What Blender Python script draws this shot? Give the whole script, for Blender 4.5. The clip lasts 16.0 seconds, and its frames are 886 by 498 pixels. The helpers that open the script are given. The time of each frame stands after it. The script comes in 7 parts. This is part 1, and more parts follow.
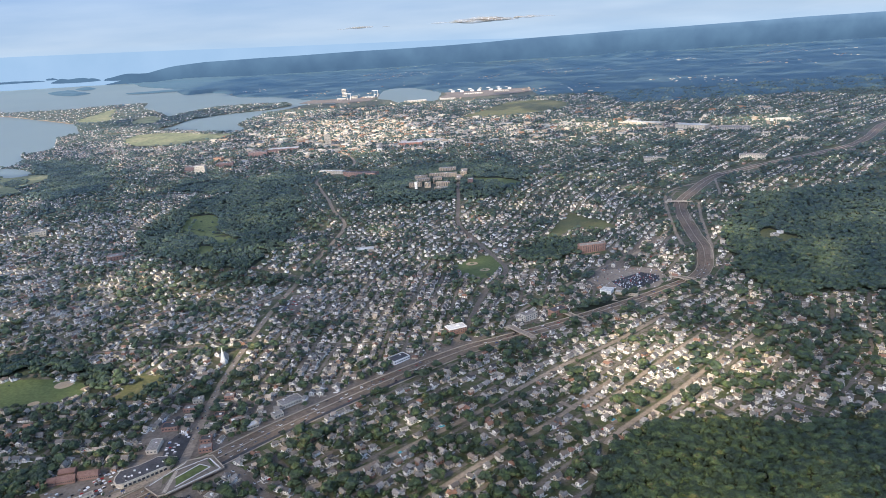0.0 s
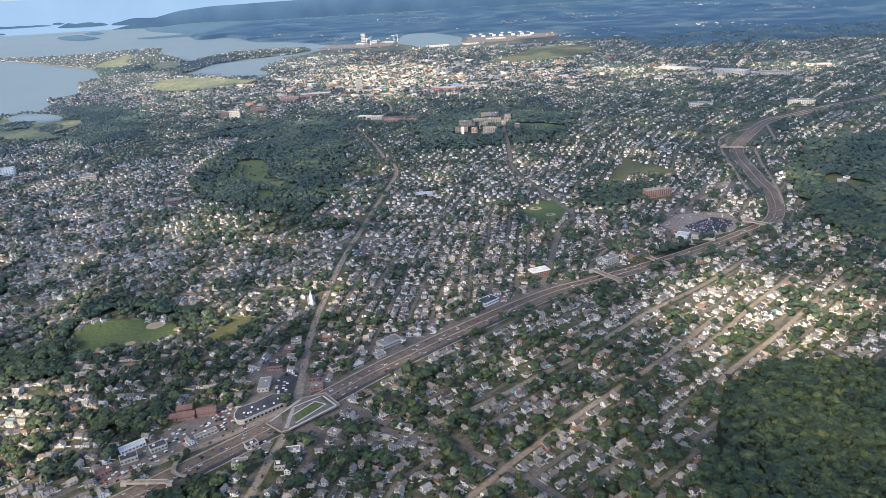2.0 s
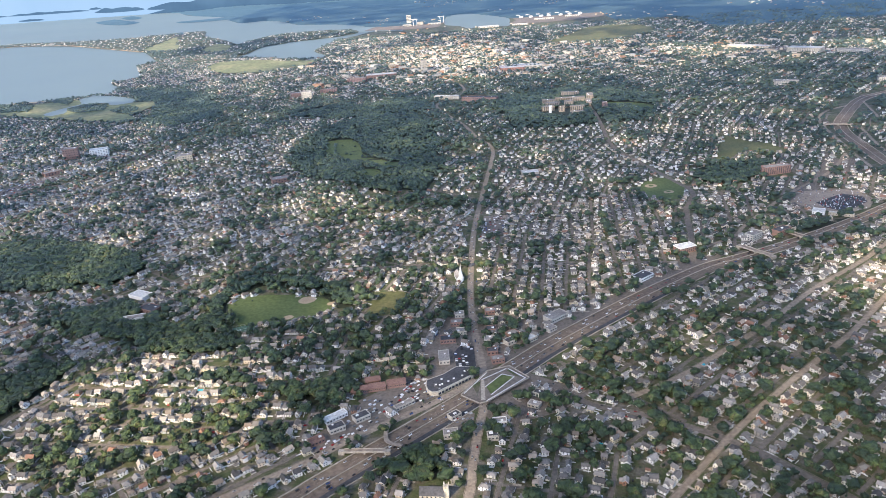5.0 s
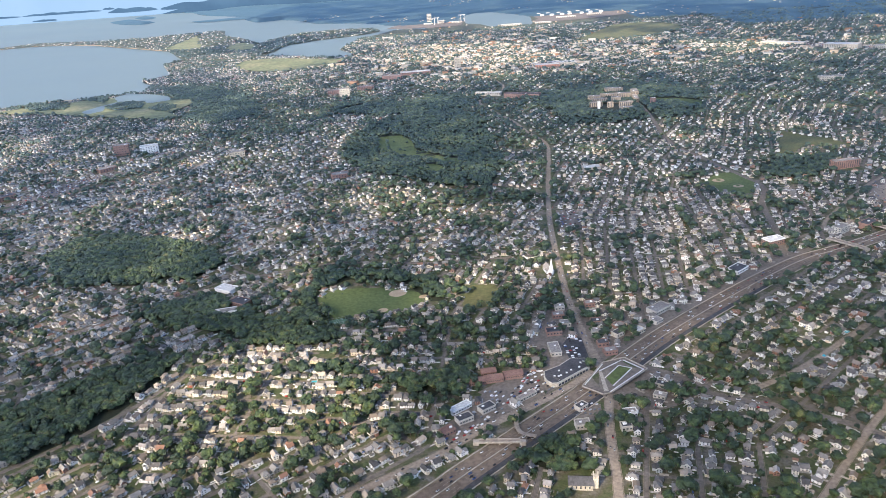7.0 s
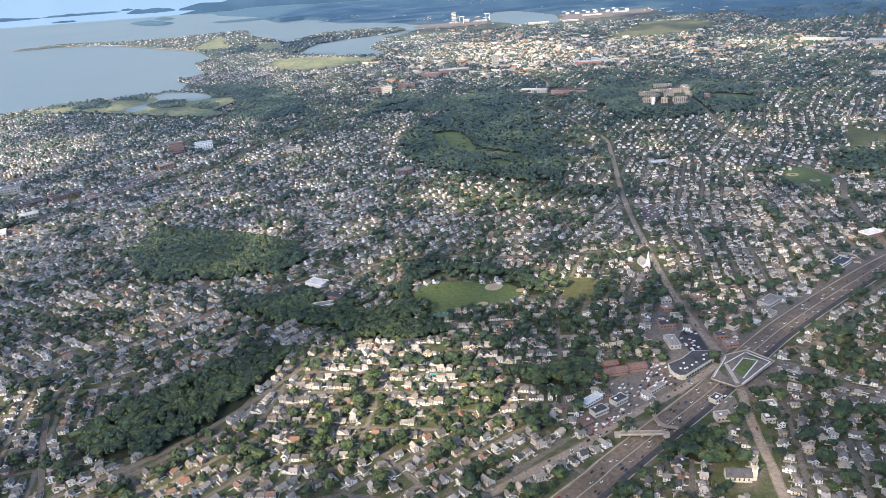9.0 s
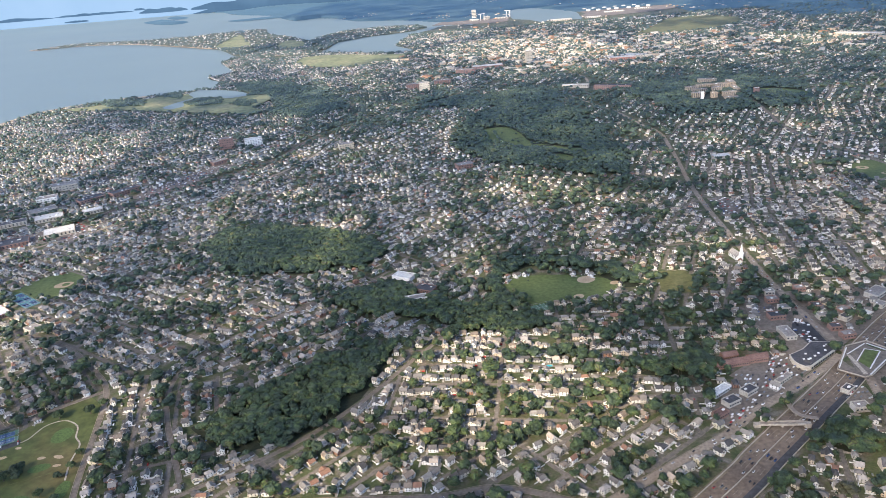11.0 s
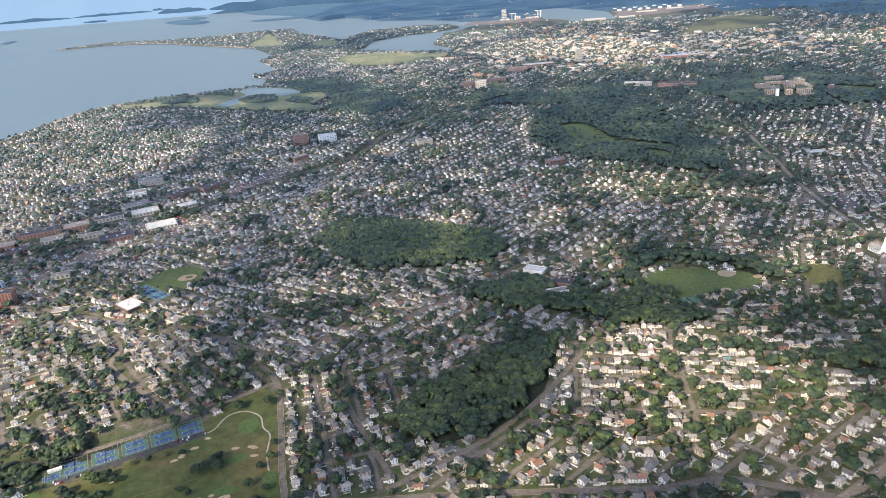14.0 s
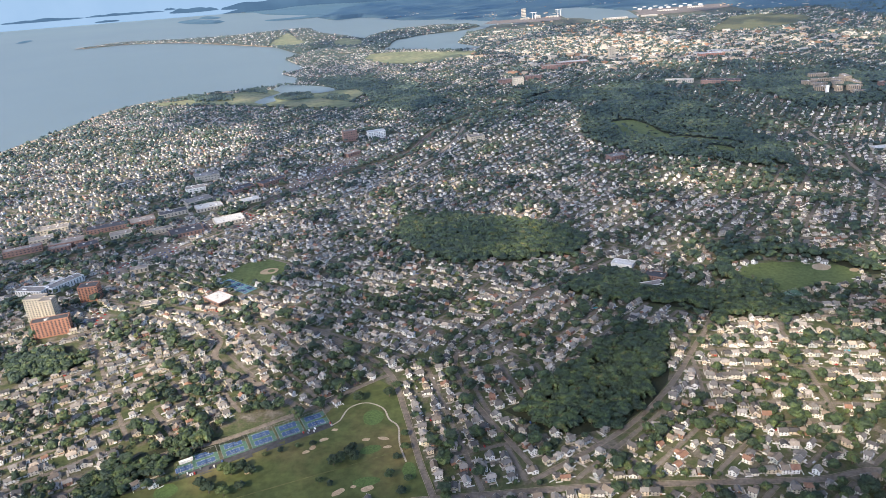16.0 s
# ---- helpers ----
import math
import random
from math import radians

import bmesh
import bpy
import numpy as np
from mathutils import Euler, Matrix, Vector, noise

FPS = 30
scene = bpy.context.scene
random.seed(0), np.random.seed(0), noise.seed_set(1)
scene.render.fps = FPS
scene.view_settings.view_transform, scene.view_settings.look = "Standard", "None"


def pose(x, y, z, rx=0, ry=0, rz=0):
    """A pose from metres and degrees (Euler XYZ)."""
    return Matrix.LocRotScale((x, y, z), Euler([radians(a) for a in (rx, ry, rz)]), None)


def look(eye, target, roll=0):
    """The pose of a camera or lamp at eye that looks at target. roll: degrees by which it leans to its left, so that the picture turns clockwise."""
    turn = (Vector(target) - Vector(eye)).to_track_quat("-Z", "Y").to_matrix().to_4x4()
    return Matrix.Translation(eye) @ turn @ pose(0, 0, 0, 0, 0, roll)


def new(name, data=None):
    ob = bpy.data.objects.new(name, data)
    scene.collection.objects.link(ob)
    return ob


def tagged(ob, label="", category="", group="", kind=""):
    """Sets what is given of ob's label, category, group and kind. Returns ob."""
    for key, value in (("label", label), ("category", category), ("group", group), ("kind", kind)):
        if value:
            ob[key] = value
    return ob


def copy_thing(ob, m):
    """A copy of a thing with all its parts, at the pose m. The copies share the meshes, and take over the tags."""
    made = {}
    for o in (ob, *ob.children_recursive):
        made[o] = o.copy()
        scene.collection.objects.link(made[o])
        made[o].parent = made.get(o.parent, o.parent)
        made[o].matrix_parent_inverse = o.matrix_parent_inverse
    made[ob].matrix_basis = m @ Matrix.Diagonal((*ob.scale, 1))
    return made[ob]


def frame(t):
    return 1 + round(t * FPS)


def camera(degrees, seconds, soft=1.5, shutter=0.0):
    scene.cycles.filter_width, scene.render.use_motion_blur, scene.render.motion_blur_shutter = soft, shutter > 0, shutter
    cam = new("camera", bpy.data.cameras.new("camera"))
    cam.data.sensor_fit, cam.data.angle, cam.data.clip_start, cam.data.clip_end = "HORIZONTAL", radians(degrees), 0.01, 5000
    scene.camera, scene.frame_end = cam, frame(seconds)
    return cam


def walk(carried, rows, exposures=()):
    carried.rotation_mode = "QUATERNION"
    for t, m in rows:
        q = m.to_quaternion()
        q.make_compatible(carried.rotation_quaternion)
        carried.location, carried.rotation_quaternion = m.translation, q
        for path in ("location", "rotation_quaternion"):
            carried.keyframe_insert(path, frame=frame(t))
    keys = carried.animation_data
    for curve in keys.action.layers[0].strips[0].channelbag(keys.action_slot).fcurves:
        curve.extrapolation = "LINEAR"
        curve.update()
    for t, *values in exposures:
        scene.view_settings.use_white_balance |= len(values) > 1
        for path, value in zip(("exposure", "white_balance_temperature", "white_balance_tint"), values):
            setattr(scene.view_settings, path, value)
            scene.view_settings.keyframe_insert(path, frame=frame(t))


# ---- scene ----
cam = camera(63.6, 16.0, soft=0.85)

PATH = [
    (0, (-1.0, 1.815, 209.531), (-1.003, 3.729, 208.949), -3.5),
    (0.5, (-15.566, 2.229, 209.198), (-15.573, 4.129, 208.575), -3.4),
    (1, (-30.211, 2.437, 208.49), (-30.224, 4.325, 207.831), -3.4),
    (1.5, (-44.68, 2.762, 207.974), (-44.698, 4.638, 207.282), -3.5),
    (2, (-59.084, 2.849, 207.645), (-59.106, 4.717, 206.931), -3.5),
    (2.5, (-73.927, 2.898, 207.526), (-73.961, 4.758, 206.792), -3.7),
    (3, (-88.872, 3.127, 207.365), (-88.927, 4.982, 206.62), -3.9),
    (3.5, (-103.768, 3.192, 207.251), (-103.836, 5.044, 206.501), -4.0),
    (4, (-118.762, 2.717, 207.021), (-118.84, 4.569, 206.27), -4.2),
    (4.2, (-124.736, 2.692, 206.955), (-124.816, 4.544, 206.204), -4.1),
    (6.3, (-187.773, 0.939, 205.588), (-187.861, 2.791, 204.839), -4.3),
    (6.5, (-193.798, 0.846, 205.546), (-193.888, 2.699, 204.797), -4.3),
    (7, (-208.767, 0.894, 205.321), (-208.859, 2.746, 204.571), -4.3),
    (7.5, (-223.911, 0.74, 204.928), (-224.005, 2.592, 204.18), -4.3),
    (8, (-239.023, 0.722, 204.591), (-239.128, 2.574, 203.843), -4.5),
    (8.5, (-253.999, 0.538, 204.207), (-254.112, 2.389, 203.46), -4.6),
    (9, (-269.109, 0.593, 203.934), (-269.223, 2.444, 203.187), -4.6),
    (9.2, (-275.208, 0.484, 203.898), (-275.323, 2.335, 203.149), -4.6),
    (11.3, (-338.149, -1.176, 203.734), (-338.274, 0.674, 202.985), -4.9),
    (11.5, (-344.189, -1.371, 203.751), (-344.315, 0.48, 203.004), -4.8),
    (12, (-359.327, -1.714, 203.969), (-359.455, 0.137, 203.224), -4.8),
    (12.5, (-374.677, -2.057, 204.088), (-374.806, -0.206, 203.343), -4.8),
    (13, (-389.899, -2.183, 204.006), (-390.03, -0.332, 203.26), -4.8),
    (13.5, (-405.264, -2.438, 203.864), (-405.396, -0.587, 203.119), -4.8),
    (14, (-420.468, -2.573, 203.713), (-420.602, -0.722, 202.969), -4.8),
    (14.5, (-435.665, -2.882, 203.432), (-435.8, -1.03, 202.689), -4.8),
    (15, (-450.85, -3.267, 203.17), (-450.986, -1.415, 202.427), -4.8),
    (15.5, (-465.869, -3.697, 202.819), (-466.008, -1.844, 202.077), -4.8),
    (16, (-480.858, -4.098, 202.475), (-480.998, -2.246, 201.733), -4.8),
]
walk(cam, [(t, look(e, g, r)) for t, e, g, r in PATH], [(0, 1.35, 6150, 12), (3, 1.48, 6150, 12), (7, 1.58, 6150, 12), (9, 1.56, 6150, 12), (12, 1.46, 6150, 12), (16, 1.36, 6150, 12)])
# ---------------------------------------------------------------- light
SUN_TO = Vector((-0.45, -0.70, 0.58)).normalized()
world = bpy.data.worlds.new("sky")
scene.world = world
world.use_nodes = True
wn, wl = world.node_tree.nodes, world.node_tree.links
sky = wn.new("ShaderNodeTexSky")
sky.sky_type = "NISHITA"
sky.sun_disc = False
sky.sun_elevation = math.asin(SUN_TO.z)
sky.sun_rotation = math.atan2(SUN_TO.x, SUN_TO.y)
sky.altitude = 200
sky.air_density = 0.8
sky.dust_density = 1.2
sky.ozone_density = 2.0
wl.new(sky.outputs[0], wn["Background"].inputs[0])
wn["Background"].inputs[1].default_value = 0.14
sun = new("sun", bpy.data.lights.new("sun", "SUN"))
sun.data.energy, sun.data.angle, sun.data.color = 3.2, radians(0.5), (1.0, 0.82, 0.57)
sun.matrix_world = look(SUN_TO * 50, (0, 0, 0))

# ---------------------------------------------------------------- plan
# low hills and hollows: x, y, spread, height
HILLS = [(-120, 800, 70, -7.8), (-110, 650, 60, -7.3), (-230, 715, 50, 9.1), (40, 660, 60, -6.5), (-10, 945, 60, 7.1), (-180, 905, 60, 3.3), (100, 830, 70, -5.8),
         (-300, 850, 60, -3.8), (-280, 640, 45, 2.3), (-460, 770, 70, -5.2), (-262, 441, 60, -5.5), (-384, 466, 60, -5.4), (-290, 505, 45, 4.8), (-130, 320, 60, -2.7),
         (120, 350, 80, 3.3), (-560, 320, 70, 2.2), (-386, 1260, 110, -5.4), (-640, 1230, 110, -1.1), (-430, 915, 70, 5.4), (-700, 360, 90, 1.8), (-820, 880, 120, 3.4),
         (280, 850, 80, -3.4), (340, 1260, 120, -3.6), (-20, 580, 60, -1.5), (180, 560, 60, -2.8), (-550, 690, 60, -1.8), (-150, 540, 60, -1.6)]
# small rises where streets cross over the expressway
RISES = [(-142, 322, 13, 1.5)]


def gz(x, y):
    """Height of the ground."""
    x, y = np.asarray(x, float), np.asarray(y, float)
    z = np.zeros(np.broadcast(x, y).shape)
    for a, b, s, h in HILLS:
        z = z + h * np.exp(-((x - a) ** 2 + (y - b) ** 2) / (2 * s * s))
    return z


def inside(px, py, poly):
    """Which points lie in a polygon."""
    px, py = np.asarray(px, float), np.asarray(py, float)
    hit = np.zeros(px.shape, bool)
    n = len(poly)
    for i in range(n):
        x0, y0 = poly[i]
        x1, y1 = poly[(i + 1) % n]
        if y0 == y1:
            continue
        c = ((y0 > py) != (y1 > py)) & (px < (x1 - x0) * (py - y0) / (y1 - y0) + x0)
        hit ^= c
    return hit


def smooth(pts, step=5.0, closed=False):
    """A Catmull-Rom line through points, at even steps."""
    p = [np.array(q, float) for q in pts]
    n = len(p)
    out = []
    last = n if closed else n - 1
    for i in range(last):
        a, b = (p[i - 1] if closed or i else p[0]), p[i]
        c = p[(i + 1) % n] if closed else p[min(i + 1, n - 1)]
        d = p[(i + 2) % n] if closed else p[min(i + 2, n - 1)]
        k = max(1, int(np.linalg.norm(c - b) / step))
        for j in range(k):
            t = j / k
            out.append(0.5 * (2 * b + (c - a) * t + (2 * a - 5 * b + 4 * c - d) * t * t + (3 * b - a - 3 * c + d) * t ** 3))
    if not closed:
        out.append(p[-1])
    return np.array(out)


def away(px, py, line, reach):
    """Distance to a line of points (up to reach)."""
    px, py = np.asarray(px, float), np.asarray(py, float)
    best = np.full(px.shape, 1e9)
    lo, hi = line.min(0) - reach, line.max(0) + reach
    near = (px > lo[0]) & (px < hi[0]) & (py > lo[1]) & (py < hi[1])
    qx, qy = px[near], py[near]
    b = np.full(qx.shape, 1e9)
    for q in line:
        b = np.minimum(b, (qx - q[0]) ** 2 + (qy - q[1]) ** 2)
    best[near] = np.sqrt(b)
    return best


EXPRESSWAY = smooth([(-310, 165), (-235, 233), (-220, 248), (-203, 264.5), (-180, 287), (-160, 306.5), (-138, 330), (-123, 345), (-100, 366), (-47, 408), (7, 448), (37, 463),
                     (70, 479), (120, 509), (178, 549), (219, 582), (243, 642), (253, 701), (280, 820), (326, 897), (375, 959),
                     (416, 984), (487, 1026), (575, 1073), (651, 1121), (720, 1190), (773, 1257), (840, 1330), (1000, 1440)], 5)
# name of the line: half width, points
ROADS = {
    "main_street": (1.9, [(-166, 140), (-157, 229), (-155, 244), (-153.5, 260.5), (-151, 281), (-149, 294), (-147, 306), (-146.5, 337), (-149.5, 376), (-151.5, 415), (-151, 454),
                          (-149, 508), (-145, 575), (-136, 664), (-122, 781), (-119, 838), (-137, 884), (-152, 942), (-172, 1013),
                          (-190, 1105), (-150, 1190), (-160, 1300), (-230, 1450), (-280, 1700)]),
    "frontage": (2.0, [(-345, 185), (-271, 236), (-249, 251), (-237, 259), (-226, 267), (-211, 281), (-196, 292), (-182, 302), (-166, 315), (-150.5, 328)]),
    "cross_street": (1.7, [(-121, 328), (-111, 321), (-97, 304), (-88, 298), (-75, 292), (-58, 282), (-30, 258), (0, 220)]),
    "avenue_a": (1.5, [(162, 495), (113, 448), (61, 407), (19, 369), (-17, 341), (-48, 319), (-79, 303)]),
    "avenue_b": (1.35, [(100, 395), (57, 352), (9, 312), (-28, 279), (-50, 257), (-80, 225)]),
    "avenue_c": (1.3, [(60, 368), (73, 356), (95, 373), (128, 408), (175, 455)]),
    "avenue_d": (1.3, [(75, 322), (88, 335), (126, 368), (162, 404), (215, 455)]),
    "connector": (1.9, [(3, 460), (14, 497), (34, 578), (55, 630), (49, 675), (19, 789), (21, 889), (26, 1015), (41, 1090)]),
    "station_road": (1.3, [(18, 486), (50, 508), (64, 528), (125, 598), (189, 654), (230, 709)]),
    "links_road": (1.15, [(-500, 190), (-511, 228), (-518, 250), (-527, 284), (-539, 321), (-558, 344), (-590, 373), (-640, 399),
                         (-685, 411), (-760, 440), (-840, 455)]),
    "courts_road": (1.0, [(-539, 321), (-558, 306), (-573, 294), (-593, 281), (-616, 268), (-636, 262), (-660, 250), (-700, 240)]),
    "winding_road": (1.4, [(-660, 384), (-647, 366), (-645, 350), (-634, 336), (-612, 318), (-578, 290)]),
    "grove_road": (1.0, [(-470, 236), (-445, 254), (-421, 274), (-396, 305), (-369, 351), (-340, 395), (-300, 395)]),
    "valley_road": (1.4, [(-520, 226), (-457, 231), (-434, 232), (-389, 232), (-356, 232), (-329, 236), (-290, 222)]),
    "school_road": (1.0, [(-470, 246), (-505, 330), (-470, 400), (-396, 474), (-329, 494), (-250, 487), (-151, 493)]),
    "ramp_west": (1.5, [(342, 928), (312, 913), (289, 889), (273, 854), (262, 811), (249, 756), (236, 700), (228, 650)]),
    "ramp_east": (1.3, [(240, 613), (252, 645), (264, 690), (271, 715), (281, 752), (295, 796), (305, 831)]),
    "ramp_loop": (1.0, [(276, 738), (268, 746), (276, 772), (291, 794)]),
    "ramp_north": (1.2, [(370, 948), (357, 905), (346, 868), (334, 847)]),
    "far_junction": (3.0, [(731, 1682), (705, 1600), (686, 1529), (665, 1448), (640, 1380)]),
    "far_highway": (3.4, [(820, 1690), (883, 1770), (989, 1896), (1049, 1945), (1191, 1929), (1400, 1960)]),
    "bay_road": (1.6, [(-900, 430), (-790, 480), (-720, 560), (-640, 640), (-563, 748), (-520, 860), (-498, 992), (-434, 1206)]),
}
ROADS = {k: (w, smooth(p, 5)) for k, (w, p) in ROADS.items()}
RAIL = smooth([(-1000, 400), (-862, 486), (-829, 523), (-781, 553), (-728, 590), (-702, 640), (-668, 704), (-618, 756), (-574, 815),
               (-543, 924), (-468, 1033), (-396, 1130), (-301, 1274)], 6)

WOODS = {
    "south": [(42, 246), (77, 319), (106, 338), (142, 336), (178, 328), (260, 332), (460, 330), (460, 100), (20, 100)],
    "east": [(248, 565), (278, 690), (372, 845), (494, 859), (1100, 1000), (1100, 470), (420, 420), (318, 520), (262, 512)],
    "hill": [(-560, 536), (-559, 575), (-510, 580), (-419, 540), (-405, 511), (-422, 486), (-471, 474), (-520, 479)],
    "grove": [(-480, 286), (-466, 297), (-451, 314), (-430, 342), (-402, 356), (-386, 362), (-389, 333), (-398, 306), (-411, 287), (-426, 273), (-449, 265), (-463, 270)],
    "school": [(-444, 422), (-406, 460), (-350, 418), (-300, 396), (-286, 379), (-335, 372), (-391, 404)],
    "field": [(-335, 452), (-319, 474), (-302, 479), (-236, 464), (-228, 428), (-240, 428), (-262, 460), (-300, 467), (-324, 456),
              (-312, 412), (-330, 410)],
    "links": [(-366, 860), (-350, 960), (-300, 1050), (-220, 1040), (-192, 960), (-182, 850), (-172, 740), (-190, 665), (-240, 655), (-276, 690), (-318, 730), (-352, 800)],
    "hospital": [(-110, 1130), (-90, 905), (-24, 886), (70, 910), (140, 1060), (60, 1180)],
    "marsh": [(-833, 1460), (-792, 1485), (-703, 1427), (-623, 1337), (-564, 1225), (-534, 1127), (-588, 1060), (-660, 1118), (-676, 1220), (-746, 1291), (-759, 1342)],
    "holm_a": [(-1060, 1348), (-1024, 1375), (-955, 1328), (-932, 1272), (-996, 1283)],
    "holm_b": [(-952, 1391), (-938, 1423), (-901, 1384), (-885, 1331), (-928, 1352)],
    "holm_c": [(-862, 1279), (-847, 1317), (-805, 1307), (-778, 1260), (-789, 1228), (-831, 1232)],
    "holm_d": [(-760, 1233), (-749, 1271), (-719, 1243), (-705, 1189), (-736, 1195)],
    "north": [(-331, 1145), (-434, 1206), (-421, 1087), (-330, 1040), (-200, 1066), (-220, 1188)],
    "bend": [(105, 505), (174, 536), (208, 562), (193, 569), (153, 537), (100, 522)],
    "ridge": [(69, 679), (98, 717), (164, 707), (115, 650), (77, 645)],
    "courts": [(-660, 215), (-632, 255), (-612, 262), (-600, 273), (-628, 272), (-650, 262), (-668, 240)],
    "bridge": [(-186, 266), (-178, 276), (-168, 270), (-166, 258), (-180, 248), (-190, 256)],
    "plaza": [(-255, 318), (-222, 345), (-212, 338), (-235, 310)],
    "towers": [(-775, 352), (-765, 366), (-743, 372), (-722, 352), (-735, 333), (-757, 329)],
}
# open ground: no houses, few trees
OPEN = {
    "playing_field": [(-320, 443), (-311, 452), (-291, 453), (-268, 450), (-247, 441), (-245, 428), (-262, 415), (-280, 415), (-290, 407), (-301, 408)],
    "ball_field": [(8, 655), (41, 684), (55, 643), (37, 613), (16, 623)],
    "school_field": [(-682, 464), (-670, 491), (-653, 499), (-637, 487), (-632, 470), (-645, 450)],
    "golf_course": [(-545, 226), (-511, 226), (-520, 262), (-533, 306), (-545, 316), (-562, 296), (-575, 274), (-600, 256), (-625, 242),
                    (-660, 226), (-640, 190), (-560, 190)],
    "fairway": [(-326, 902), (-311, 908), (-296, 908), (-281, 876), (-272, 834), (-246, 794), (-234, 770), (-222, 766), (-220, 724), (-238, 726), (-258, 772), (-288, 804), (-303, 830), (-317, 840)],
    "fairway_far": [(-259, 735), (-247, 730), (-235, 705), (-242, 689), (-253, 696)],
    "meadow": [(-214, 448), (-198, 448), (-194, 432), (-199, 415), (-218, 412), (-220, 423)],
    "hill_field": [(107, 722), (150, 822), (165, 789), (180, 773), (184, 725), (164, 739), (146, 752), (117, 720)],
    "clearing": [(313, 684), (330, 696), (334, 672), (342, 658), (330, 642), (315, 651), (304, 660)],
    "hospital_field": [(47, 1034), (86, 1026), (111, 1000), (111, 978), (89, 966), (80, 998), (50, 1006)],
}
PAVED = {
    "freight_lot": [(-767, 522), (-763, 553), (-732, 537), (-736, 505)],
    "works_lot": [(-715, 580), (-714, 623), (-690, 608), (-693, 566)],
    "mill_yard": [(-783, 487), (-778, 511), (-762, 504), (-764, 473)],
    "station_lot": [(121, 582), (143, 605), (169, 609), (189, 598), (188, 575), (175, 557), (150, 545), (138, 555), (128, 564)],
    "plaza_lot": [(-212, 313), (-192, 330), (-178, 332), (-172, 315), (-183, 306), (-200, 300)],
    "shops_lot": [(-236, 278), (-205, 310), (-196, 297), (-225, 271)],
    "office_lot": [(-168, 291), (-158, 301), (-152, 299), (-153, 284), (-166, 279)],
    "tower_lot": [(-760, 414), (-739, 414), (-734, 398), (-746, 393)],
    "rail_lot": [(-780, 578), (-735, 605), (-712, 585), (-745, 555)],
    "rail_lot_far": [(-700, 690), (-640, 815), (-610, 800), (-670, 690)],
    "courts_lot": [(-621, 243), (-606, 250), (-588, 261), (-561, 277), (-563, 281), (-590, 267), (-608, 256), (-622, 248)],
    "market_lot": [(-159, 366), (-151, 365), (-150, 339), (-160, 338), (-163, 358)],
    "main_lot": [(-141, 542), (-121, 544), (-118, 599), (-137, 598)],
    "mill_lot": [(410, 1490), (560, 1350), (600, 1370), (450, 1530)],
}
# built-over ground that belongs to large buildings: x, y, radius
KEEP_OUT = [(-802, 605, 15), (-880, 571, 14), (-881, 545, 20), (-787, 699, 14), (-753, 489, 10), (-782, 627, 18), (-809, 575, 13), (-827, 552, 11), (-850, 548, 13), (-715, 653, 13), (-774, 579, 14),
            (-780, 407, 13), (-763, 388, 12), (-766, 441, 10), (-820, 456, 13), (-802, 468, 16), (-617, 257, 9), (-605, 263, 9), (-583, 276, 9), (-572, 282, 9), (-716, 423, 12), (-668, 426, 14),
            (-655, 889, 14), (-622, 896, 14), (-790, 742, 18), (-750, 637, 18), (-718, 595, 18), (-830, 592, 20), (-709, 711, 16),
            (-200, 324, 14), (-165, 332, 14), (-138, 326, 16), (-146, 311, 8), (-162, 284, 9), (-171, 240, 12), (-157, 459, 8), (-35, 439, 10),
            (3, 481, 11), (134, 547, 14), (141, 662, 16), (-84, 726, 12), (-19, 965, 36), (-145, 1130, 40), (-422, 1257, 18),
            (-225, 1467, 14), (-390, 465, 11), (-372, 440, 10), (-378, 427, 9), (-219, 288, 7), (-227, 279, 6), (-595, 269, 26),
            (-214, 270, 4), (-192, 273, 5), (-300, 405, 9), (-640, 810, 14), (413, 1519, 40), (470, 1420, 40), (-672, 456, 8), (-663, 449, 8), (-654, 442, 8), (-628, 250, 8), (-650, 262, 8), (-140, 289, 5), (-122, 303, 4.5), (-118, 312, 5), (-187, 307, 6), (-208, 297, 6), (-221, 298, 7), (-144, 278, 4), (-168, 352, 6), (-166, 372, 6), (-141, 369, 5),
            (-141, 356, 5), (-138, 347, 5), (-161, 392, 5), (-141, 392, 5), (-60, 440, 7), (-100, 392, 8), (-348, 729, 12), (-494, 850, 12), (-140, 381, 5), (-158, 381, 5), (-159, 402, 5), (-140, 404, 5), (-131, 362, 5), (-128, 374, 5),
            (-116, 366, 5), (-105, 378, 5)]
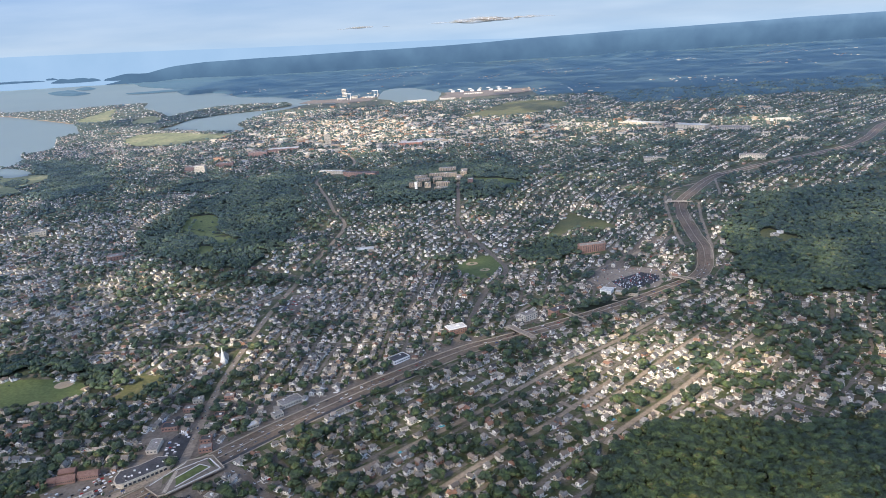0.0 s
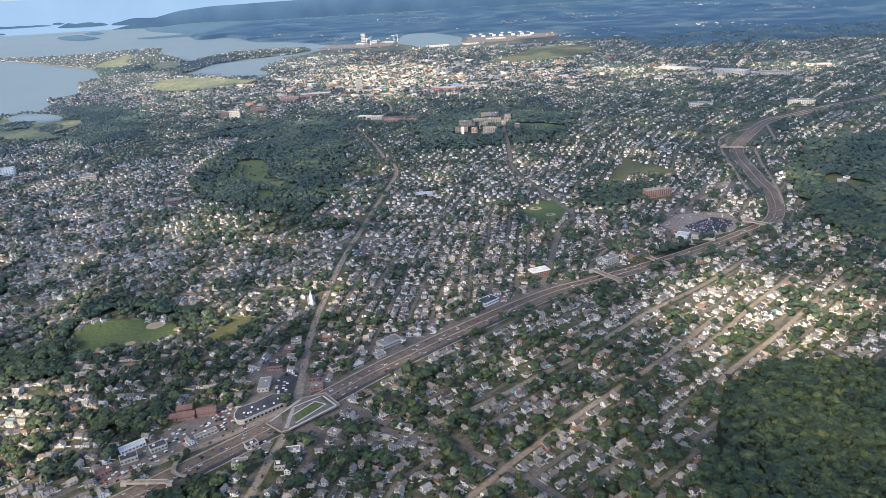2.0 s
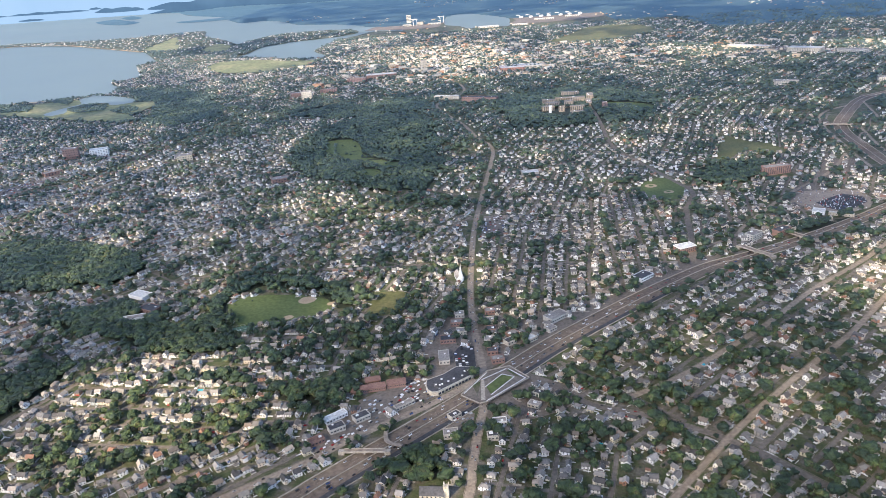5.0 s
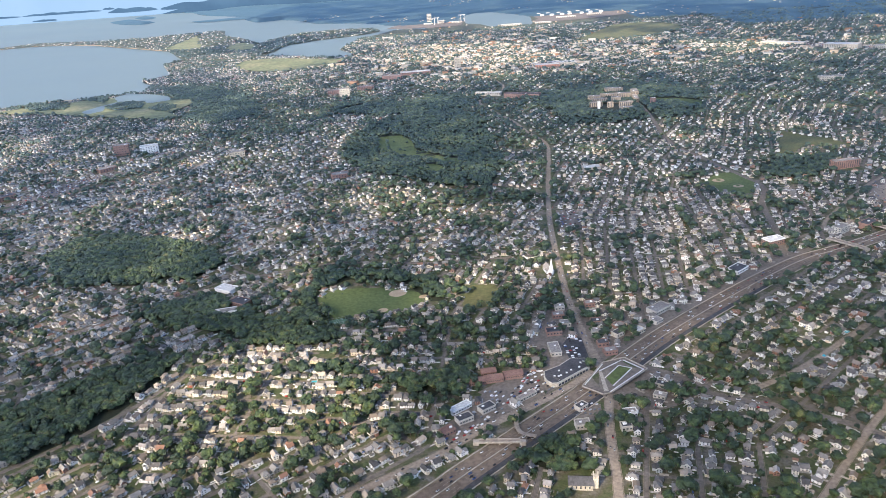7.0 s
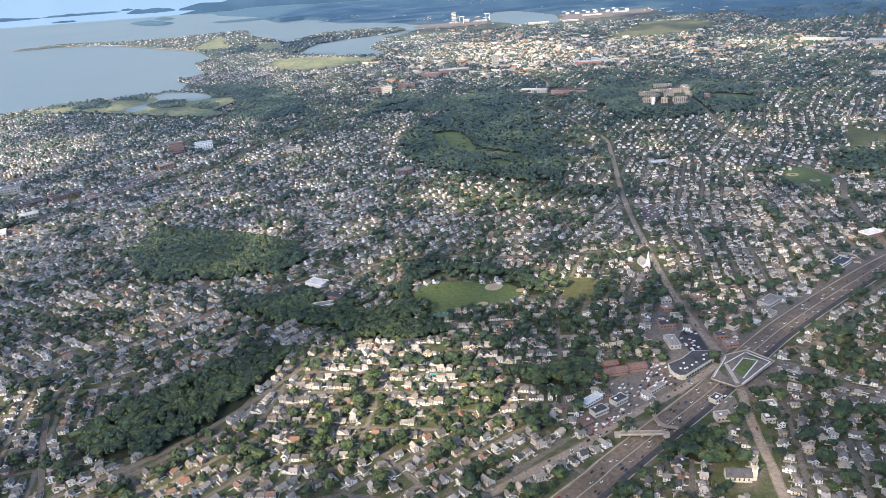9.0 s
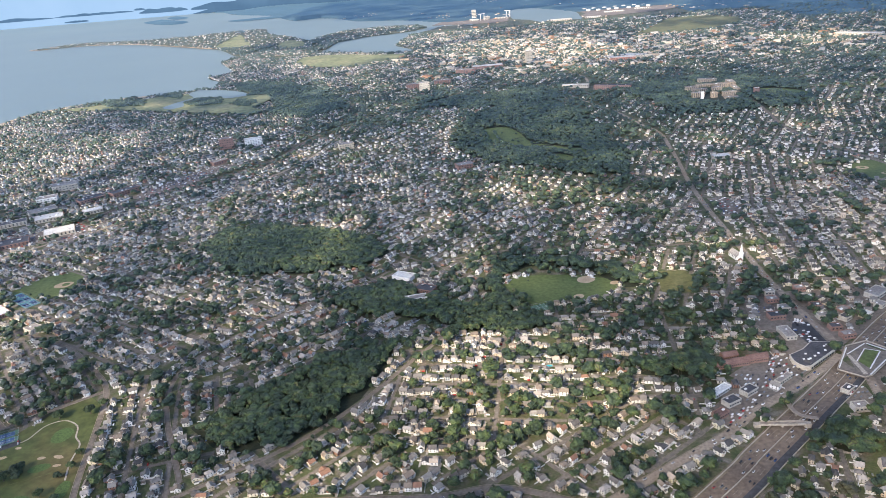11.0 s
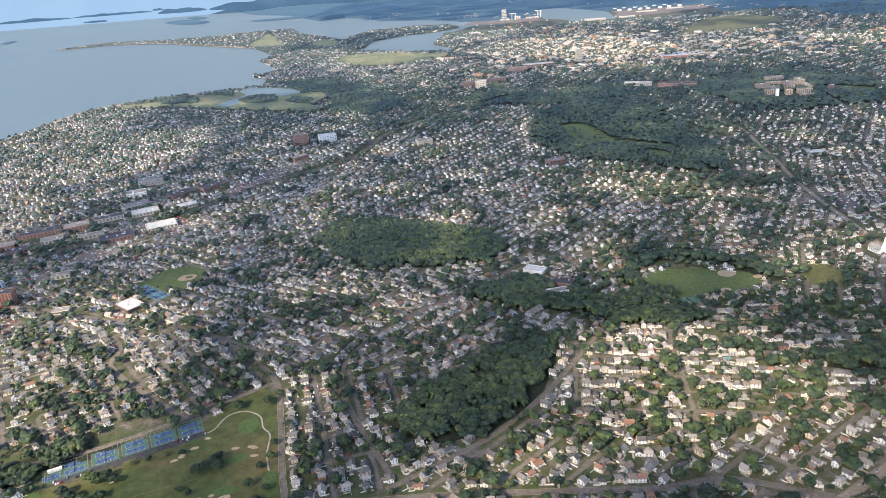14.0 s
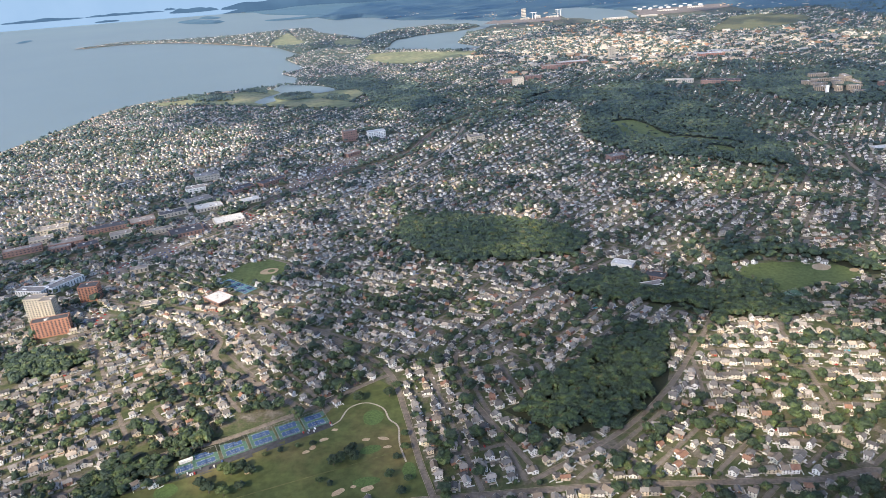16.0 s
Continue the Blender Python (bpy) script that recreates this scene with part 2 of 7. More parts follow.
# quarters of streets: x, y, heading of the streets, their spacing
QUARTERS = [(40, 380, 40, 21), (-60, 290, 40, 21), (110, 390, 42, 19), (-120, 240, 75, 22), (-82, 473, 82, 17), (-30, 560, 82, 17),
            (-106, 639, 72, 19), (-200, 420, 70, 20), (-230, 350, -5, 18), (-330, 300, -6, 16), (-300, 240, 40, 19), (-420, 240, 45, 20),
            (-480, 260, 107, 19), (-560, 420, 147, 18), (-490, 430, 150, 18), (-440, 400, 50, 20), (-620, 330, 130, 17),
            (-700, 330, 35, 18), (-660, 440, 147, 18), (-600, 560, 57, 18), (-480, 640, 60, 18), (-348, 551, 50, 19), (-401, 703, 55, 20),
            (-748, 697, 60, 18), (-880, 620, 60, 18), (-893, 839, 62, 18), (-1000, 1000, 62, 19), (-648, 846, 60, 18), (-200, 588, 60, 20),
            (60, 560, 75, 20), (153, 646, 60, 21), (115, 836, 70, 23), (206, 913, 60, 23), (10, 812, 60, 22), (297, 995, 50, 24),
            (403, 1255, 50, 26), (150, 1250, 40, 26), (-100, 1250, 70, 26), (-352, 1327, 60, 26), (-550, 1000, 65, 22), (-200, 1560, 60, 27),
            (100, 1600, 50, 28), (500, 1650, 60, 30), (-750, 1650, 60, 24), (-350, 1950, 60, 30), (200, 2000, 50, 32), (800, 1500, 40, 32),
            (220, 420, 45, 21), (300, 430, 60, 22)]

# leafy districts with few houses, and packed ones with few trees (below zero): x, y, spread along x and y, strength
LEAFY = [(-264, 352, 24, 18, 0.7), (-415, 250, 26, 16, -0.5), (-160, 830, 34, 130, 0.6), (-205, 625, 60, 30, 0.6), (-260, 1080, 90, 50, 0.4), (-340, 700, 50, 40, 0.3), (-331, 1133, 190, 80, 0.6), (-18, 1098, 150, 110, 0.6), (-602, 1168, 120, 70, 0.5), (120, 767, 60, 60, 0.5), (426, 1072, 160, 90, 0.4), (-476, 965, 90, 60, 0.3),
         (-148, 900, 70, 120, 0.5), (-54, 889, 90, 40, 0.4), (257, 812, 60, 60, 0.3), (333, 1257, 150, 60, 0.35), (-240, 648, 60, 40, 0.4), (-398, 613, 90, 50, 0.3), (-524, 699, 70, 40, 0.25),
         (600, 1650, 260, 120, 0.45), (150, 1950, 200, 110, 0.4), (-299, 490, 60, 30, 0.4), (-180, 400, 30, 60, 0.15), (-85, 400, 20, 20, 0.3), (-60, 1280, 120, 50, 0.4),
         (-320, 305, 80, 55, 0.42), (-70, 262, 60, 45, 0.22), (10, 290, 60, 50, 0.12), (-70, 560, 70, 90, -0.35), (-640, 620, 110, 130, -0.12), (180, 1450, 160, 130, -0.25), (-560, 1500, 90, 90, -0.3), (-800, 1620, 90, 120, -0.45), (52, 814, 40, 70, -0.3)]


def leafiness(x, y):
    """How leafy a district is, about -0.5 to 1."""
    out = 0.20 * ripple(x, y, 120, 61) + 0.20 * ripple(x, y, 55, 62) + 0.05
    for a, b, sx, sy, k in LEAFY:
        out = out + k * np.exp(-((x - a) / sx) ** 2 - ((y - b) / sy) ** 2)
    return out


def ripple(x, y, size, seed):
    """Smooth uneven heights from a few crossed waves."""
    r = np.random.default_rng(seed)
    out = np.zeros(np.shape(x))
    for k in range(14):
        a = r.uniform(0, 2 * np.pi)
        f = 2 * np.pi / (size * r.uniform(0.6, 2.4))
        out = out + np.sin((x * np.cos(a) + y * np.sin(a)) * f + r.uniform(0, 6.28)) / 14 ** 0.5
    return out


BAY_SHORE = [(-1175, 700), (-1168, 850), (-1165, 949), (-1161, 1025), (-1153, 1108), (-1151, 1196), (-1135, 1292), (-1057, 1367), (-964, 1392),
             (-914, 1418), (-859, 1428), (-866, 1504), (-926, 1597), (-891, 1668), (-997, 1901), (-958, 2000), (-844, 1883), (-714, 1935),
             (-620, 1870), (-516, 1801), (-480, 1828), (-543, 1974), (-533, 2100), (-521, 2244), (-470, 2349), (-431, 2455), (-332, 2413)]
BAY = [(-1500, 300)] + BAY_SHORE + [(-250, 2500), (-200, 2900), (-300, 3300), (-700, 4880), (-6500, 4880), (-6500, 300)]
HARBOUR = [(-197, 2500), (-202, 2772), (-183, 2922), (-110, 2960), (-13, 2733), (21, 2605), (12, 2429), (-2, 2310), (-91, 2375), (-116, 2310), (-152, 2435)]
INLET = [(-883, 1235), (-874, 1283), (-859, 1322), (-887, 1372), (-879, 1413), (-828, 1393), (-772, 1347), (-751, 1304), (-776, 1286), (-790, 1291), (-808, 1314), (-850, 1313), (-858, 1277), (-844, 1231), (-857, 1211)]
# salt marshes: open, no trees or houses
SALT = {"river": [(-763, 1749), (-765, 1849), (-672, 1850), (-567, 1783), (-493, 1760), (-501, 1686), (-553, 1636), (-618, 1603), (-684, 1629)],
        "point": [(-1160, 2333), (-1187, 2542), (-1208, 2763), (-1031, 2283), (-1075, 2261)],
        "neck": [(-930, 2204), (-930, 2370), (-855, 2268), (-820, 2109), (-874, 2122)],
        "inlet": [(-1111, 1296), (-1053, 1308), (-1018, 1322), (-985, 1344), (-931, 1371), (-887, 1372), (-859, 1322), (-850, 1313), (-808, 1314), (-776, 1286), (-751, 1304), (-713, 1301), (-691, 1251), (-704, 1175), (-670, 1132), (-693, 1117), (-846, 1189), (-950, 1240), (-1060, 1270)],
        "east": [(64, 1806), (140, 1960), (217, 2120), (320, 2115), (362, 2000), (338, 1886), (236, 1806), (181, 1788)]}
POINT = [(-940, 1940), (-1134, 2267), (-1349, 2477), (-1578, 2690), (-1840, 2830), (-2055, 2800), (-1964, 2990), (-1668, 2900),
         (-1447, 2880), (-1320, 2950), (-1177, 2979), (-1085, 2711), (-969, 2534), (-830, 2260), (-740, 1920)]
SPIT = [(-740, 1990), (-735, 2180), (-660, 2280), (-556, 2329), (-483, 2430), (-528, 2576), (-655, 2615), (-784, 2573), (-840, 2400),
        (-850, 2080)]
FAR_SHORE = [(-2150, 4890), (-1933, 4760), (-1780, 4440), (-1650, 4230), (-1390, 3910), (-1208, 3486), (-1119, 3328), (-1035, 3390), (-919, 3243), (-795, 2988),
             (-649, 2887), (-545, 2790), (-481, 2660), (-342, 2505),
             (-211, 2530), (-190, 2900), (-100, 3000), (60, 2850), (600, 2700), (5500, 2700), (5500, 4890)]
ISLANDS = [[(-2236, 4269), (-2185, 4425), (-2010, 4160), (-1851, 3933), (-1858, 3802), (-2024, 3942)], [(-2199, 4523), (-2222, 4726), (-2018, 4397), (-2047, 4298)],
           [(-1573, 3755), (-1461, 3800), (-1333, 3850), (-1244, 3683), (-1349, 3624), (-1488, 3625)], [(-1274, 2911), (-1285, 3010), (-1215, 2890), (-1233, 2842)],
           [(-2715, 3460), (-2769, 3628), (-2701, 3579), (-2655, 3418)]]


def in_any(px, py, polys):
    hit = np.zeros(np.shape(px), bool)
    for poly in polys:
        hit |= inside(px, py, poly)
    return hit


def wet(px, py):
    bay = inside(px, py, BAY) & ~inside(px, py, POINT) & ~inside(px, py, SPIT) & ~inside(px, py, FAR_SHORE)
    return bay | inside(px, py, HARBOUR) | inside(px, py, INLET)


# ---------------------------------------------------------------- materials
def material(name, build):
    m = bpy.data.materials.new(name)
    m.use_nodes = True
    t = m.node_tree
    build(t, t.nodes, t.links, t.nodes["Principled BSDF"])
    return m


def coords(t, scale):
    g = t.nodes.new("ShaderNodeNewGeometry")
    mp = t.nodes.new("ShaderNodeMapping")
    mp.inputs["Scale"].default_value = (scale, scale, scale)
    t.links.new(g.outputs["Position"], mp.inputs["Vector"])
    return mp.outputs["Vector"]


def noise_of(t, scale, detail=4.0, rough=0.55):
    n = t.nodes.new("ShaderNodeTexNoise")
    n.inputs["Scale"].default_value = 1.0
    n.inputs["Detail"].default_value = detail
    n.inputs["Roughness"].default_value = rough
    t.links.new(coords(t, scale), n.inputs["Vector"])
    return n.outputs["Fac"]


def ramp(t, fac, stops, constant=False):
    r = t.nodes.new("ShaderNodeValToRGB")
    e = r.color_ramp.elements
    while len(e) < len(stops):
        e.new(0.5)
    for k, (p, c) in zip(e, stops):
        k.position = p
        k.color = (*c, 1)
    if constant:
        r.color_ramp.interpolation = "CONSTANT"
    t.links.new(fac, r.inputs["Fac"])
    return r.outputs["Color"]


def mix(t, kind, fac, a, b):
    m = t.nodes.new("ShaderNodeMix")
    m.data_type, m.blend_type = "RGBA", kind
    for sock, v in ((m.inputs["Factor"], fac), (m.inputs["A"], a), (m.inputs["B"], b)):
        if hasattr(v, "is_linked"):
            t.links.new(v, sock)
        elif isinstance(v, (int, float)):
            sock.default_value = v
        else:
            sock.default_value = (*v, 1)
    return m.outputs["Result"]


def bump(t, p, height, strength, distance):
    b = t.nodes.new("ShaderNodeBump")
    b.inputs["Strength"].default_value = strength
    b.inputs["Distance"].default_value = distance
    t.links.new(height, b.inputs["Height"])
    t.links.new(b.outputs["Normal"], p.inputs["Normal"])


def grazing_haze(t, p, amount, tint, level=False):
    """Haze put in as bluish gloss, stronger towards grazing view; level: measured from the upright, so it grows with
    distance.
    """
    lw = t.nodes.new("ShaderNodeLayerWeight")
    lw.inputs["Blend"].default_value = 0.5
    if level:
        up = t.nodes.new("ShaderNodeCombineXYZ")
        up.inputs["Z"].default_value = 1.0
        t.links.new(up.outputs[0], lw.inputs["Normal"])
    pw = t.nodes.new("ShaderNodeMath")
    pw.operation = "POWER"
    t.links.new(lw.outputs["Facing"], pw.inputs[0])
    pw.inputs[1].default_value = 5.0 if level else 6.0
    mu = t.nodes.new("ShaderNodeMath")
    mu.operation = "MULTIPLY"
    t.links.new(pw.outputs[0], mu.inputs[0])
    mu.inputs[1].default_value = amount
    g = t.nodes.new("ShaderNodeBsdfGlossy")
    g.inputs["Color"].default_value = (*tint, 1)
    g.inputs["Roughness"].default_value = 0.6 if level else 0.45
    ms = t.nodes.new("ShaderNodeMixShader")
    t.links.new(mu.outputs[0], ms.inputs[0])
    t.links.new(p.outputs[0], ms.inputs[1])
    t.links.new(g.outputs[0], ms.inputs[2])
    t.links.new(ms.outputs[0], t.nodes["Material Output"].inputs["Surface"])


def surface(name, stops, scale, fine=8.0, rough=0.85, relief=0.0, haze_amount=0.14, spread=0.35, haze_tint=(0.40, 0.59, 0.86)):
    """A mottled surface: a ramp over broad noise, with a fine grain over it."""
    def build(t, n, l, p):
        c = ramp(t, noise_of(t, scale, 5.0), stops)
        g = ramp(t, noise_of(t, scale * fine, 3.0), [(0.3, (1 - spread,) * 3), (0.7, (1 + spread * 0.4,) * 3)])
        c = mix(t, "MULTIPLY", 1.0, c, g)
        l.new(c, p.inputs["Base Color"])
        p.inputs["Roughness"].default_value = rough
        p.inputs["Specular IOR Level"].default_value = 0.25
        if relief:
            bump(t, p, noise_of(t, scale * fine, 3.0), 0.6, relief)
        # tinted gloss adds distance haze to the surface
        if haze_amount:
            grazing_haze(t, p, haze_amount, haze_tint, True)
    return material(name, build)


def varied(name, stops, island, scale=0.5, rough=0.8, spread=0.2, relief=0.0, constant=True, leafy=False, haze_amount=0.0):
    """A surface whose colour differs from piece to piece."""
    def build(t, n, l, p):
        if leafy and island:
            h = t.nodes.new("ShaderNodeMapRange")
            h.inputs["From Min"].default_value, h.inputs["From Max"].default_value = 0.28, 0.72
            l.new(noise_of(t, 0.19, 1.0), h.inputs["Value"])
            src = h.outputs[0]
        elif island:
            src = t.nodes.new("ShaderNodeNewGeometry").outputs["Random Per Island"]
        else:
            src = t.nodes.new("ShaderNodeObjectInfo").outputs["Random"]
        c = ramp(t, src, stops, constant)
        g = ramp(t, noise_of(t, scale, 3.0), [(0.3, (1 - spread,) * 3), (0.7, (1 + spread * 0.3,) * 3)])
        c = mix(t, "MULTIPLY", 1.0, c, g)
        if leafy:
            h = ramp(t, noise_of(t, 0.012, 3.0), [(0.35, (0.84, 0.88, 0.95)), (0.65, (1.10, 1.05, 0.88))])
            c = mix(t, "MULTIPLY", 1.0, c, h)
        l.new(c, p.inputs["Base Color"])
        p.inputs["Roughness"].default_value = rough
        p.inputs["Specular IOR Level"].default_value = 0.3 if leafy else 0.2
        if relief:
            bump(t, p, noise_of(t, scale * 1.7, 3.0), 0.7, relief)
        # haze over far pieces, put in as blue gloss
        if haze_amount:
            grazing_haze(t, p, haze_amount, (0.41, 0.57, 0.78), True)
    return material(name, build)


WALLS = [(0.0, (0.74, 0.72, 0.68)), (0.32, (0.62, 0.58, 0.50)), (0.46, (0.55, 0.46, 0.35)), (0.59, (0.44, 0.42, 0.38)), (0.67, (0.60, 0.53, 0.37)),
         (0.72, (0.33, 0.35, 0.35)), (0.77, (0.74, 0.70, 0.61)), (0.90, (0.30, 0.17, 0.12)), (0.95, (0.26, 0.24, 0.21))]
ROOFS = [(0.0, (0.180, 0.165, 0.150)), (0.24, (0.25, 0.23, 0.205)), (0.42, (0.115, 0.105, 0.097)), (0.58, (0.21, 0.17, 0.135)), (0.70, (0.34, 0.31, 0.28)),
         (0.80, (0.080, 0.076, 0.074)), (0.91, (0.25, 0.14, 0.095)), (0.95, (0.42, 0.35, 0.28))]
LEAVES = [(0.0, (0.026, 0.043, 0.028)), (0.40, (0.038, 0.060, 0.030)), (0.70, (0.060, 0.092, 0.036)), (0.88, (0.105, 0.135, 0.044)),
          (0.965, (0.060, 0.048, 0.036)), (1.0, (0.145, 0.155, 0.050))]
M = {
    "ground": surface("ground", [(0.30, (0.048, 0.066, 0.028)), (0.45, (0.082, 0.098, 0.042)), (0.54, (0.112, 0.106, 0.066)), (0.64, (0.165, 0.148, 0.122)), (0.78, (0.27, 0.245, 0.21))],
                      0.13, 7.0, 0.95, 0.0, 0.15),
    "grass": surface("grass", [(0.3, (0.092, 0.125, 0.042)), (0.7, (0.135, 0.165, 0.055))], 0.03, 14.0, 0.95, 0.02),
    "meadow": surface("meadow", [(0.3, (0.095, 0.11, 0.04)), (0.7, (0.155, 0.145, 0.06))], 0.05, 9.0, 0.95, 0.02),
    "fairway": surface("fairway", [(0.3, (0.062, 0.082, 0.028)), (0.5, (0.086, 0.104, 0.034)), (0.68, (0.14, 0.12, 0.05))], 0.025, 10.0, 0.95, 0.02),
    "putting": surface("putting_green", [(0.3, (0.080, 0.125, 0.038)), (0.7, (0.100, 0.150, 0.046))], 0.2, 6.0, 0.9, 0.0),
    "sand": surface("sand", [(0.3, (0.40, 0.295, 0.19)), (0.7, (0.51, 0.39, 0.265))], 0.3, 6.0, 0.95, 0.02),
    "salt": surface("salt_marsh", [(0.3, (0.125, 0.155, 0.080)), (0.5, (0.20, 0.215, 0.11)), (0.7, (0.27, 0.255, 0.145))], 0.012, 8.0, 0.95, 0.0, 0.12),
    "asphalt": surface("asphalt", [(0.3, (0.155, 0.130, 0.108)), (0.7, (0.23, 0.195, 0.162))], 0.06, 10.0, 0.9),
    "side_asphalt": surface("side_asphalt", [(0.3, (0.145, 0.125, 0.105)), (0.7, (0.225, 0.195, 0.165))], 0.06, 10.0, 0.9),
    "asphalt_old": surface("worn_asphalt", [(0.3, (0.26, 0.212, 0.165)), (0.7, (0.35, 0.29, 0.23))], 0.05, 12.0, 0.9),
    "asphalt_dark": surface("new_asphalt", [(0.3, (0.050, 0.050, 0.054)), (0.7, (0.085, 0.083, 0.085))], 0.05, 10.0, 0.85),
    "carriageway": surface("carriageway", [(0.3, (0.140, 0.107, 0.080)), (0.7, (0.215, 0.166, 0.125))], 0.04, 12.0, 0.9),
    "verge": surface("bare_verge", [(0.3, (0.13, 0.105, 0.075)), (0.55, (0.20, 0.16, 0.115)), (0.75, (0.29, 0.24, 0.185))], 0.09, 9.0, 0.95),
    "concrete": surface("concrete", [(0.3, (0.36, 0.31, 0.25)), (0.7, (0.47, 0.415, 0.34))], 0.15, 8.0, 0.9),
    "paving": surface("paving", [(0.3, (0.34, 0.31, 0.27)), (0.7, (0.44, 0.41, 0.37))], 0.2, 6.0, 0.9),
    "ballast": surface("ballast", [(0.3, (0.10, 0.075, 0.06)), (0.7, (0.17, 0.13, 0.105))], 0.08, 10.0, 0.95),
    "steel": surface("steel", [(0.3, (0.30, 0.28, 0.26)), (0.7, (0.40, 0.38, 0.36))], 0.4, 6.0, 0.4),
    "white": surface("white_paint", [(0.3, (0.74, 0.73, 0.70)), (0.7, (0.82, 0.81, 0.79))], 0.3, 6.0, 0.6),
    "white_roof": surface("white_membrane", [(0.3, (0.56, 0.545, 0.52)), (0.7, (0.68, 0.665, 0.635))], 0.15, 7.0, 0.7),
    "grey_roof": surface("grey_membrane", [(0.3, (0.23, 0.205, 0.185)), (0.7, (0.34, 0.31, 0.28))], 0.12, 8.0, 0.85),
    "dark_roof": surface("dark_membrane", [(0.3, (0.056, 0.055, 0.060)), (0.7, (0.100, 0.096, 0.100))], 0.12, 8.0, 0.75),
    "red_roof": surface("red_shingle", [(0.3, (0.16, 0.095, 0.08)), (0.7, (0.23, 0.14, 0.115))], 0.25, 6.0, 0.85),
    "brick": surface("red_brick", [(0.3, (0.24, 0.145, 0.115)), (0.7, (0.31, 0.19, 0.15))], 0.25, 8.0, 0.9),
    "orange_brick": surface("orange_brick", [(0.3, (0.38, 0.185, 0.12)), (0.7, (0.45, 0.225, 0.15))], 0.2, 8.0, 0.9),
    "tan": surface("tan_concrete", [(0.3, (0.46, 0.40, 0.31)), (0.7, (0.56, 0.50, 0.40))], 0.2, 8.0, 0.9),
    "buff": surface("buff_brick", [(0.3, (0.31, 0.25, 0.185)), (0.7, (0.40, 0.33, 0.25))], 0.2, 8.0, 0.9),
    "stone": surface("pale_stone", [(0.3, (0.42, 0.38, 0.32)), (0.7, (0.54, 0.50, 0.43))], 0.2, 8.0, 0.9),
    "glass": surface("window_glass", [(0.3, (0.035, 0.040, 0.048)), (0.7, (0.06, 0.07, 0.08))], 0.4, 5.0, 0.15),
    "blue": surface("blue_court", [(0.3, (0.050, 0.095, 0.20)), (0.7, (0.062, 0.115, 0.23))], 0.3, 6.0, 0.8),
    "green_court": surface("green_court", [(0.3, (0.075, 0.145, 0.105)), (0.7, (0.095, 0.175, 0.125))], 0.3, 6.0, 0.8),
    "teal_court": surface("teal_court", [(0.3, (0.10, 0.24, 0.26)), (0.7, (0.13, 0.29, 0.31))], 0.3, 6.0, 0.8),
    "pool": surface("pool_water", [(0.3, (0.06, 0.40, 0.50)), (0.7, (0.10, 0.50, 0.60))], 0.5, 5.0, 0.1),
    "rubber": surface("rubber", [(0.3, (0.02, 0.02, 0.02)), (0.7, (0.03, 0.03, 0.03))], 2.0, 5.0, 0.8),
    "bark": surface("bark", [(0.3, (0.09, 0.07, 0.05)), (0.7, (0.14, 0.11, 0.085))], 1.5, 5.0, 0.95),
    # strong blue gloss here stands in for haze over the far woods
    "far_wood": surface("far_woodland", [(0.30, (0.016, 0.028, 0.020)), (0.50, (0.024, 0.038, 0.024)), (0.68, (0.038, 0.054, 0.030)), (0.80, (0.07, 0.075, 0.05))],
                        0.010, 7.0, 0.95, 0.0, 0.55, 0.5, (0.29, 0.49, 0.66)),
    "trim": surface("white_trim", [(0.3, (0.66, 0.65, 0.62)), (0.7, (0.74, 0.73, 0.70))], 0.3, 6.0, 0.6),
    # dark floor colour stands in for shade between the trees
    "dark_floor": surface("forest_floor", [(0.3, (0.024, 0.031, 0.018)), (0.7, (0.040, 0.046, 0.027))], 0.2, 6.0, 0.95),
    "wall": varied("house_wall", WALLS, False, 0.8, 0.7, 0.12),
    "roof": varied("house_roof", ROOFS, False, 0.9, 0.85, 0.22),
    "walls": varied("house_walls", WALLS, True, 0.8, 0.7, 0.12, haze_amount=0.28),
    "roofs": varied("house_roofs", ROOFS, True, 0.9, 0.85, 0.22, haze_amount=0.26),
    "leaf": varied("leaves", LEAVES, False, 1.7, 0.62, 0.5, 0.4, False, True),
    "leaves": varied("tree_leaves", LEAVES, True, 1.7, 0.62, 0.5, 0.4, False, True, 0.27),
    "paint": varied("car_paint", [(0.0, (0.75, 0.75, 0.75)), (0.25, (0.45, 0.46, 0.47)), (0.45, (0.03, 0.03, 0.035)), (0.65, (0.16, 0.17, 0.18)),
                                  (0.78, (0.30, 0.03, 0.03)), (0.86, (0.05, 0.09, 0.22)), (0.93, (0.62, 0.60, 0.55))], False, 2.0, 0.3, 0.05),
    "paints": varied("parked_paint", [(0.0, (0.75, 0.75, 0.75)), (0.25, (0.45, 0.46, 0.47)), (0.45, (0.03, 0.03, 0.035)), (0.65, (0.16, 0.17, 0.18)),
                                      (0.78, (0.30, 0.03, 0.03)), (0.86, (0.05, 0.09, 0.22)), (0.93, (0.62, 0.60, 0.55))], True, 2.0, 0.3, 0.05),
    "blocks": varied("town_walls", [(0.0, (0.52, 0.47, 0.40)), (0.35, (0.42, 0.35, 0.28)), (0.55, (0.30, 0.19, 0.14)), (0.70, (0.58, 0.55, 0.50)),
                                    (0.88, (0.45, 0.44, 0.42))], True, 0.2, 0.8, 0.2),
}


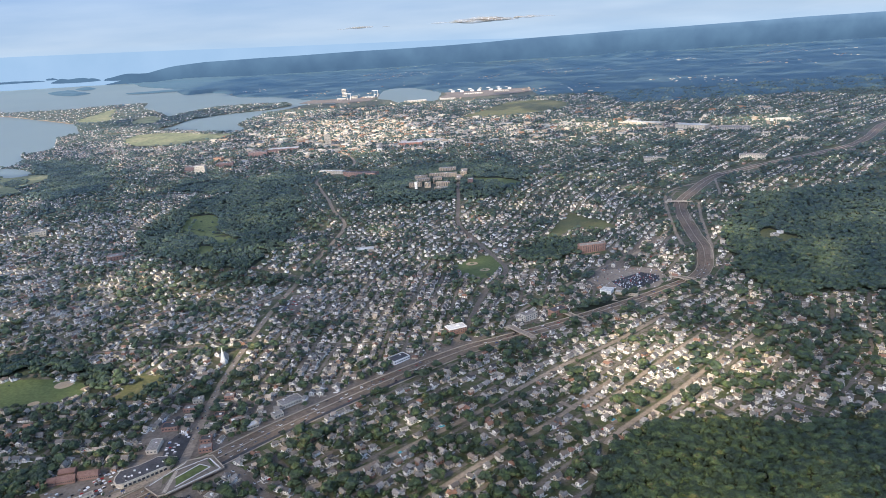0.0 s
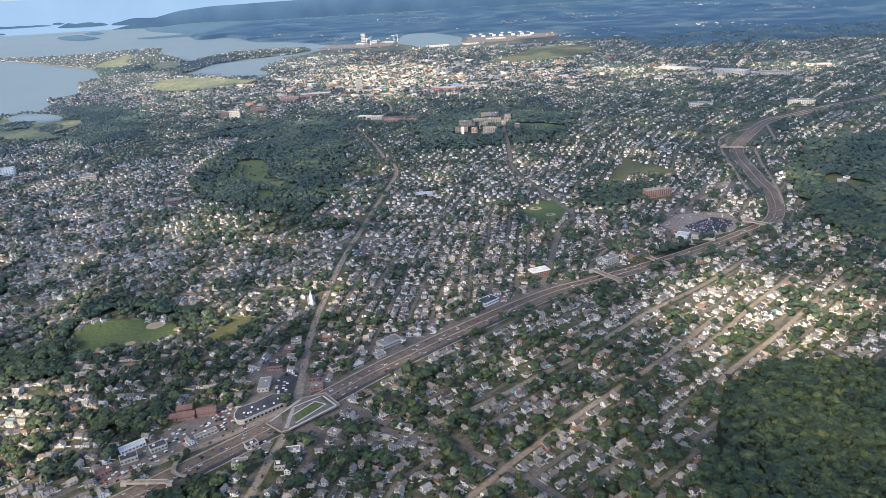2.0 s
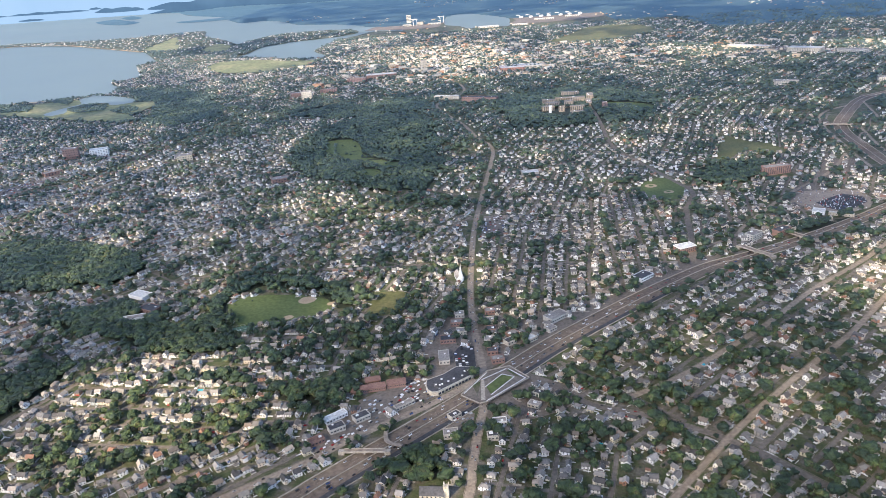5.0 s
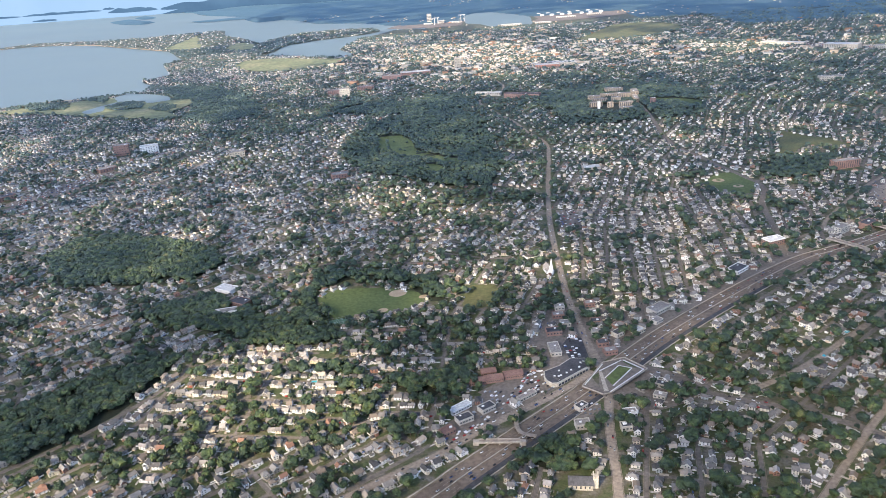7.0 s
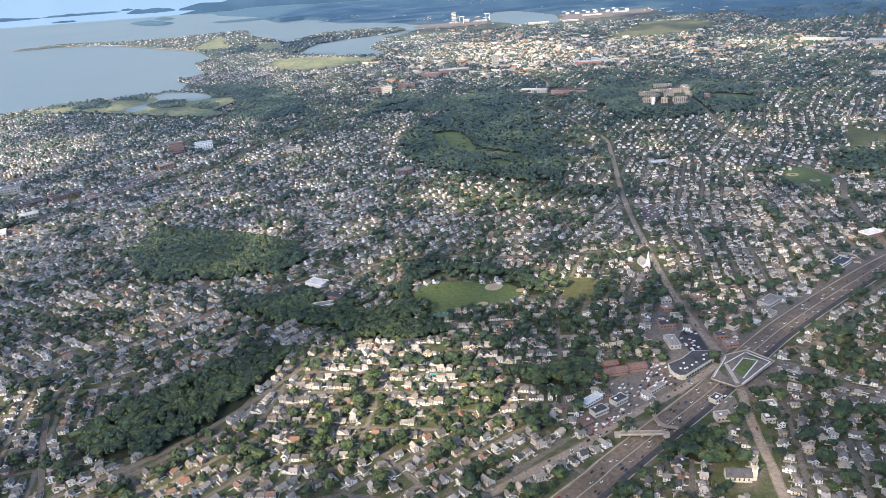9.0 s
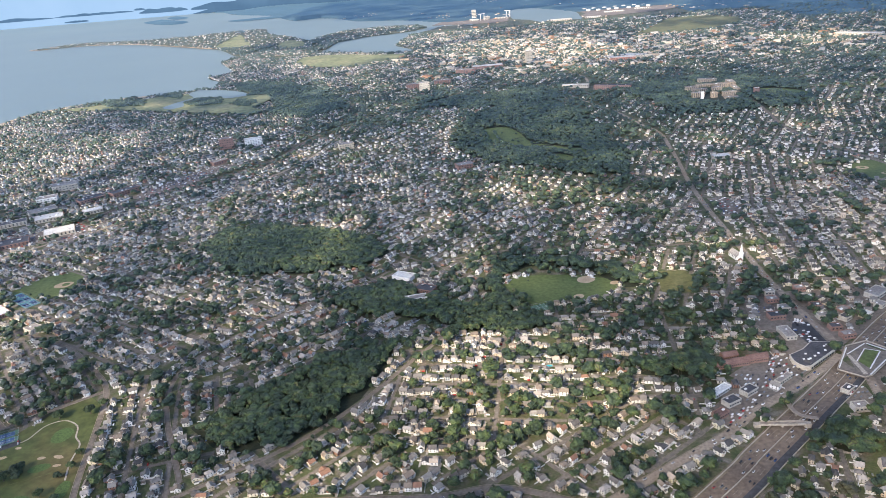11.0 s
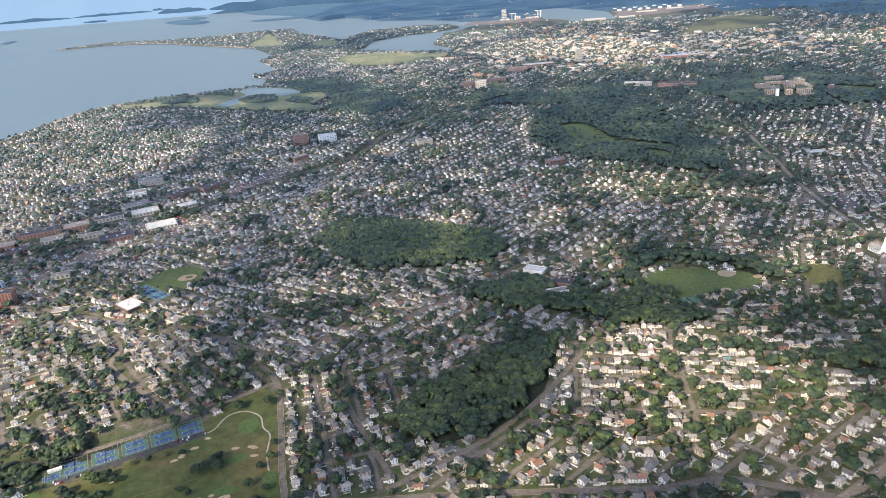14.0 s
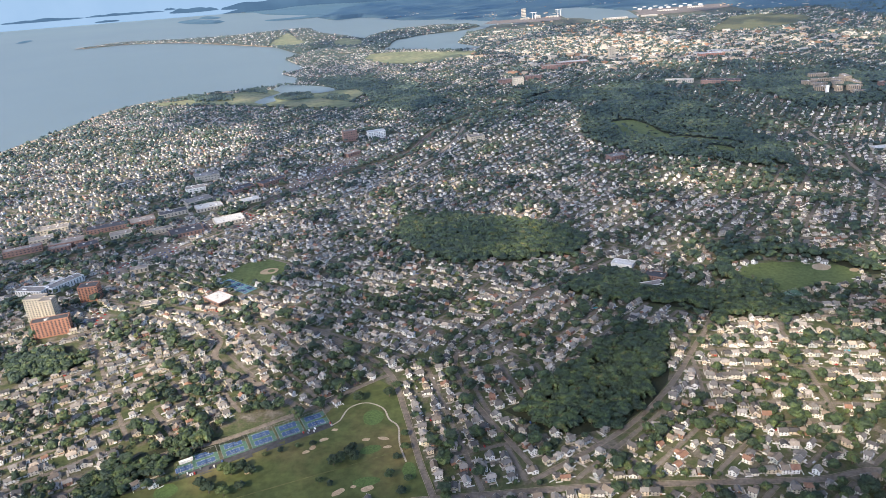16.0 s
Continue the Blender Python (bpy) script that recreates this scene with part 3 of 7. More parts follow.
def build_water(t, n, l, p):
    c = ramp(t, noise_of(t, 0.0016, 4.0), [(0.3, (0.125, 0.175, 0.205)), (0.7, (0.145, 0.195, 0.22))])
    l.new(c, p.inputs["Base Color"])
    p.inputs["Roughness"].default_value = 0.42
    p.inputs["IOR"].default_value = 1.33
    bump(t, p, noise_of(t, 0.35, 2.0), 0.06, 0.2)


M["water"] = material("water", build_water)


def build_cloud(t, n, l, p):
    c = ramp(t, noise_of(t, 0.01, 4.0), [(0.3, (0.72, 0.73, 0.75)), (0.7, (0.85, 0.85, 0.85))])
    l.new(c, p.inputs["Base Color"])
    p.inputs["Roughness"].default_value = 1.0
    thin = n.new("ShaderNodeBsdfTransparent")
    ms = n.new("ShaderNodeMixShader")
    ms.inputs[0].default_value = 0.64
    l.new(p.outputs[0], ms.inputs[1])
    l.new(thin.outputs[0], ms.inputs[2])
    l.new(ms.outputs[0], n["Material Output"].inputs["Surface"])


M["cloud"] = material("cloud", build_cloud)


def build_grey_cloud(t, n, l, p):
    c = ramp(t, noise_of(t, 0.012, 4.0), [(0.3, (0.34, 0.36, 0.39)), (0.7, (0.52, 0.51, 0.50))])
    l.new(c, p.inputs["Base Color"])
    p.inputs["Roughness"].default_value = 1.0
    p.inputs["Specular IOR Level"].default_value = 0.0
    p.inputs["Alpha"].default_value = 0.3


M["grey_cloud"] = material("grey_cloud", build_grey_cloud)

# ---------------------------------------------------------------- mesh helpers
def np_mesh(name, verts, faces, mats, index=None, flat=True):
    """A mesh from arrays: verts (n, 3), faces a list of (m, k) index arrays, index a list of material numbers or arrays per entry."""
    me = bpy.data.meshes.new(name)
    me.vertices.add(len(verts))
    me.vertices.foreach_set("co", np.asarray(verts, np.float32).ravel())
    loops = np.concatenate([np.asarray(f, np.int32).ravel() for f in faces])
    sizes = np.concatenate([np.full(len(f), np.shape(f)[1], np.int32) for f in faces])
    me.loops.add(len(loops))
    me.loops.foreach_set("vertex_index", loops)
    me.polygons.add(len(sizes))
    starts = np.concatenate([[0], np.cumsum(sizes)[:-1]]).astype(np.int32)
    me.polygons.foreach_set("loop_start", starts)
    for m in (mats if isinstance(mats, (list, tuple)) else [mats]):
        me.materials.append(m)
    if index is not None:
        mi = np.concatenate([np.full(len(f), i, np.int32) if np.isscalar(i) else np.asarray(i, np.int32) for f, i in zip(faces, index)])
        me.polygons.foreach_set("material_index", mi)
    me.polygons.foreach_set("use_smooth", np.full(len(sizes), not flat))
    me.update(calc_edges=True)
    return me


def bm_mesh(name, bm, mat):
    me = bpy.data.meshes.new(name)
    bm.to_mesh(me)
    bm.free()
    for m in (mat if isinstance(mat, (list, tuple)) else [mat]):
        me.materials.append(m)
    return me


def part(name, bm, mat, parent, label=""):
    me = bm if isinstance(bm, bpy.types.Mesh) else bm_mesh(name, bm, mat)
    ob = new(name, me)
    ob.parent = parent
    if label:
        ob["label"] = label
    return ob


def thing(name, x, y, turn=0.0, label="", category="", group="", z=None, scale=1.0):
    ob = new(name)
    ob.empty_display_size = 0.5
    h = float(gz(x, y)) if z is None else z
    ob.matrix_basis = pose(x, y, h, 0, 0, turn) @ Matrix.Scale(scale, 4)
    return tagged(ob, label, category, group)


def add_box(bm, x0, x1, y0, y1, z0, z1, bevel=0.0):
    m = Matrix.Translation(((x0 + x1) / 2, (y0 + y1) / 2, (z0 + z1) / 2)) @ Matrix.Diagonal((x1 - x0, y1 - y0, z1 - z0, 1))
    r = bmesh.ops.create_cube(bm, size=1, matrix=m)
    if bevel:
        es = list({e for v in r["verts"] for e in v.link_edges})
        bmesh.ops.bevel(bm, geom=es, offset=bevel, segments=1, affect="EDGES")
    return bm


def box(*a, **k):
    return add_box(bmesh.new(), *a, **k)


def sheet(name, outline, lift, mat, kind="structure", label="", category="", step=12.0, curve=True, flat_z=None, parent=None):
    """A sheet that lies on the ground within a rounded outline."""
    pts = smooth(outline, step, True) if curve else np.array(outline, float)
    bm = bmesh.new()
    vs = [bm.verts.new((x, y, 0)) for x, y in pts]
    bm.faces.new(vs)
    bmesh.ops.triangulate(bm, faces=bm.faces[:])
    if flat_z is None:
        for _ in range(6):
            longe = [e for e in bm.edges if e.calc_length() > step * 1.6]
            if not longe:
                break
            bmesh.ops.subdivide_edges(bm, edges=longe, cuts=1)
            bmesh.ops.triangulate(bm, faces=[f for f in bm.faces if len(f.verts) > 3])
    bmesh.ops.recalc_face_normals(bm, faces=bm.faces[:])
    if sum(f.normal.z * f.calc_area() for f in bm.faces) < 0:
        bmesh.ops.reverse_faces(bm, faces=bm.faces[:])
    co = np.array([v.co for v in bm.verts])
    zz = gz(co[:, 0], co[:, 1]) + lift if flat_z is None else np.full(len(co), flat_z)
    for v, z in zip(bm.verts, zz):
        v.co.z = z
    ob = new(name, bm_mesh(name, bm, mat))
    if parent:
        ob.parent = parent
        return ob
    return tagged(ob, label, category, kind=kind)


def strip_arrays(line, left, right, lift, rises=False):
    """Vertices and quads of a band along a line, from left to right of it."""
    d = np.gradient(line, axis=0)
    d /= np.maximum(np.linalg.norm(d, axis=1), 1e-6)[:, None]
    nrm = np.stack([-d[:, 1], d[:, 0]], 1)
    a, b = line + nrm * left, line + nrm * right
    v = np.concatenate([a, b])
    z = gz(v[:, 0], v[:, 1]) + lift
    if rises:
        for x, y, s, h in RISES:
            z = z + h * np.exp(-((v[:, 0] - x) ** 2 + (v[:, 1] - y) ** 2) / (2 * s * s))
    n = len(line)
    i = np.arange(n - 1)
    q = np.stack([i + n, i + n + 1, i + 1, i], 1)
    return np.column_stack([v, z]), q


def band(name, line, left, right, lift, mat, label="", category="road", rises=False, kind="structure"):
    v, q = strip_arrays(line, left, right, lift, rises)
    return tagged(new(name, np_mesh(name, v, [q], mat)), label, category, kind=kind)


def scatter(tv, tf, x, y, z, sx, sy, sz, turn):
    """Many copies of a template: arrays of vertices and of faces."""
    n, k = len(x), len(tv)
    c, s = np.cos(turn)[:, None], np.sin(turn)[:, None]
    px, py = tv[None, :, 0] * sx[:, None], tv[None, :, 1] * sy[:, None]
    v = np.stack([px * c - py * s + x[:, None], px * s + py * c + y[:, None], tv[None, :, 2] * sz[:, None] + z[:, None]], 2).reshape(-1, 3)
    off = (np.arange(n) * k)[:, None, None]
    return v, [(f[None] + off).reshape(-1, f.shape[1]) for f in tf]

# ---------------------------------------------------------------- ground, water, distance
rng = np.random.default_rng(7)


def grid_mesh(name, gx, gy, height, mat, keep=None):
    X, Y = np.meshgrid(gx, gy)
    Z = height(X, Y)
    n, m = len(gx), len(gy)
    i = (np.arange(m - 1)[:, None] * n + np.arange(n - 1)[None]).ravel()
    q = np.stack([i, i + 1, i + 1 + n, i + n], 1)
    if keep is not None:
        cx = (X[:-1, :-1] + X[1:, 1:]).ravel() / 2
        cy = (Y[:-1, :-1] + Y[1:, 1:]).ravel() / 2
        q = q[keep(cx, cy)]
        used, inv = np.unique(q, return_inverse=True)
        v = np.stack([X.ravel(), Y.ravel(), Z.ravel()], 1)[used]
        v[np.bincount(inv.ravel()) < 4, 2] = -0.5  # the edge comes down to the ground
        return np_mesh(name, v, [inv.reshape(-1, 4)], mat, flat=False)
    return np_mesh(name, np.stack([X.ravel(), Y.ravel(), Z.ravel()], 1), [q], mat, flat=False)


ground_x = np.concatenate([np.linspace(-6500, -1400, 18)[:-1], np.arange(-1400, 1200, 12), np.linspace(1200, 6500, 18)])
ground_y = np.concatenate([np.linspace(-4000, 60, 12)[:-1], np.arange(60, 1500, 12), np.linspace(1500, 4900, 40)])
tagged(new("ground", grid_mesh("ground", ground_x, ground_y, gz, M["ground"])),
       "worn grass, bare earth and paved yards of the suburb", "ground", kind="structure")

BAY_EDGE = [(-1500, 300)] + [tuple(q) for q in smooth(BAY_SHORE, 30)] + [tuple(q) for q in smooth(FAR_SHORE[:14][::-1], 60)] + [(-2150, 4880), (-6500, 4880), (-6500, 300)]
sheet("water", BAY_EDGE, 0, M["water"], flat_z=0.35, label="calm pale blue-grey water of the open bay", category="water", curve=False)
sheet("water", HARBOUR, 0, M["water"], flat_z=0.5, label="still pale water of the inner harbour", category="water", step=40)
sheet("water", INLET, 0, M["water"], flat_z=1.9, label="shallow tidal inlet between the marshes", category="water", step=16)


def land(name, outline, label, lift=1.3, mat="salt", step=40):
    return sheet(name, outline, lift, M[mat], label=label, category="land", step=step, flat_z=lift)


land("ground", POINT, "low peninsula with houses and marsh in the bay", mat="ground")
land("ground", SPIT, "narrow wooded spit of land with houses along the shore", mat="ground")
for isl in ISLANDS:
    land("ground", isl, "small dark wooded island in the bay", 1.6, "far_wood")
for key, label in (("river", "pale green salt marsh beside the river mouth"), ("point", "yellow-green marsh meadow on the peninsula"), ("neck", "yellow-green marsh at the neck of the peninsula"),
                   ("inlet", "green salt marsh round the tidal inlet"), ("east", "wide green marsh east of the town")):
    sheet("salt_marsh", SALT[key], 0, M["meadow" if key == "east" else "salt"], flat_z=1.7, label=label, category="marsh", step=40)
BEACH = smooth(BAY_SHORE[:9], 20)
band("beach", BEACH, -10, 8, 0.8, M["sand"], "narrow sandy beach along the bay", "beach")
POINT_BEACH = smooth(POINT[1:7], 30)
band("beach", POINT_BEACH, -7, 7, 1.9, M["sand"], "sandy edge of the low peninsula", "beach")


def far_canopy(x, y):
    r = np.random.default_rng(3)
    return 2.6 + 1.3 * np.abs(ripple(x, y, 60, 5)) + r.uniform(0, 1.8, np.shape(x)) + np.clip(ripple(x, y, 900, 6), 0, 2) * np.clip((y - 2600) / 900, 0, 1) * 14


def canopy_here(x, y):
    return ~wet(x, y) & ~in_any(x, y, ISLANDS + [POINT, SPIT]) & (inside(x, y, FAR_SHORE) | (x > 500) | (y > 2250)) & ~((x < 330) & (x > -520) & (y < 2600)) & ~in_any(x, y, SALT.values())


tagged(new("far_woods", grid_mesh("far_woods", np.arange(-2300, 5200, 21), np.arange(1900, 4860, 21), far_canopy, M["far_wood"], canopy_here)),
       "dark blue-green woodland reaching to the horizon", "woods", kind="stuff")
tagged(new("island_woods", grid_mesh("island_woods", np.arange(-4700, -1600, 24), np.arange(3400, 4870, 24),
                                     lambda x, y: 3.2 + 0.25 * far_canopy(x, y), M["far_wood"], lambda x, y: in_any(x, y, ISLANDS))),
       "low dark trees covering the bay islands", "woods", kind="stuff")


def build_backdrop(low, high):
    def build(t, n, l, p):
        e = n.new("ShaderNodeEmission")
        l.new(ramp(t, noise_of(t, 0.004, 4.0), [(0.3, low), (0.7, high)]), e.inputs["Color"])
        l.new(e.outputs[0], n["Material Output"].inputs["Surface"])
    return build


# sea haze painted as an emissive colour
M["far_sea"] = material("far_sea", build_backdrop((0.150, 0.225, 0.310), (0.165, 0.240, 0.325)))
# far land glows; blue haze painted into it, paler towards the top
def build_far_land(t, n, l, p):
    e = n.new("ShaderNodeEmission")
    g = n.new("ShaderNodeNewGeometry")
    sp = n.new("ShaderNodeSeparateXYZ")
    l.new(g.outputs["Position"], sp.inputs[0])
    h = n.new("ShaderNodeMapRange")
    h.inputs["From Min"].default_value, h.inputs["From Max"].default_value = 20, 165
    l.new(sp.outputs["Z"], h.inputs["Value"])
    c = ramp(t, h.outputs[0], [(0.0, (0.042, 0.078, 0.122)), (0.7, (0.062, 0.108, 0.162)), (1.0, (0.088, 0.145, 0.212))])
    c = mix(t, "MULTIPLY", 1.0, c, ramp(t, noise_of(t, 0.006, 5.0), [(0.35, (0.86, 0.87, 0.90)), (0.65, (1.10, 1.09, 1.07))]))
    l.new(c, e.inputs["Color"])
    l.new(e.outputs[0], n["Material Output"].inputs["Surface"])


M["far_land"] = material("far_land", build_far_land)


def build_sky(t, n, l, p):
    e = n.new("ShaderNodeEmission")
    g = n.new("ShaderNodeNewGeometry")
    sp = n.new("ShaderNodeSeparateXYZ")
    l.new(g.outputs["Position"], sp.inputs[0])
    h = n.new("ShaderNodeMapRange")
    h.inputs["From Min"].default_value, h.inputs["From Max"].default_value = 100, 700
    l.new(sp.outputs["Z"], h.inputs["Value"])
    c = ramp(t, h.outputs[0], [(0.0, (0.190, 0.262, 0.335)), (0.25, (0.205, 0.258, 0.312)), (1.0, (0.14, 0.21, 0.31))])
    mp = n.new("ShaderNodeMapping")
    mp.inputs["Scale"].default_value = (0.0012, 0.0012, 0.009)
    l.new(g.outputs["Position"], mp.inputs["Vector"])
    w = n.new("ShaderNodeTexNoise")
    w.inputs["Scale"].default_value, w.inputs["Detail"].default_value = 1.0, 5.0
    l.new(mp.outputs["Vector"], w.inputs["Vector"])
    c = mix(t, "MULTIPLY", 1.0, c, ramp(t, w.outputs["Fac"], [(0.35, (0.92, 0.95, 0.98)), (0.7, (1.12, 1.08, 1.05))]))
    l.new(c, e.inputs["Color"])
    l.new(e.outputs[0], n["Material Output"].inputs["Surface"])


def backdrop(name, x0, x1, y, top, mat, label):
    xs = np.linspace(x0, x1, 160)
    t = top(xs)
    v = np.concatenate([np.column_stack([xs, np.full(160, y), np.full(160, -20.0)]), np.column_stack([xs, np.full(160, y), t])])
    i = np.arange(159)
    return tagged(new(name, np_mesh(name, v, [np.stack([i, i + 1, i + 161, i + 160], 1)], mat)), label, "backdrop", kind="structure")


M["far_sky"] = material("far_sky", build_sky)
backdrop("backdrop", -6480, 6480, 4899, lambda x: np.full(x.shape, 1500.0), M["far_sky"], "pale blue hazy sky with thin cloud")
# top edge sloped to fit the horizon as the camera sees it
backdrop("backdrop", -6400, 6400, 4895, lambda x: np.interp(x, [-2800, -1900, -980, 80, 1000], [214, 198, 176, 156, 120]), M["far_sea"], "glowing strip of painted sea haze under the horizon")
# skyline heights set to meet the horizon in the camera's view
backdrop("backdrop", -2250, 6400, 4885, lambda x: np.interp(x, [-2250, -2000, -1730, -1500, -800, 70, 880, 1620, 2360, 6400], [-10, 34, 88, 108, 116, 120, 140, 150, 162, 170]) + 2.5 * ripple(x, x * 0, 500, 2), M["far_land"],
         "flat glowing backdrop of far land with painted haze")


def far_island(name, x0, x1, low, high, seed, label):
    """A flat glowing silhouette of an island or spit, haze painted in, with an uneven skyline; placed to fit the
    camera's view.
    """
    xs = np.linspace(x0, x1, 48)
    swell = np.sin(np.linspace(0, np.pi, 48)) ** 0.5
    top = low + (high - low) * swell * (0.72 + 0.28 * np.abs(ripple(xs, xs * 0, (x1 - x0) / 3, seed)))
    v = np.concatenate([np.column_stack([xs, np.full(48, 4881.0), low - 0.25 * (high - low) * swell]), np.column_stack([xs, np.full(48, 4881.0), top])])
    i = np.arange(47)
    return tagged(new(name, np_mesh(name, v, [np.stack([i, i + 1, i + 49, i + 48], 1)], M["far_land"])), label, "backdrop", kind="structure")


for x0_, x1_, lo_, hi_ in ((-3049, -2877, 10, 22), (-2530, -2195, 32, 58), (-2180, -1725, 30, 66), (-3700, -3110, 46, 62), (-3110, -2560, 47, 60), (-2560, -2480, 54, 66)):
    far_island("backdrop", x0_, x1_, lo_, hi_, int(-x0_), "flat glowing island silhouette with painted haze")

# ---------------------------------------------------------------- fields and paved lots
for key, outline in OPEN.items():
    lab, mat = {"playing_field": ("mown green playing field with ball diamonds", "grass"), "ball_field": ("green neighbourhood ball field", "grass"),
                "school_field": ("green school ball field", "grass"), "golf_course": ("striped green golf course with sand bunkers", "fairway"),
                "fairway": ("long green fairway between woods", "grass"), "fairway_far": ("small green clearing among trees", "grass"),
                "meadow": ("sunlit yellow-green meadow with few trees", "meadow"), "hill_field": ("dry green field on a slope", "meadow"),
                "clearing": ("sunlit clearing in the eastern woods", "meadow"),
                "hospital_field": ("green lawn behind the hospital", "grass")}[key]
    sheet("lawn", outline, 0.10, M[mat], label=lab, category="lawn", step=9)
for key, outline in PAVED.items():
    sheet("parking_lot", outline, 0.10, M["asphalt_old" if key == "station_lot" else "asphalt_dark" if key in ("courts_lot", "market_lot") else "asphalt"], label="paved car park with rows of parked cars",
          category="parking lot", step=9, curve=False)

sheet("parking_lot", [(140, 575), (170, 594), (183, 583), (180, 571), (152, 549), (142, 562)], 0.16, M["asphalt_dark"], label="dark new asphalt in the middle of the car park",
      category="parking lot", step=9, curve=False)

# paved yards round the shops of the centre
for outline in ([(-236, 268), (-218, 300), (-184, 346), (-176, 402), (-132, 404), (-96, 402), (-43, 446), (8, 475), (28, 470), (-60, 405), (-140, 342), (-205, 285)],
                [(-150, 302), (-122, 334), (-92, 312), (-108, 298), (-140, 286)], [(38, 477), (90, 540), (153, 636), (201, 693), (235, 690), (207, 643), (163, 616), (112, 548), (70, 495)]):
    sheet("pavement", outline, 0.08, M["asphalt"], label="worn paved yards round the shops", category="pavement", step=10, curve=False)
# dark sheet added under the closed woods, so gaps between crowns look shaded
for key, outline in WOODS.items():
    sheet("forest_floor", outline, 0.07, M["dark_floor"], label="dark sheet that deepens the gaps between the woodland trees", category="forest floor", step=14, curve=False)

# ---------------------------------------------------------------- roads
TAPER = np.interp(EXPRESSWAY[:, 0], [-30, 60, 200, 260], [0.98, 0.74, 0.74, 0.9])[:, None]
band("road", EXPRESSWAY, -8.8 * TAPER, 8.4 * TAPER, 0.10, M["verge"], "bare brown shoulders and verges of the expressway")
band("road", EXPRESSWAY, 0.4 * TAPER, 6.4 * TAPER, 0.16, M["carriageway"], "expressway carriageway of grey worn asphalt")
band("road", EXPRESSWAY, -5.9 * TAPER, -0.4 * TAPER, 0.16, M["carriageway"], "expressway carriageway of grey asphalt")
band("road", EXPRESSWAY[:75], -8.4, -5.6, 0.20, M["asphalt_dark"], "dark new asphalt lane beside the expressway")
for off, lab in ((0.0, "pale concrete median barrier"), (7.4, "concrete edge wall of the expressway"), (-8.9, "concrete edge wall of the expressway")):
    n_ = len(EXPRESSWAY)
    va, qa = strip_arrays(EXPRESSWAY, off * TAPER - 0.14, off * TAPER + 0.14, 0.55)
    vb, _ = strip_arrays(EXPRESSWAY, off * TAPER - 0.2, off * TAPER + 0.2, 0.05)
    i_ = np.arange(n_ - 1)
    side1 = np.stack([i_, i_ + 1, i_ + 1 + 2 * n_, i_ + 2 * n_], 1)
    side2 = np.stack([i_ + 1 + n_, i_ + n_, i_ + 3 * n_, i_ + 1 + 3 * n_], 1)
    tagged(new("barrier", np_mesh("barrier", np.concatenate([va, vb]), [qa, side1, side2], M["concrete"])), lab, "barrier", kind="structure")
for off in (2.3, 4.2, -2.2, -4.0):
    v_, q_ = strip_arrays(EXPRESSWAY, off * TAPER - 0.045, off * TAPER + 0.045, 0.175)
    tagged(new("lane_marking", np_mesh("lane_marking", v_, [q_[::3]], M["concrete"])), "dashed white lane line", "lane marking", kind="structure")
for key, (w, line) in ROADS.items():
    band("road", line, -w, w, 0.14, M["asphalt_old" if key in ("main_street", "avenue_a", "avenue_b", "avenue_c", "avenue_d", "frontage", "bay_road", "ramp_west", "ramp_east", "ramp_loop", "ramp_north", "station_road", "far_junction", "far_highway") else "asphalt"],
         "street of worn grey asphalt", rises=True)
    for s in (-1, 1):
        band("pavement", line, min(s * (w + 0.15), s * (w + 0.4)), max(s * (w + 0.15), s * (w + 0.4)), 0.2, M["asphalt_old"], "worn pale concrete pavement beside the street", "pavement", rises=True)
band("railway", RAIL, -4, 4, 0.12, M["ballast"], "brown ballast of the railway", "railway")
for off in (-2.2, -1.7, 1.7, 2.2):
    band("rail", RAIL, off - 0.06, off + 0.06, 0.26, M["steel"], "steel rail of the railway", "rail")

# ---------------------------------------------------------------- plan raster
RX, RY, RW, RH = -1500, 80, 2900, 2400
occupied = np.zeros((RH, RW), np.uint8)  # 1: road, 2: house, 3: other


def mark(x, y, r, value):
    ix, iy = np.round(np.asarray(x) - RX).astype(int).ravel(), np.round(np.asarray(y) - RY).astype(int).ravel()
    k = int(math.ceil(r))
    for dx in range(-k, k + 1):
        for dy in range(-k, k + 1):
            if dx * dx + dy * dy <= r * r + 0.3:
                jx, jy = ix + dx, iy + dy
                ok = (jx >= 0) & (jx < RW) & (jy >= 0) & (jy < RH)
                occupied[jy[ok], jx[ok]] = value


def taken(x, y):
    ix, iy = np.round(np.asarray(x) - RX).astype(int), np.round(np.asarray(y) - RY).astype(int)
    ok = (ix >= 0) & (ix < RW) & (iy >= 0) & (iy < RH)
    out = np.zeros(ix.shape, np.uint8)
    out[ok] = occupied[iy[ok], ix[ok]]
    return out


def free_of_plan(x, y):
    """Where houses may stand: not in woods, fields, lots, water or beside large buildings."""
    bad = in_any(x, y, WOODS.values()) | in_any(x, y, SALT.values()) | in_any(x, y, OPEN.values()) | in_any(x, y, PAVED.values()) | wet(x, y)
    for a, b, r in KEEP_OUT:
        bad |= (x - a) ** 2 + (y - b) ** 2 < r * r
    return ~bad


def dense(line):
    out = [line[0]]
    for a, b in zip(line[:-1], line[1:]):
        k = max(1, int(np.linalg.norm(b - a)))
        out += [a + (b - a) * (j + 1) / k for j in range(k)]
    return np.array(out)


mark(*dense(EXPRESSWAY[EXPRESSWAY[:, 0] < 10]).T, 9.4, 1)
mark(*dense(EXPRESSWAY[EXPRESSWAY[:, 0] > 5]).T, 8.5, 1)
mark(*dense(EXPRESSWAY[EXPRESSWAY[:, 0] > 300]).T, 16, 1)
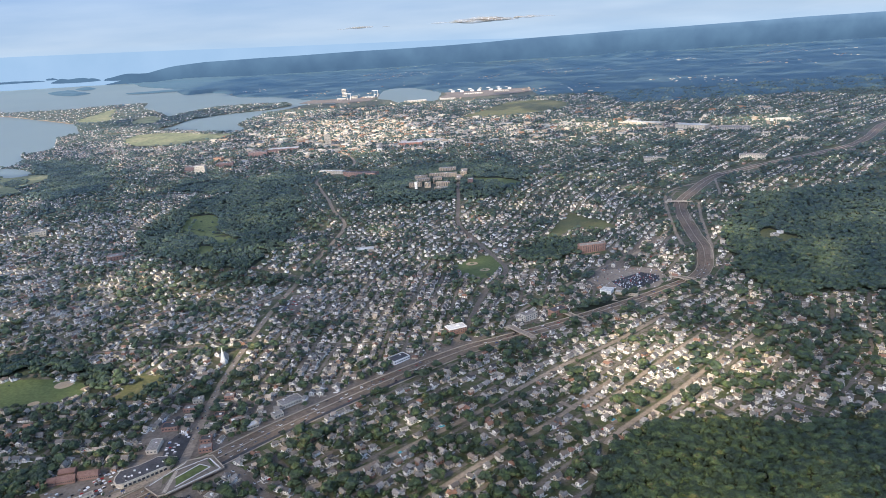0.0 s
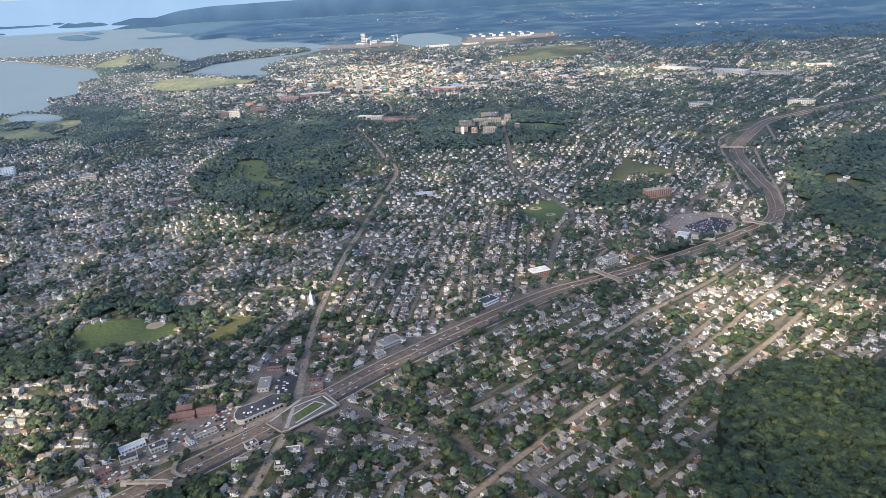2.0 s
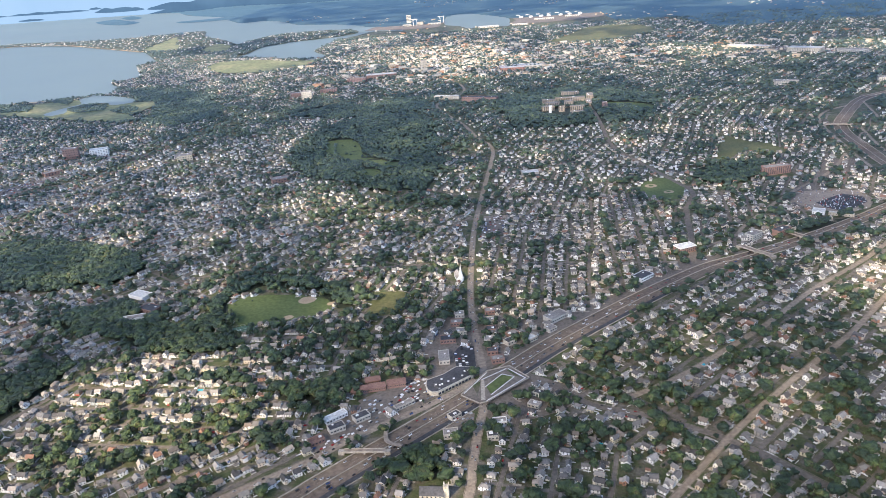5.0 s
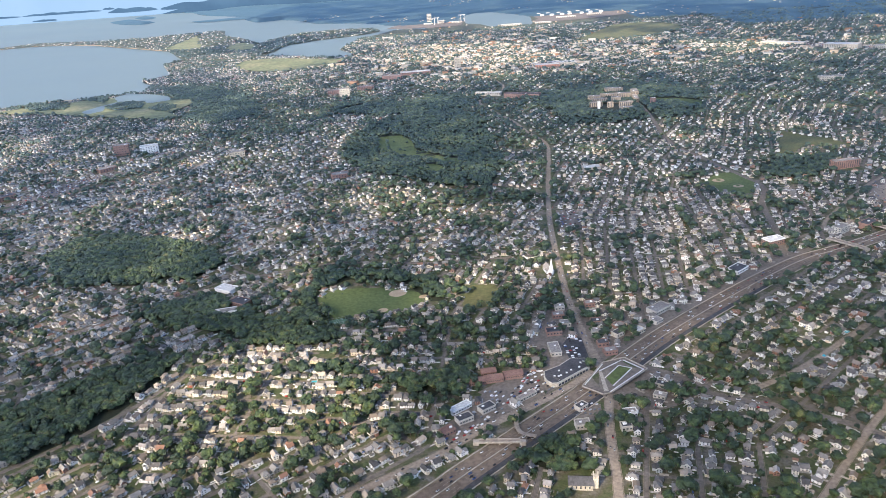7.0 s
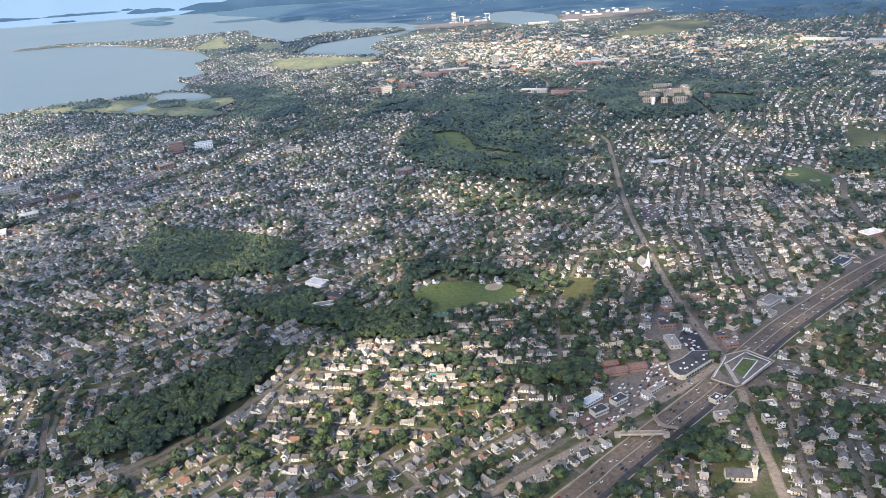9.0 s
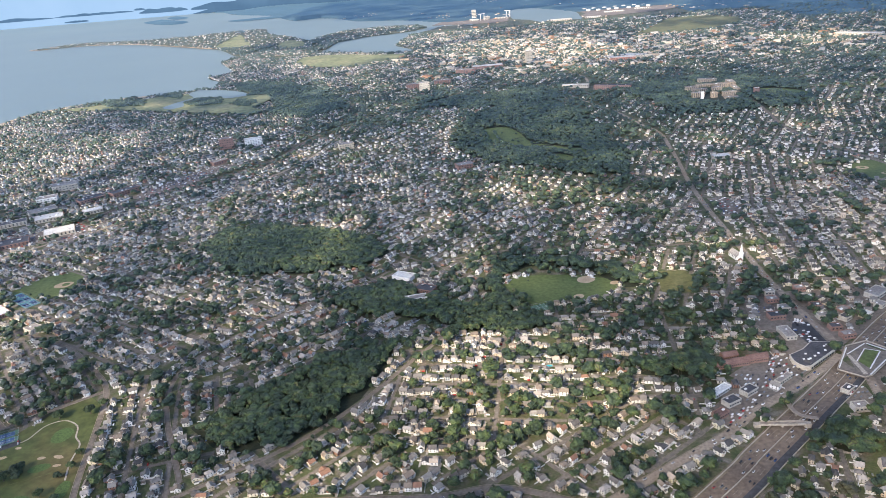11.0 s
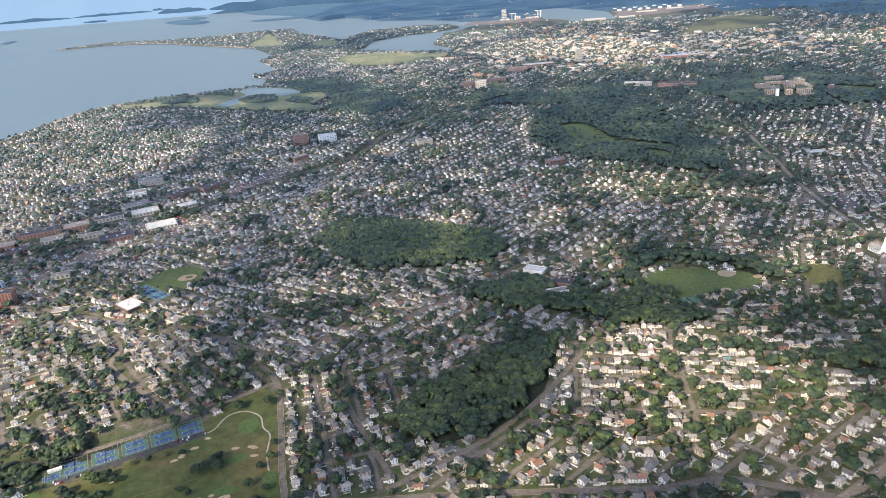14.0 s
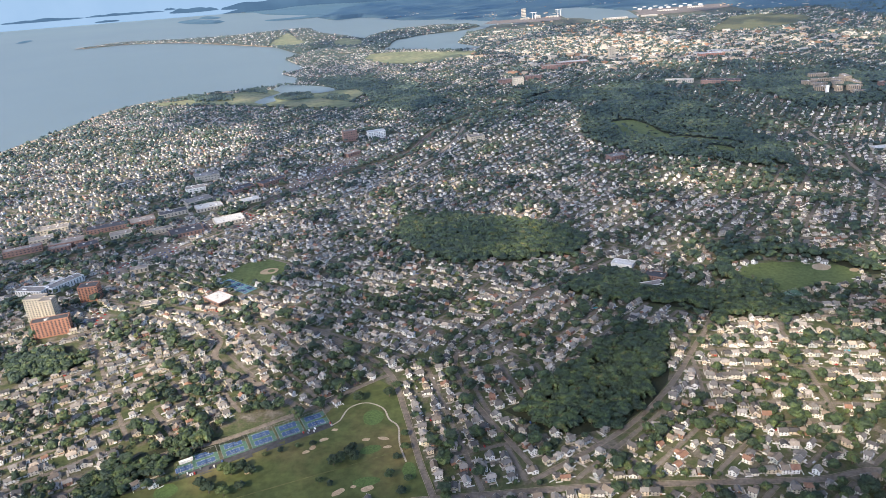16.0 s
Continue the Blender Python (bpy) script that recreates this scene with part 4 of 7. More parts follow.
mark(*dense(RAIL).T, 6, 1)
for w, line in ROADS.values():
    mark(*dense(line).T, w + (1.9 if w == 1.9 else 0.9), 1)

# ---------------------------------------------------------------- street quarters and house lots
seeds = np.array([(q[0], q[1]) for q in QUARTERS], float)
street_v, street_q, walk_v, walk_q, base_s, base_w = [], [], [], [], 0, 0
lots = []


def nearest(x, y):
    return np.argmin((x[..., None] - seeds[:, 0]) ** 2 + (y[..., None] - seeds[:, 1]) ** 2, axis=-1)


for qi, (cx, cy, head, gap) in enumerate(QUARTERS):
    reach = 150 if cy < 700 else 260 if cy < 1200 else 380
    u = np.array([math.cos(radians(head)), math.sin(radians(head))])
    nn = np.array([-u[1], u[0]])
    runs = []
    along = np.arange(-reach, reach + 1, 5.0)
    for across, step_, houses in ((nn, gap, True), (u, gap * 3.4, False)):
        way = u if houses else nn
        for k in range(-int(reach / step_), int(reach / step_) + 1):
            wob = rng.uniform(-1.2, 1.2)
            bow = rng.normal(0, 1.2)
            lat = k * step_ + wob + bow * np.sin(along / 60 + rng.uniform(0, 6))
            px = cx + way[0] * along + across[0] * lat
            py = cy + way[1] * along + across[1] * lat
            ok = (nearest(px, py) == qi) & free_of_plan(px, py) & (taken(px, py) == 0) & (py > 120) & (py < 2250)
            i = 0
            while i < len(ok):
                if ok[i]:
                    j = i
                    while j + 1 < len(ok) and ok[j + 1]:
                        j += 1
                    if j - i >= 4:
                        runs.append((np.column_stack([px[i:j + 1], py[i:j + 1]]), houses))
                    i = j + 1
                else:
                    i += 1
    for line, houses in runs:
        w = 0.9 if cy < 900 else 1.1
        v, q = strip_arrays(line, -w, w, 0.12)
        street_v.append(v), street_q.append(q + base_s)
        base_s += len(v)
        if cy < 800:
            for s in (-1, 1):
                a, b = sorted((s * (w + 0.2), s * (w + 0.34)))
                v, q = strip_arrays(line, a, b, 0.15)
                walk_v.append(v), walk_q.append(q + base_w)
                base_w += len(v)
    for line, houses in runs:
        mark(*dense(line).T, 1.2, 1)
    for line, houses in runs:
        if not houses:
            continue
        d = dense(line)
        far = cy > 900
        pitch = 4.4 if not far else 5.0
        for s in (-1, 1):
            pos = rng.uniform(0, pitch)
            while pos < len(d) - 2:
                i = int(pos)
                t = d[min(i + 1, len(d) - 1)] - d[max(i - 1, 0)]
                t /= max(np.linalg.norm(t), 1e-6)
                off = s * (rng.normal(5.0, 0.75))
                lots.append((d[i][0] - t[1] * off, d[i][1] + t[0] * off, math.atan2(t[1], t[0]), far))
                pos += pitch * rng.choice((0.86, 1.0, 1.12, 1.7), p=(0.3, 0.35, 0.25, 0.1))
# rows of houses along the larger streets
for key in ("frontage", "avenue_a", "avenue_b", "avenue_c", "avenue_d", "links_road", "courts_road", "winding_road", "grove_road", "valley_road", "school_road", "cross_street", "connector", "bay_road"):
    w, line = ROADS[key]
    d = dense(line)
    for s in (-1, 1):
        pos = rng.uniform(0, 5)
        while pos < len(d) - 2:
            i = int(pos)
            t = d[min(i + 1, len(d) - 1)] - d[max(i - 1, 0)]
            t /= max(np.linalg.norm(t), 1e-6)
            off = s * (w + rng.normal(3.9, 0.3))
            lots.append((d[i][0] - t[1] * off, d[i][1] + t[0] * off, math.atan2(t[1], t[0]), d[i][1] > 900))
            pos += rng.uniform(4.5, 6.4)
lots = np.array(lots, float)
leafy = leafiness(lots[:, 0], lots[:, 1])
thin = np.where(lots[:, 3] > 0, 0.17 + 1.0 * leafy, 0.03 + 0.75 * np.maximum(leafy - 0.1, 0))
ok = free_of_plan(lots[:, 0], lots[:, 1]) & (rng.random(len(lots)) > thin) & (lots[:, 0] < 60 + 0.74 * lots[:, 1]) & (lots[:, 0] > -560 - 0.74 * lots[:, 1])
lots = lots[ok]
keep = []
for i in range(len(lots)):
    x, y = lots[i, 0], lots[i, 1]
    ix, iy = int(round(x - RX)), int(round(y - RY))
    if not (4 < ix < RW - 4 and 4 < iy < RH - 4):
        continue
    if occupied[iy - 1:iy + 2, ix - 1:ix + 2].any():
        continue
    occupied[iy - 2:iy + 3, ix - 2:ix + 3] = 2
    keep.append(i)
lots = lots[keep]
# houses behind and between the rows, wherever ground is left over
fill_x, fill_y = np.meshgrid(np.arange(-900, 420, 5.6), np.arange(205, 900, 5.6))
fill_x = fill_x.ravel() + rng.uniform(-2.2, 2.2, fill_x.size)
fill_y = fill_y.ravel() + rng.uniform(-2.2, 2.2, fill_y.size)
ok = free_of_plan(fill_x, fill_y) & (rng.random(len(fill_x)) > 0.12 + 0.9 * np.maximum(leafiness(fill_x, fill_y), 0)) & (fill_x < 60 + 0.74 * fill_y) & (fill_x > -560 - 0.74 * fill_y)
fill_x, fill_y = fill_x[ok], fill_y[ok]
way = np.array([radians(q[2]) for q in QUARTERS])[nearest(fill_x, fill_y)]
more = []
for x, y, a in zip(fill_x, fill_y, way):
    ix, iy = int(round(x - RX)), int(round(y - RY))
    if occupied[iy - 2:iy + 3, ix - 2:ix + 3].any():
        continue
    occupied[iy - 2:iy + 3, ix - 2:ix + 3] = 2
    more.append((x, y, a, 0.0))
lots = np.concatenate([lots, np.array(more)])
tagged(new("road", np_mesh("road", np.concatenate(street_v), [np.concatenate(street_q)], M["side_asphalt"])), "side streets of grey asphalt between the houses", "road", kind="structure")
tagged(new("pavement", np_mesh("pavement", np.concatenate(walk_v), [np.concatenate(walk_q)], M["asphalt_old"])), "pale worn pavements along the side streets", "pavement", kind="structure")

# ---------------------------------------------------------------- houses
def house_arrays(hip, wing=False, fine=False):
    """Walls (material 0), roof (1), and where fine, trim (2) and windows (3) of a house of one unit, with a side wing or without."""
    v, f, m = house_shell(hip, wing)
    if not fine:
        return v, f, m
    k, tv, tq, gq = len(v), [], [], []

    def quad(out, *pts):
        out.append([k + len(tv) + j for j in range(4)])
        tv.extend(pts)
    for s in (-1, 1):
        if not hip:
            y = s * 0.588
            for e in (-1, 1):
                quad(tq, (e * 0.59, y, 0.93), (0, y, 1.53), (0, y, 1.44), (e * 0.59, y, 0.84))
        for x0 in (-0.33, 0.13):
            for z0 in (0.18, 0.62):
                y = s * 0.506
                quad(gq, (x0, y, z0), (x0 + 0.2, y, z0), (x0 + 0.2, y, z0 + 0.24), (x0, y, z0 + 0.24))
                x = s * 0.506
                if not (wing and s > 0):
                    quad(gq, (x, x0, z0), (x, x0 + 0.15, z0), (x, x0 + 0.15, z0 + 0.24), (x, x0, z0 + 0.24))
    out = [np.array(gq)]
    num = [3]
    if tq:
        out.append(np.array(tq))
        num.append(2)
    return np.concatenate([v, np.array(tv)]), f + out, m + num


def house_shell(hip, wing=False):
    """Walls and roof alone."""
    h = 0.5
    wv = [(-h, -h, -0.6), (h, -h, -0.6), (h, h, -0.6), (-h, h, -0.6), (-h, -h, 1), (h, -h, 1), (h, h, 1), (-h, h, 1)]
    wq = [(0, 1, 5, 4), (1, 2, 6, 5), (2, 3, 7, 6), (3, 0, 4, 7)]
    o = 0.58
    if hip:
        rv = [(-o, -o, 0.97), (o, -o, 0.97), (o, o, 0.97), (-o, o, 0.97), (0, -0.2, 1.42), (0, 0.2, 1.42)]
        rq, rt = [(1, 2, 5, 4), (3, 0, 4, 5)], [(0, 1, 4), (2, 3, 5)]
        b = len(wv)
        return (np.array(wv + rv, float), [np.array(wq), np.array([[i + b for i in f] for f in rq]), np.array([[i + b for i in f] for f in rt])], [0, 1, 1])
    wv += [(0, -h, 1.47), (0, h, 1.47)]
    wt = [(4, 5, 8), (6, 7, 9)]
    b = len(wv)
    rv = [(-o, -o, 0.92), (0, -o, 1.52), (o, -o, 0.92), (-o, o, 0.92), (0, o, 1.52), (o, o, 0.92)]
    rq = [(0, 1, 4, 3), (1, 2, 5, 4)]
    if wing:
        k = 6
        rv += [(1.16, -0.56, 0.68), (1.16, -0.16, 1.12), (0.25, -0.16, 1.12), (1.16, 0.24, 0.68), (0.45, 0.24, 0.68)]
        rq += [(2, k, k + 1, k + 2), (k + 1, k + 3, k + 4, k + 2)]
        c = len(wv) + len(rv)
        xv = [(1.08, -h, -0.6), (1.08, -h, 0.75), (h, -h, 0.75), (1.08, 0.18, -0.6), (1.08, 0.18, 0.75), (h, 0.18, -0.6), (h, 0.18, 0.75), (1.08, -0.16, 1.08)]
        wq += [(1, c, c + 1, c + 2), (c, c + 3, c + 4, c + 1), (c + 3, c + 5, c + 6, c + 4)]
        wt += [(c + 1, c + 4, c + 7)]
        return (np.array(wv + rv + xv, float), [np.array(wq), np.array(wt), np.array([[i + b for i in f] for f in rq])], [0, 0, 1])
    return (np.array(wv + rv, float), [np.array(wq), np.array(wt), np.array([[i + b for i in f] for f in rq])], [0, 0, 1])


n_lots = len(lots)
size_w = rng.uniform(2.1, 3.3, n_lots)
size_d = rng.uniform(2.6, 4.2, n_lots)
size_h = rng.uniform(1.5, 2.5, n_lots)
far_lot = lots[:, 3] > 0
size_w[far_lot] *= 1.08
turns = lots[:, 2] + np.where(rng.random(n_lots) < 0.62, np.pi / 2, 0.0) + rng.normal(0, 0.10, n_lots)
kind_hip = rng.random(n_lots) < 0.3
order = np.argsort(lots[:, 1])
near_house = np.zeros(n_lots, bool)
strip_near = order[(lots[order, 0] > -640) & (lots[order, 0] < 110)]
near_house[strip_near[:290]] = True
vs, fs, mi, base = [], [], [], 0
kind_wing = ~kind_hip & (rng.random(n_lots) < 0.55) & (lots[:, 1] < 900)
for hip, wing, fine in ((False, False, False), (False, True, False), (True, False, False), (False, False, True), (False, True, True), (True, False, True)):
    tv, tf, tm = house_arrays(hip, wing, fine)
    s = (kind_hip == hip) & (kind_wing == wing) & ~near_house & ((lots[:, 1] < 640) == fine)
    v, f = scatter(tv, tf, lots[s, 0], lots[s, 1], gz(lots[s, 0], lots[s, 1]), size_w[s], size_d[s], size_h[s], turns[s])
    vs.append(v)
    for a, m_ in zip(f, tm):
        fs.append(a + base), mi.append(m_)
    base += len(v)
tagged(new("houses", np_mesh("houses", np.concatenate(vs), fs, [M["walls"], M["roofs"], M["trim"], M["glass"]], mi)), "thousands of pale wooden houses with pitched roofs", "houses", kind="stuff")


# white porches and bays at the house fronts
s = np.nonzero((lots[:, 1] < 640) & ~near_house & (rng.random(n_lots) < 0.6))[0]
pw, pd, ph = size_w[s] * rng.uniform(0.4, 0.85, len(s)), rng.uniform(0.7, 1.2, len(s)), size_h[s] * rng.choice((0.45, 0.5, 0.95), len(s))
sg = np.where(rng.random(len(s)) < 0.6, -1, 1)
po_ = sg * (size_d[s] / 2 + pd / 2 - 0.05)
tv = np.array([(-.5, -.5, -.4), (.5, -.5, -.4), (.5, .5, -.4), (-.5, .5, -.4), (-.5, -.5, .86), (.5, -.5, .86), (.5, .5, .86), (-.5, .5, .86),
               (-.56, -.56, .86), (.56, -.56, .86), (.56, .56, .86), (-.56, .56, .86), (-.56, -.56, 1), (.56, -.56, 1), (.56, .56, 1), (-.56, .56, 1)])
tf = [np.array([(0, 1, 5, 4), (1, 2, 6, 5), (2, 3, 7, 6), (3, 0, 4, 7)]), np.array([(8, 9, 13, 12), (9, 10, 14, 13), (10, 11, 15, 14), (11, 8, 12, 15)]), np.array([(12, 13, 14, 15)])]
v, f = scatter(tv, tf, lots[s, 0] - np.sin(turns[s]) * po_, lots[s, 1] + np.cos(turns[s]) * po_, gz(lots[s, 0], lots[s, 1]), pw, pd, ph, turns[s])
tagged(new("porches", np_mesh("porches", v, f, [M["walls"], M["trim"], M["roofs"]], [0, 1, 2])), "small white-trimmed porches and bays of the houses", "porches", kind="stuff")


# sheds and garages in the back gardens, drives and fences
s = np.nonzero((lots[:, 1] < 800) & (rng.random(n_lots) < 0.75))[0]
gx_ = lots[s, 0] + rng.normal(0, 3.0, len(s))
gy_ = lots[s, 1] + rng.normal(0, 3.0, len(s))
ok = (taken(gx_, gy_) == 0) & free_of_plan(gx_, gy_)
s, gx_, gy_ = s[ok], gx_[ok], gy_[ok]
tv, tf, tm = house_arrays(False)
v, f = scatter(tv, tf, gx_, gy_, gz(gx_, gy_), rng.uniform(0.9, 2.0, len(s)), rng.uniform(1.0, 2.2, len(s)), rng.uniform(0.7, 1.0, len(s)), turns[s])
tagged(new("sheds", np_mesh("sheds", v, f, [M["walls"], M["roofs"]], tm)), "small pale sheds and garages in back gardens", "sheds", kind="stuff")
s = np.nonzero((lots[:, 1] < 760) & (rng.random(n_lots) < 0.7))[0]
side = np.where(rng.random(len(s)) < 0.5, 1, -1) * 2.3
dx_ = lots[s, 0] + np.cos(lots[s, 2]) * side
dy_ = lots[s, 1] + np.sin(lots[s, 2]) * side
tv = np.array([(-0.5, -0.5, 0.11), (0.5, -0.5, 0.11), (0.5, 0.5, 0.11), (-0.5, 0.5, 0.11)])
v, f = scatter(tv, [np.array([(0, 1, 2, 3)])], dx_, dy_, gz(dx_, dy_), rng.uniform(0.8, 1.3, len(s)), rng.uniform(4.5, 6.5, len(s)), np.ones(len(s)), lots[s, 2])
tagged(new("drives", np_mesh("drives", v, f, M["paving"])), "pale paved drives beside the houses", "drives", kind="stuff")
s = np.nonzero((lots[:, 1] < 620) & (rng.random(n_lots) < 0.28))[0]
fx_ = lots[s, 0] + rng.normal(0, 0.4, len(s)) + np.cos(lots[s, 2]) * 2.6
fy_ = lots[s, 1] + rng.normal(0, 0.4, len(s)) + np.sin(lots[s, 2]) * 2.6
tv = np.array([(-0.5, -0.5, -0.3), (0.5, -0.5, -0.3), (0.5, 0.5, -0.3), (-0.5, 0.5, -0.3), (-0.5, -0.5, 0.5), (0.5, -0.5, 0.5), (0.5, 0.5, 0.5), (-0.5, 0.5, 0.5)])
tf = [np.array([(0, 1, 5, 4), (1, 2, 6, 5), (2, 3, 7, 6), (3, 0, 4, 7), (4, 5, 6, 7)])]
across = rng.random(len(s)) < 0.5
v, f = scatter(tv, tf, fx_, fy_, gz(fx_, fy_), np.where(across, 4.5, 0.1), np.where(across, 0.1, 5.0), np.ones(len(s)), lots[s, 2])
tagged(new("fences", np_mesh("fences", v, f, M["white"])), "low white garden fences between the lots", "fences", kind="stuff")


def slab_roof(bm, w, d, z0, z1, over=0.25, thick=0.12, x=0.0, y=0.0):
    """A pitched roof with thickness, ridge along y."""
    a, b = w / 2 + over, d / 2 + over
    pts = [(-a, z0 - 0.1), (0, z1), (a, z0 - 0.1), (a, z0 - 0.1 + thick), (0, z1 + thick), (-a, z0 - 0.1 + thick)]
    lo = [bm.verts.new((x + p, y - b, q)) for p, q in pts]
    hi = [bm.verts.new((x + p, y + b, q)) for p, q in pts]
    for i in range(6):
        j = (i + 1) % 6
        bm.faces.new((lo[i], lo[j], hi[j], hi[i]))
    for l_ in (lo, hi):
        bm.faces.new((l_[0], l_[1], l_[4], l_[5]))
        bm.faces.new((l_[1], l_[2], l_[3], l_[4]))
    bmesh.ops.recalc_face_normals(bm, faces=bm.faces[:])


def gable_wall(bm, w, d, z0, z1, x=0.0, y=0.0):
    a, b = w / 2, d / 2
    pts = [(-a, -0.8), (a, -0.8), (a, z0), (0, z1), (-a, z0)]
    lo = [bm.verts.new((x + p, y - b, q)) for p, q in pts]
    hi = [bm.verts.new((x + p, y + b, q)) for p, q in pts]
    bm.faces.new(lo[::-1]), bm.faces.new(hi)
    for i in range(5):
        j = (i + 1) % 5
        bm.faces.new((lo[i], lo[j], hi[j], hi[i]))


def house_kind(kind):
    """A house with its parts at the origin: gable house, gable with wing, or hipped house."""
    r = random.Random(kind)
    h = new("house")
    tagged(h, ["pale clapboard house with a plain gabled roof", "pale clapboard house with a gabled side wing", "low house with a hipped shingle roof",
               "tall narrow gabled house with a front porch"][kind], "house", "houses of the suburb")
    w, d, e, t = [(3.0, 4.0, 1.8, 2.7), (2.8, 3.9, 1.7, 2.6), (3.5, 3.7, 1.3, 2.0), (2.6, 4.2, 2.1, 3.0)][kind]
    bw, br = bmesh.new(), bmesh.new()
    if kind == 2:
        add_box(bw, -w / 2, w / 2, -d / 2, d / 2, -0.8, e)
        o = 0.28
        lo = [br.verts.new(p) for p in ((-w / 2 - o, -d / 2 - o, e), (w / 2 + o, -d / 2 - o, e), (w / 2 + o, d / 2 + o, e), (-w / 2 - o, d / 2 + o, e))]
        eave = [br.verts.new((p.co.x, p.co.y, e + 0.1)) for p in lo]
        t0, t1 = br.verts.new((0, -0.7, t)), br.verts.new((0, 0.7, t))
        for i in range(4):
            br.faces.new((lo[i], lo[(i + 1) % 4], eave[(i + 1) % 4], eave[i]))
        br.faces.new((eave[0], eave[1], t0)), br.faces.new((eave[2], eave[3], t1))
        br.faces.new((eave[1], eave[2], t1, t0)), br.faces.new((eave[3], eave[0], t0, t1)), br.faces.new(lo[::-1])
    else:
        gable_wall(bw, w, d, e, t - 0.05)
        slab_roof(br, w, d, e, t)
        if kind == 1:
            sub, subr = bmesh.new(), bmesh.new()
            gable_wall(sub, 2.0, 2.2, e * 0.75, t * 0.75)
            slab_roof(subr, 2.0, 2.2, e * 0.75, t * 0.78, 0.2)
            turn = Matrix.Translation((w / 2 + 0.9, -0.5, 0)) @ Matrix.Rotation(math.pi / 2, 4, "Z")
            for src, dst in ((sub, bw), (subr, br)):
                src.transform(turn)
                tmp = bpy.data.meshes.new("tmp")
                src.to_mesh(tmp)
                src.free()
                dst.from_mesh(tmp)
                bpy.data.meshes.remove(tmp)
    part("wall", bw, M["wall"], h)
    roof = part("roof", br, M["roof"], h)
    part("chimney", box(0.35, 0.75, -0.9, -0.5, e, t + 0.45, bevel=0.03), M["brick"], roof, "brick chimney")
    if kind == 3:
        bp = box(-1.2, 1.2, -d / 2 - 0.9, -d / 2 - 0.002, -0.6, 0.25)
        add_box(bp, -1.25, 1.25, -d / 2 - 0.95, -d / 2 - 0.002, 0.95, 1.08)
        for x in (-1.1, 1.0):
            add_box(bp, x, x + 0.1, -d / 2 - 0.9, -d / 2 - 0.8, 0.25, 0.95)
        part("porch", bp, M["white"], h, "white front porch")
    else:
        part("front_step", box(-0.4, 0.4, -d / 2 - 0.45, -d / 2 - 0.002, -0.6, 0.22, bevel=0.03), M["concrete"], h)
    return h


protos = [house_kind(k) for k in range(4)]
used = [False] * 4
for i in np.nonzero(near_house)[0]:
    k = 2 if kind_hip[i] else int(rng.integers(0, 4)) if rng.random() < 0.9 else 0
    k = 3 if k == 2 and not kind_hip[i] else k
    m = pose(lots[i, 0], lots[i, 1], float(gz(lots[i, 0], lots[i, 1])), 0, 0, math.degrees(turns[i]))
    if not used[k]:
        protos[k].matrix_basis, used[k] = m, True
    else:
        copy_thing(protos[k], m)

# ---------------------------------------------------------------- trees
def ico(level):
    bm = bmesh.new()
    bmesh.ops.create_icosphere(bm, subdivisions=level, radius=1)
    v = np.array([q.co for q in bm.verts])
    f = np.array([[q.index for q in g.verts] for g in bm.faces])
    bm.free()
    return v, f


ICO1, ICO2, ICO3 = ico(1), ico(2), ico(3)


def crown_arrays(level, seed, leaves):
    """A lumpy crown of one unit's radius, base at 0, with loose leaf clumps round it."""
    r = np.random.default_rng(seed)
    v, f = (ICO1, ICO2, ICO3)[level - 1]
    v = v.copy()
    lumps = r.normal(size=(13, 3))
    lumps /= np.linalg.norm(lumps, axis=1)[:, None]
    push = np.zeros(len(v))
    for q in lumps:
        push = np.maximum(push, np.clip(v @ q, 0, 1) ** 7)
    v *= (0.60 + 0.38 * push + r.uniform(-0.12, 0.12, len(v)) * (2.2 if level == 1 else 1.3))[:, None]
    f = f[v[f][:, :, 2].mean(1) > -0.42]
    v[:, 2] = v[:, 2] * 0.85 + 0.95
    faces = [f]
    if leaves:
        d = r.normal(size=(leaves, 3))
        d[:, 2] = np.abs(d[:, 2]) * 0.9 - 0.15
        d /= np.linalg.norm(d, axis=1)[:, None]
        c = d * r.uniform(0.78, 1.02, leaves)[:, None]
        c[:, 2] = c[:, 2] * 0.85 + 0.95
        a = r.normal(size=(leaves, 3))
        a = np.cross(d, a)
        a /= np.linalg.norm(a, axis=1)[:, None]
        b = np.cross(d, a) + d * r.uniform(-1.0, 1.0, leaves)[:, None]
        s = r.uniform(0.10, 0.20, leaves)[:, None]
        q = np.stack([c - a * s - b * s, c + a * s - b * s * 0.8, c + a * s * 0.8 + b * s, c - a * s + b * s * 0.9], 1).reshape(-1, 3)
        faces.append((np.arange(leaves)[:, None] * 4 + np.arange(4)[None]) + len(v))
        v = np.concatenate([v, q])
    return v, faces


def cluster(x, y):
    return ripple(x, y, 46, 21) + 0.6 * ripple(x, y, 17, 22)


def jitter_grid(x0, x1, y0, y1, cell):
    gx, gy = np.meshgrid(np.arange(x0, x1, cell), np.arange(y0, y1, cell))
    x = gx.ravel() + rng.uniform(-0.5, 0.5, gx.size) * cell
    y = gy.ravel() + rng.uniform(-0.5, 0.5, gx.size) * cell
    return x, y


tx, ty, tr, th = [], [], [], []
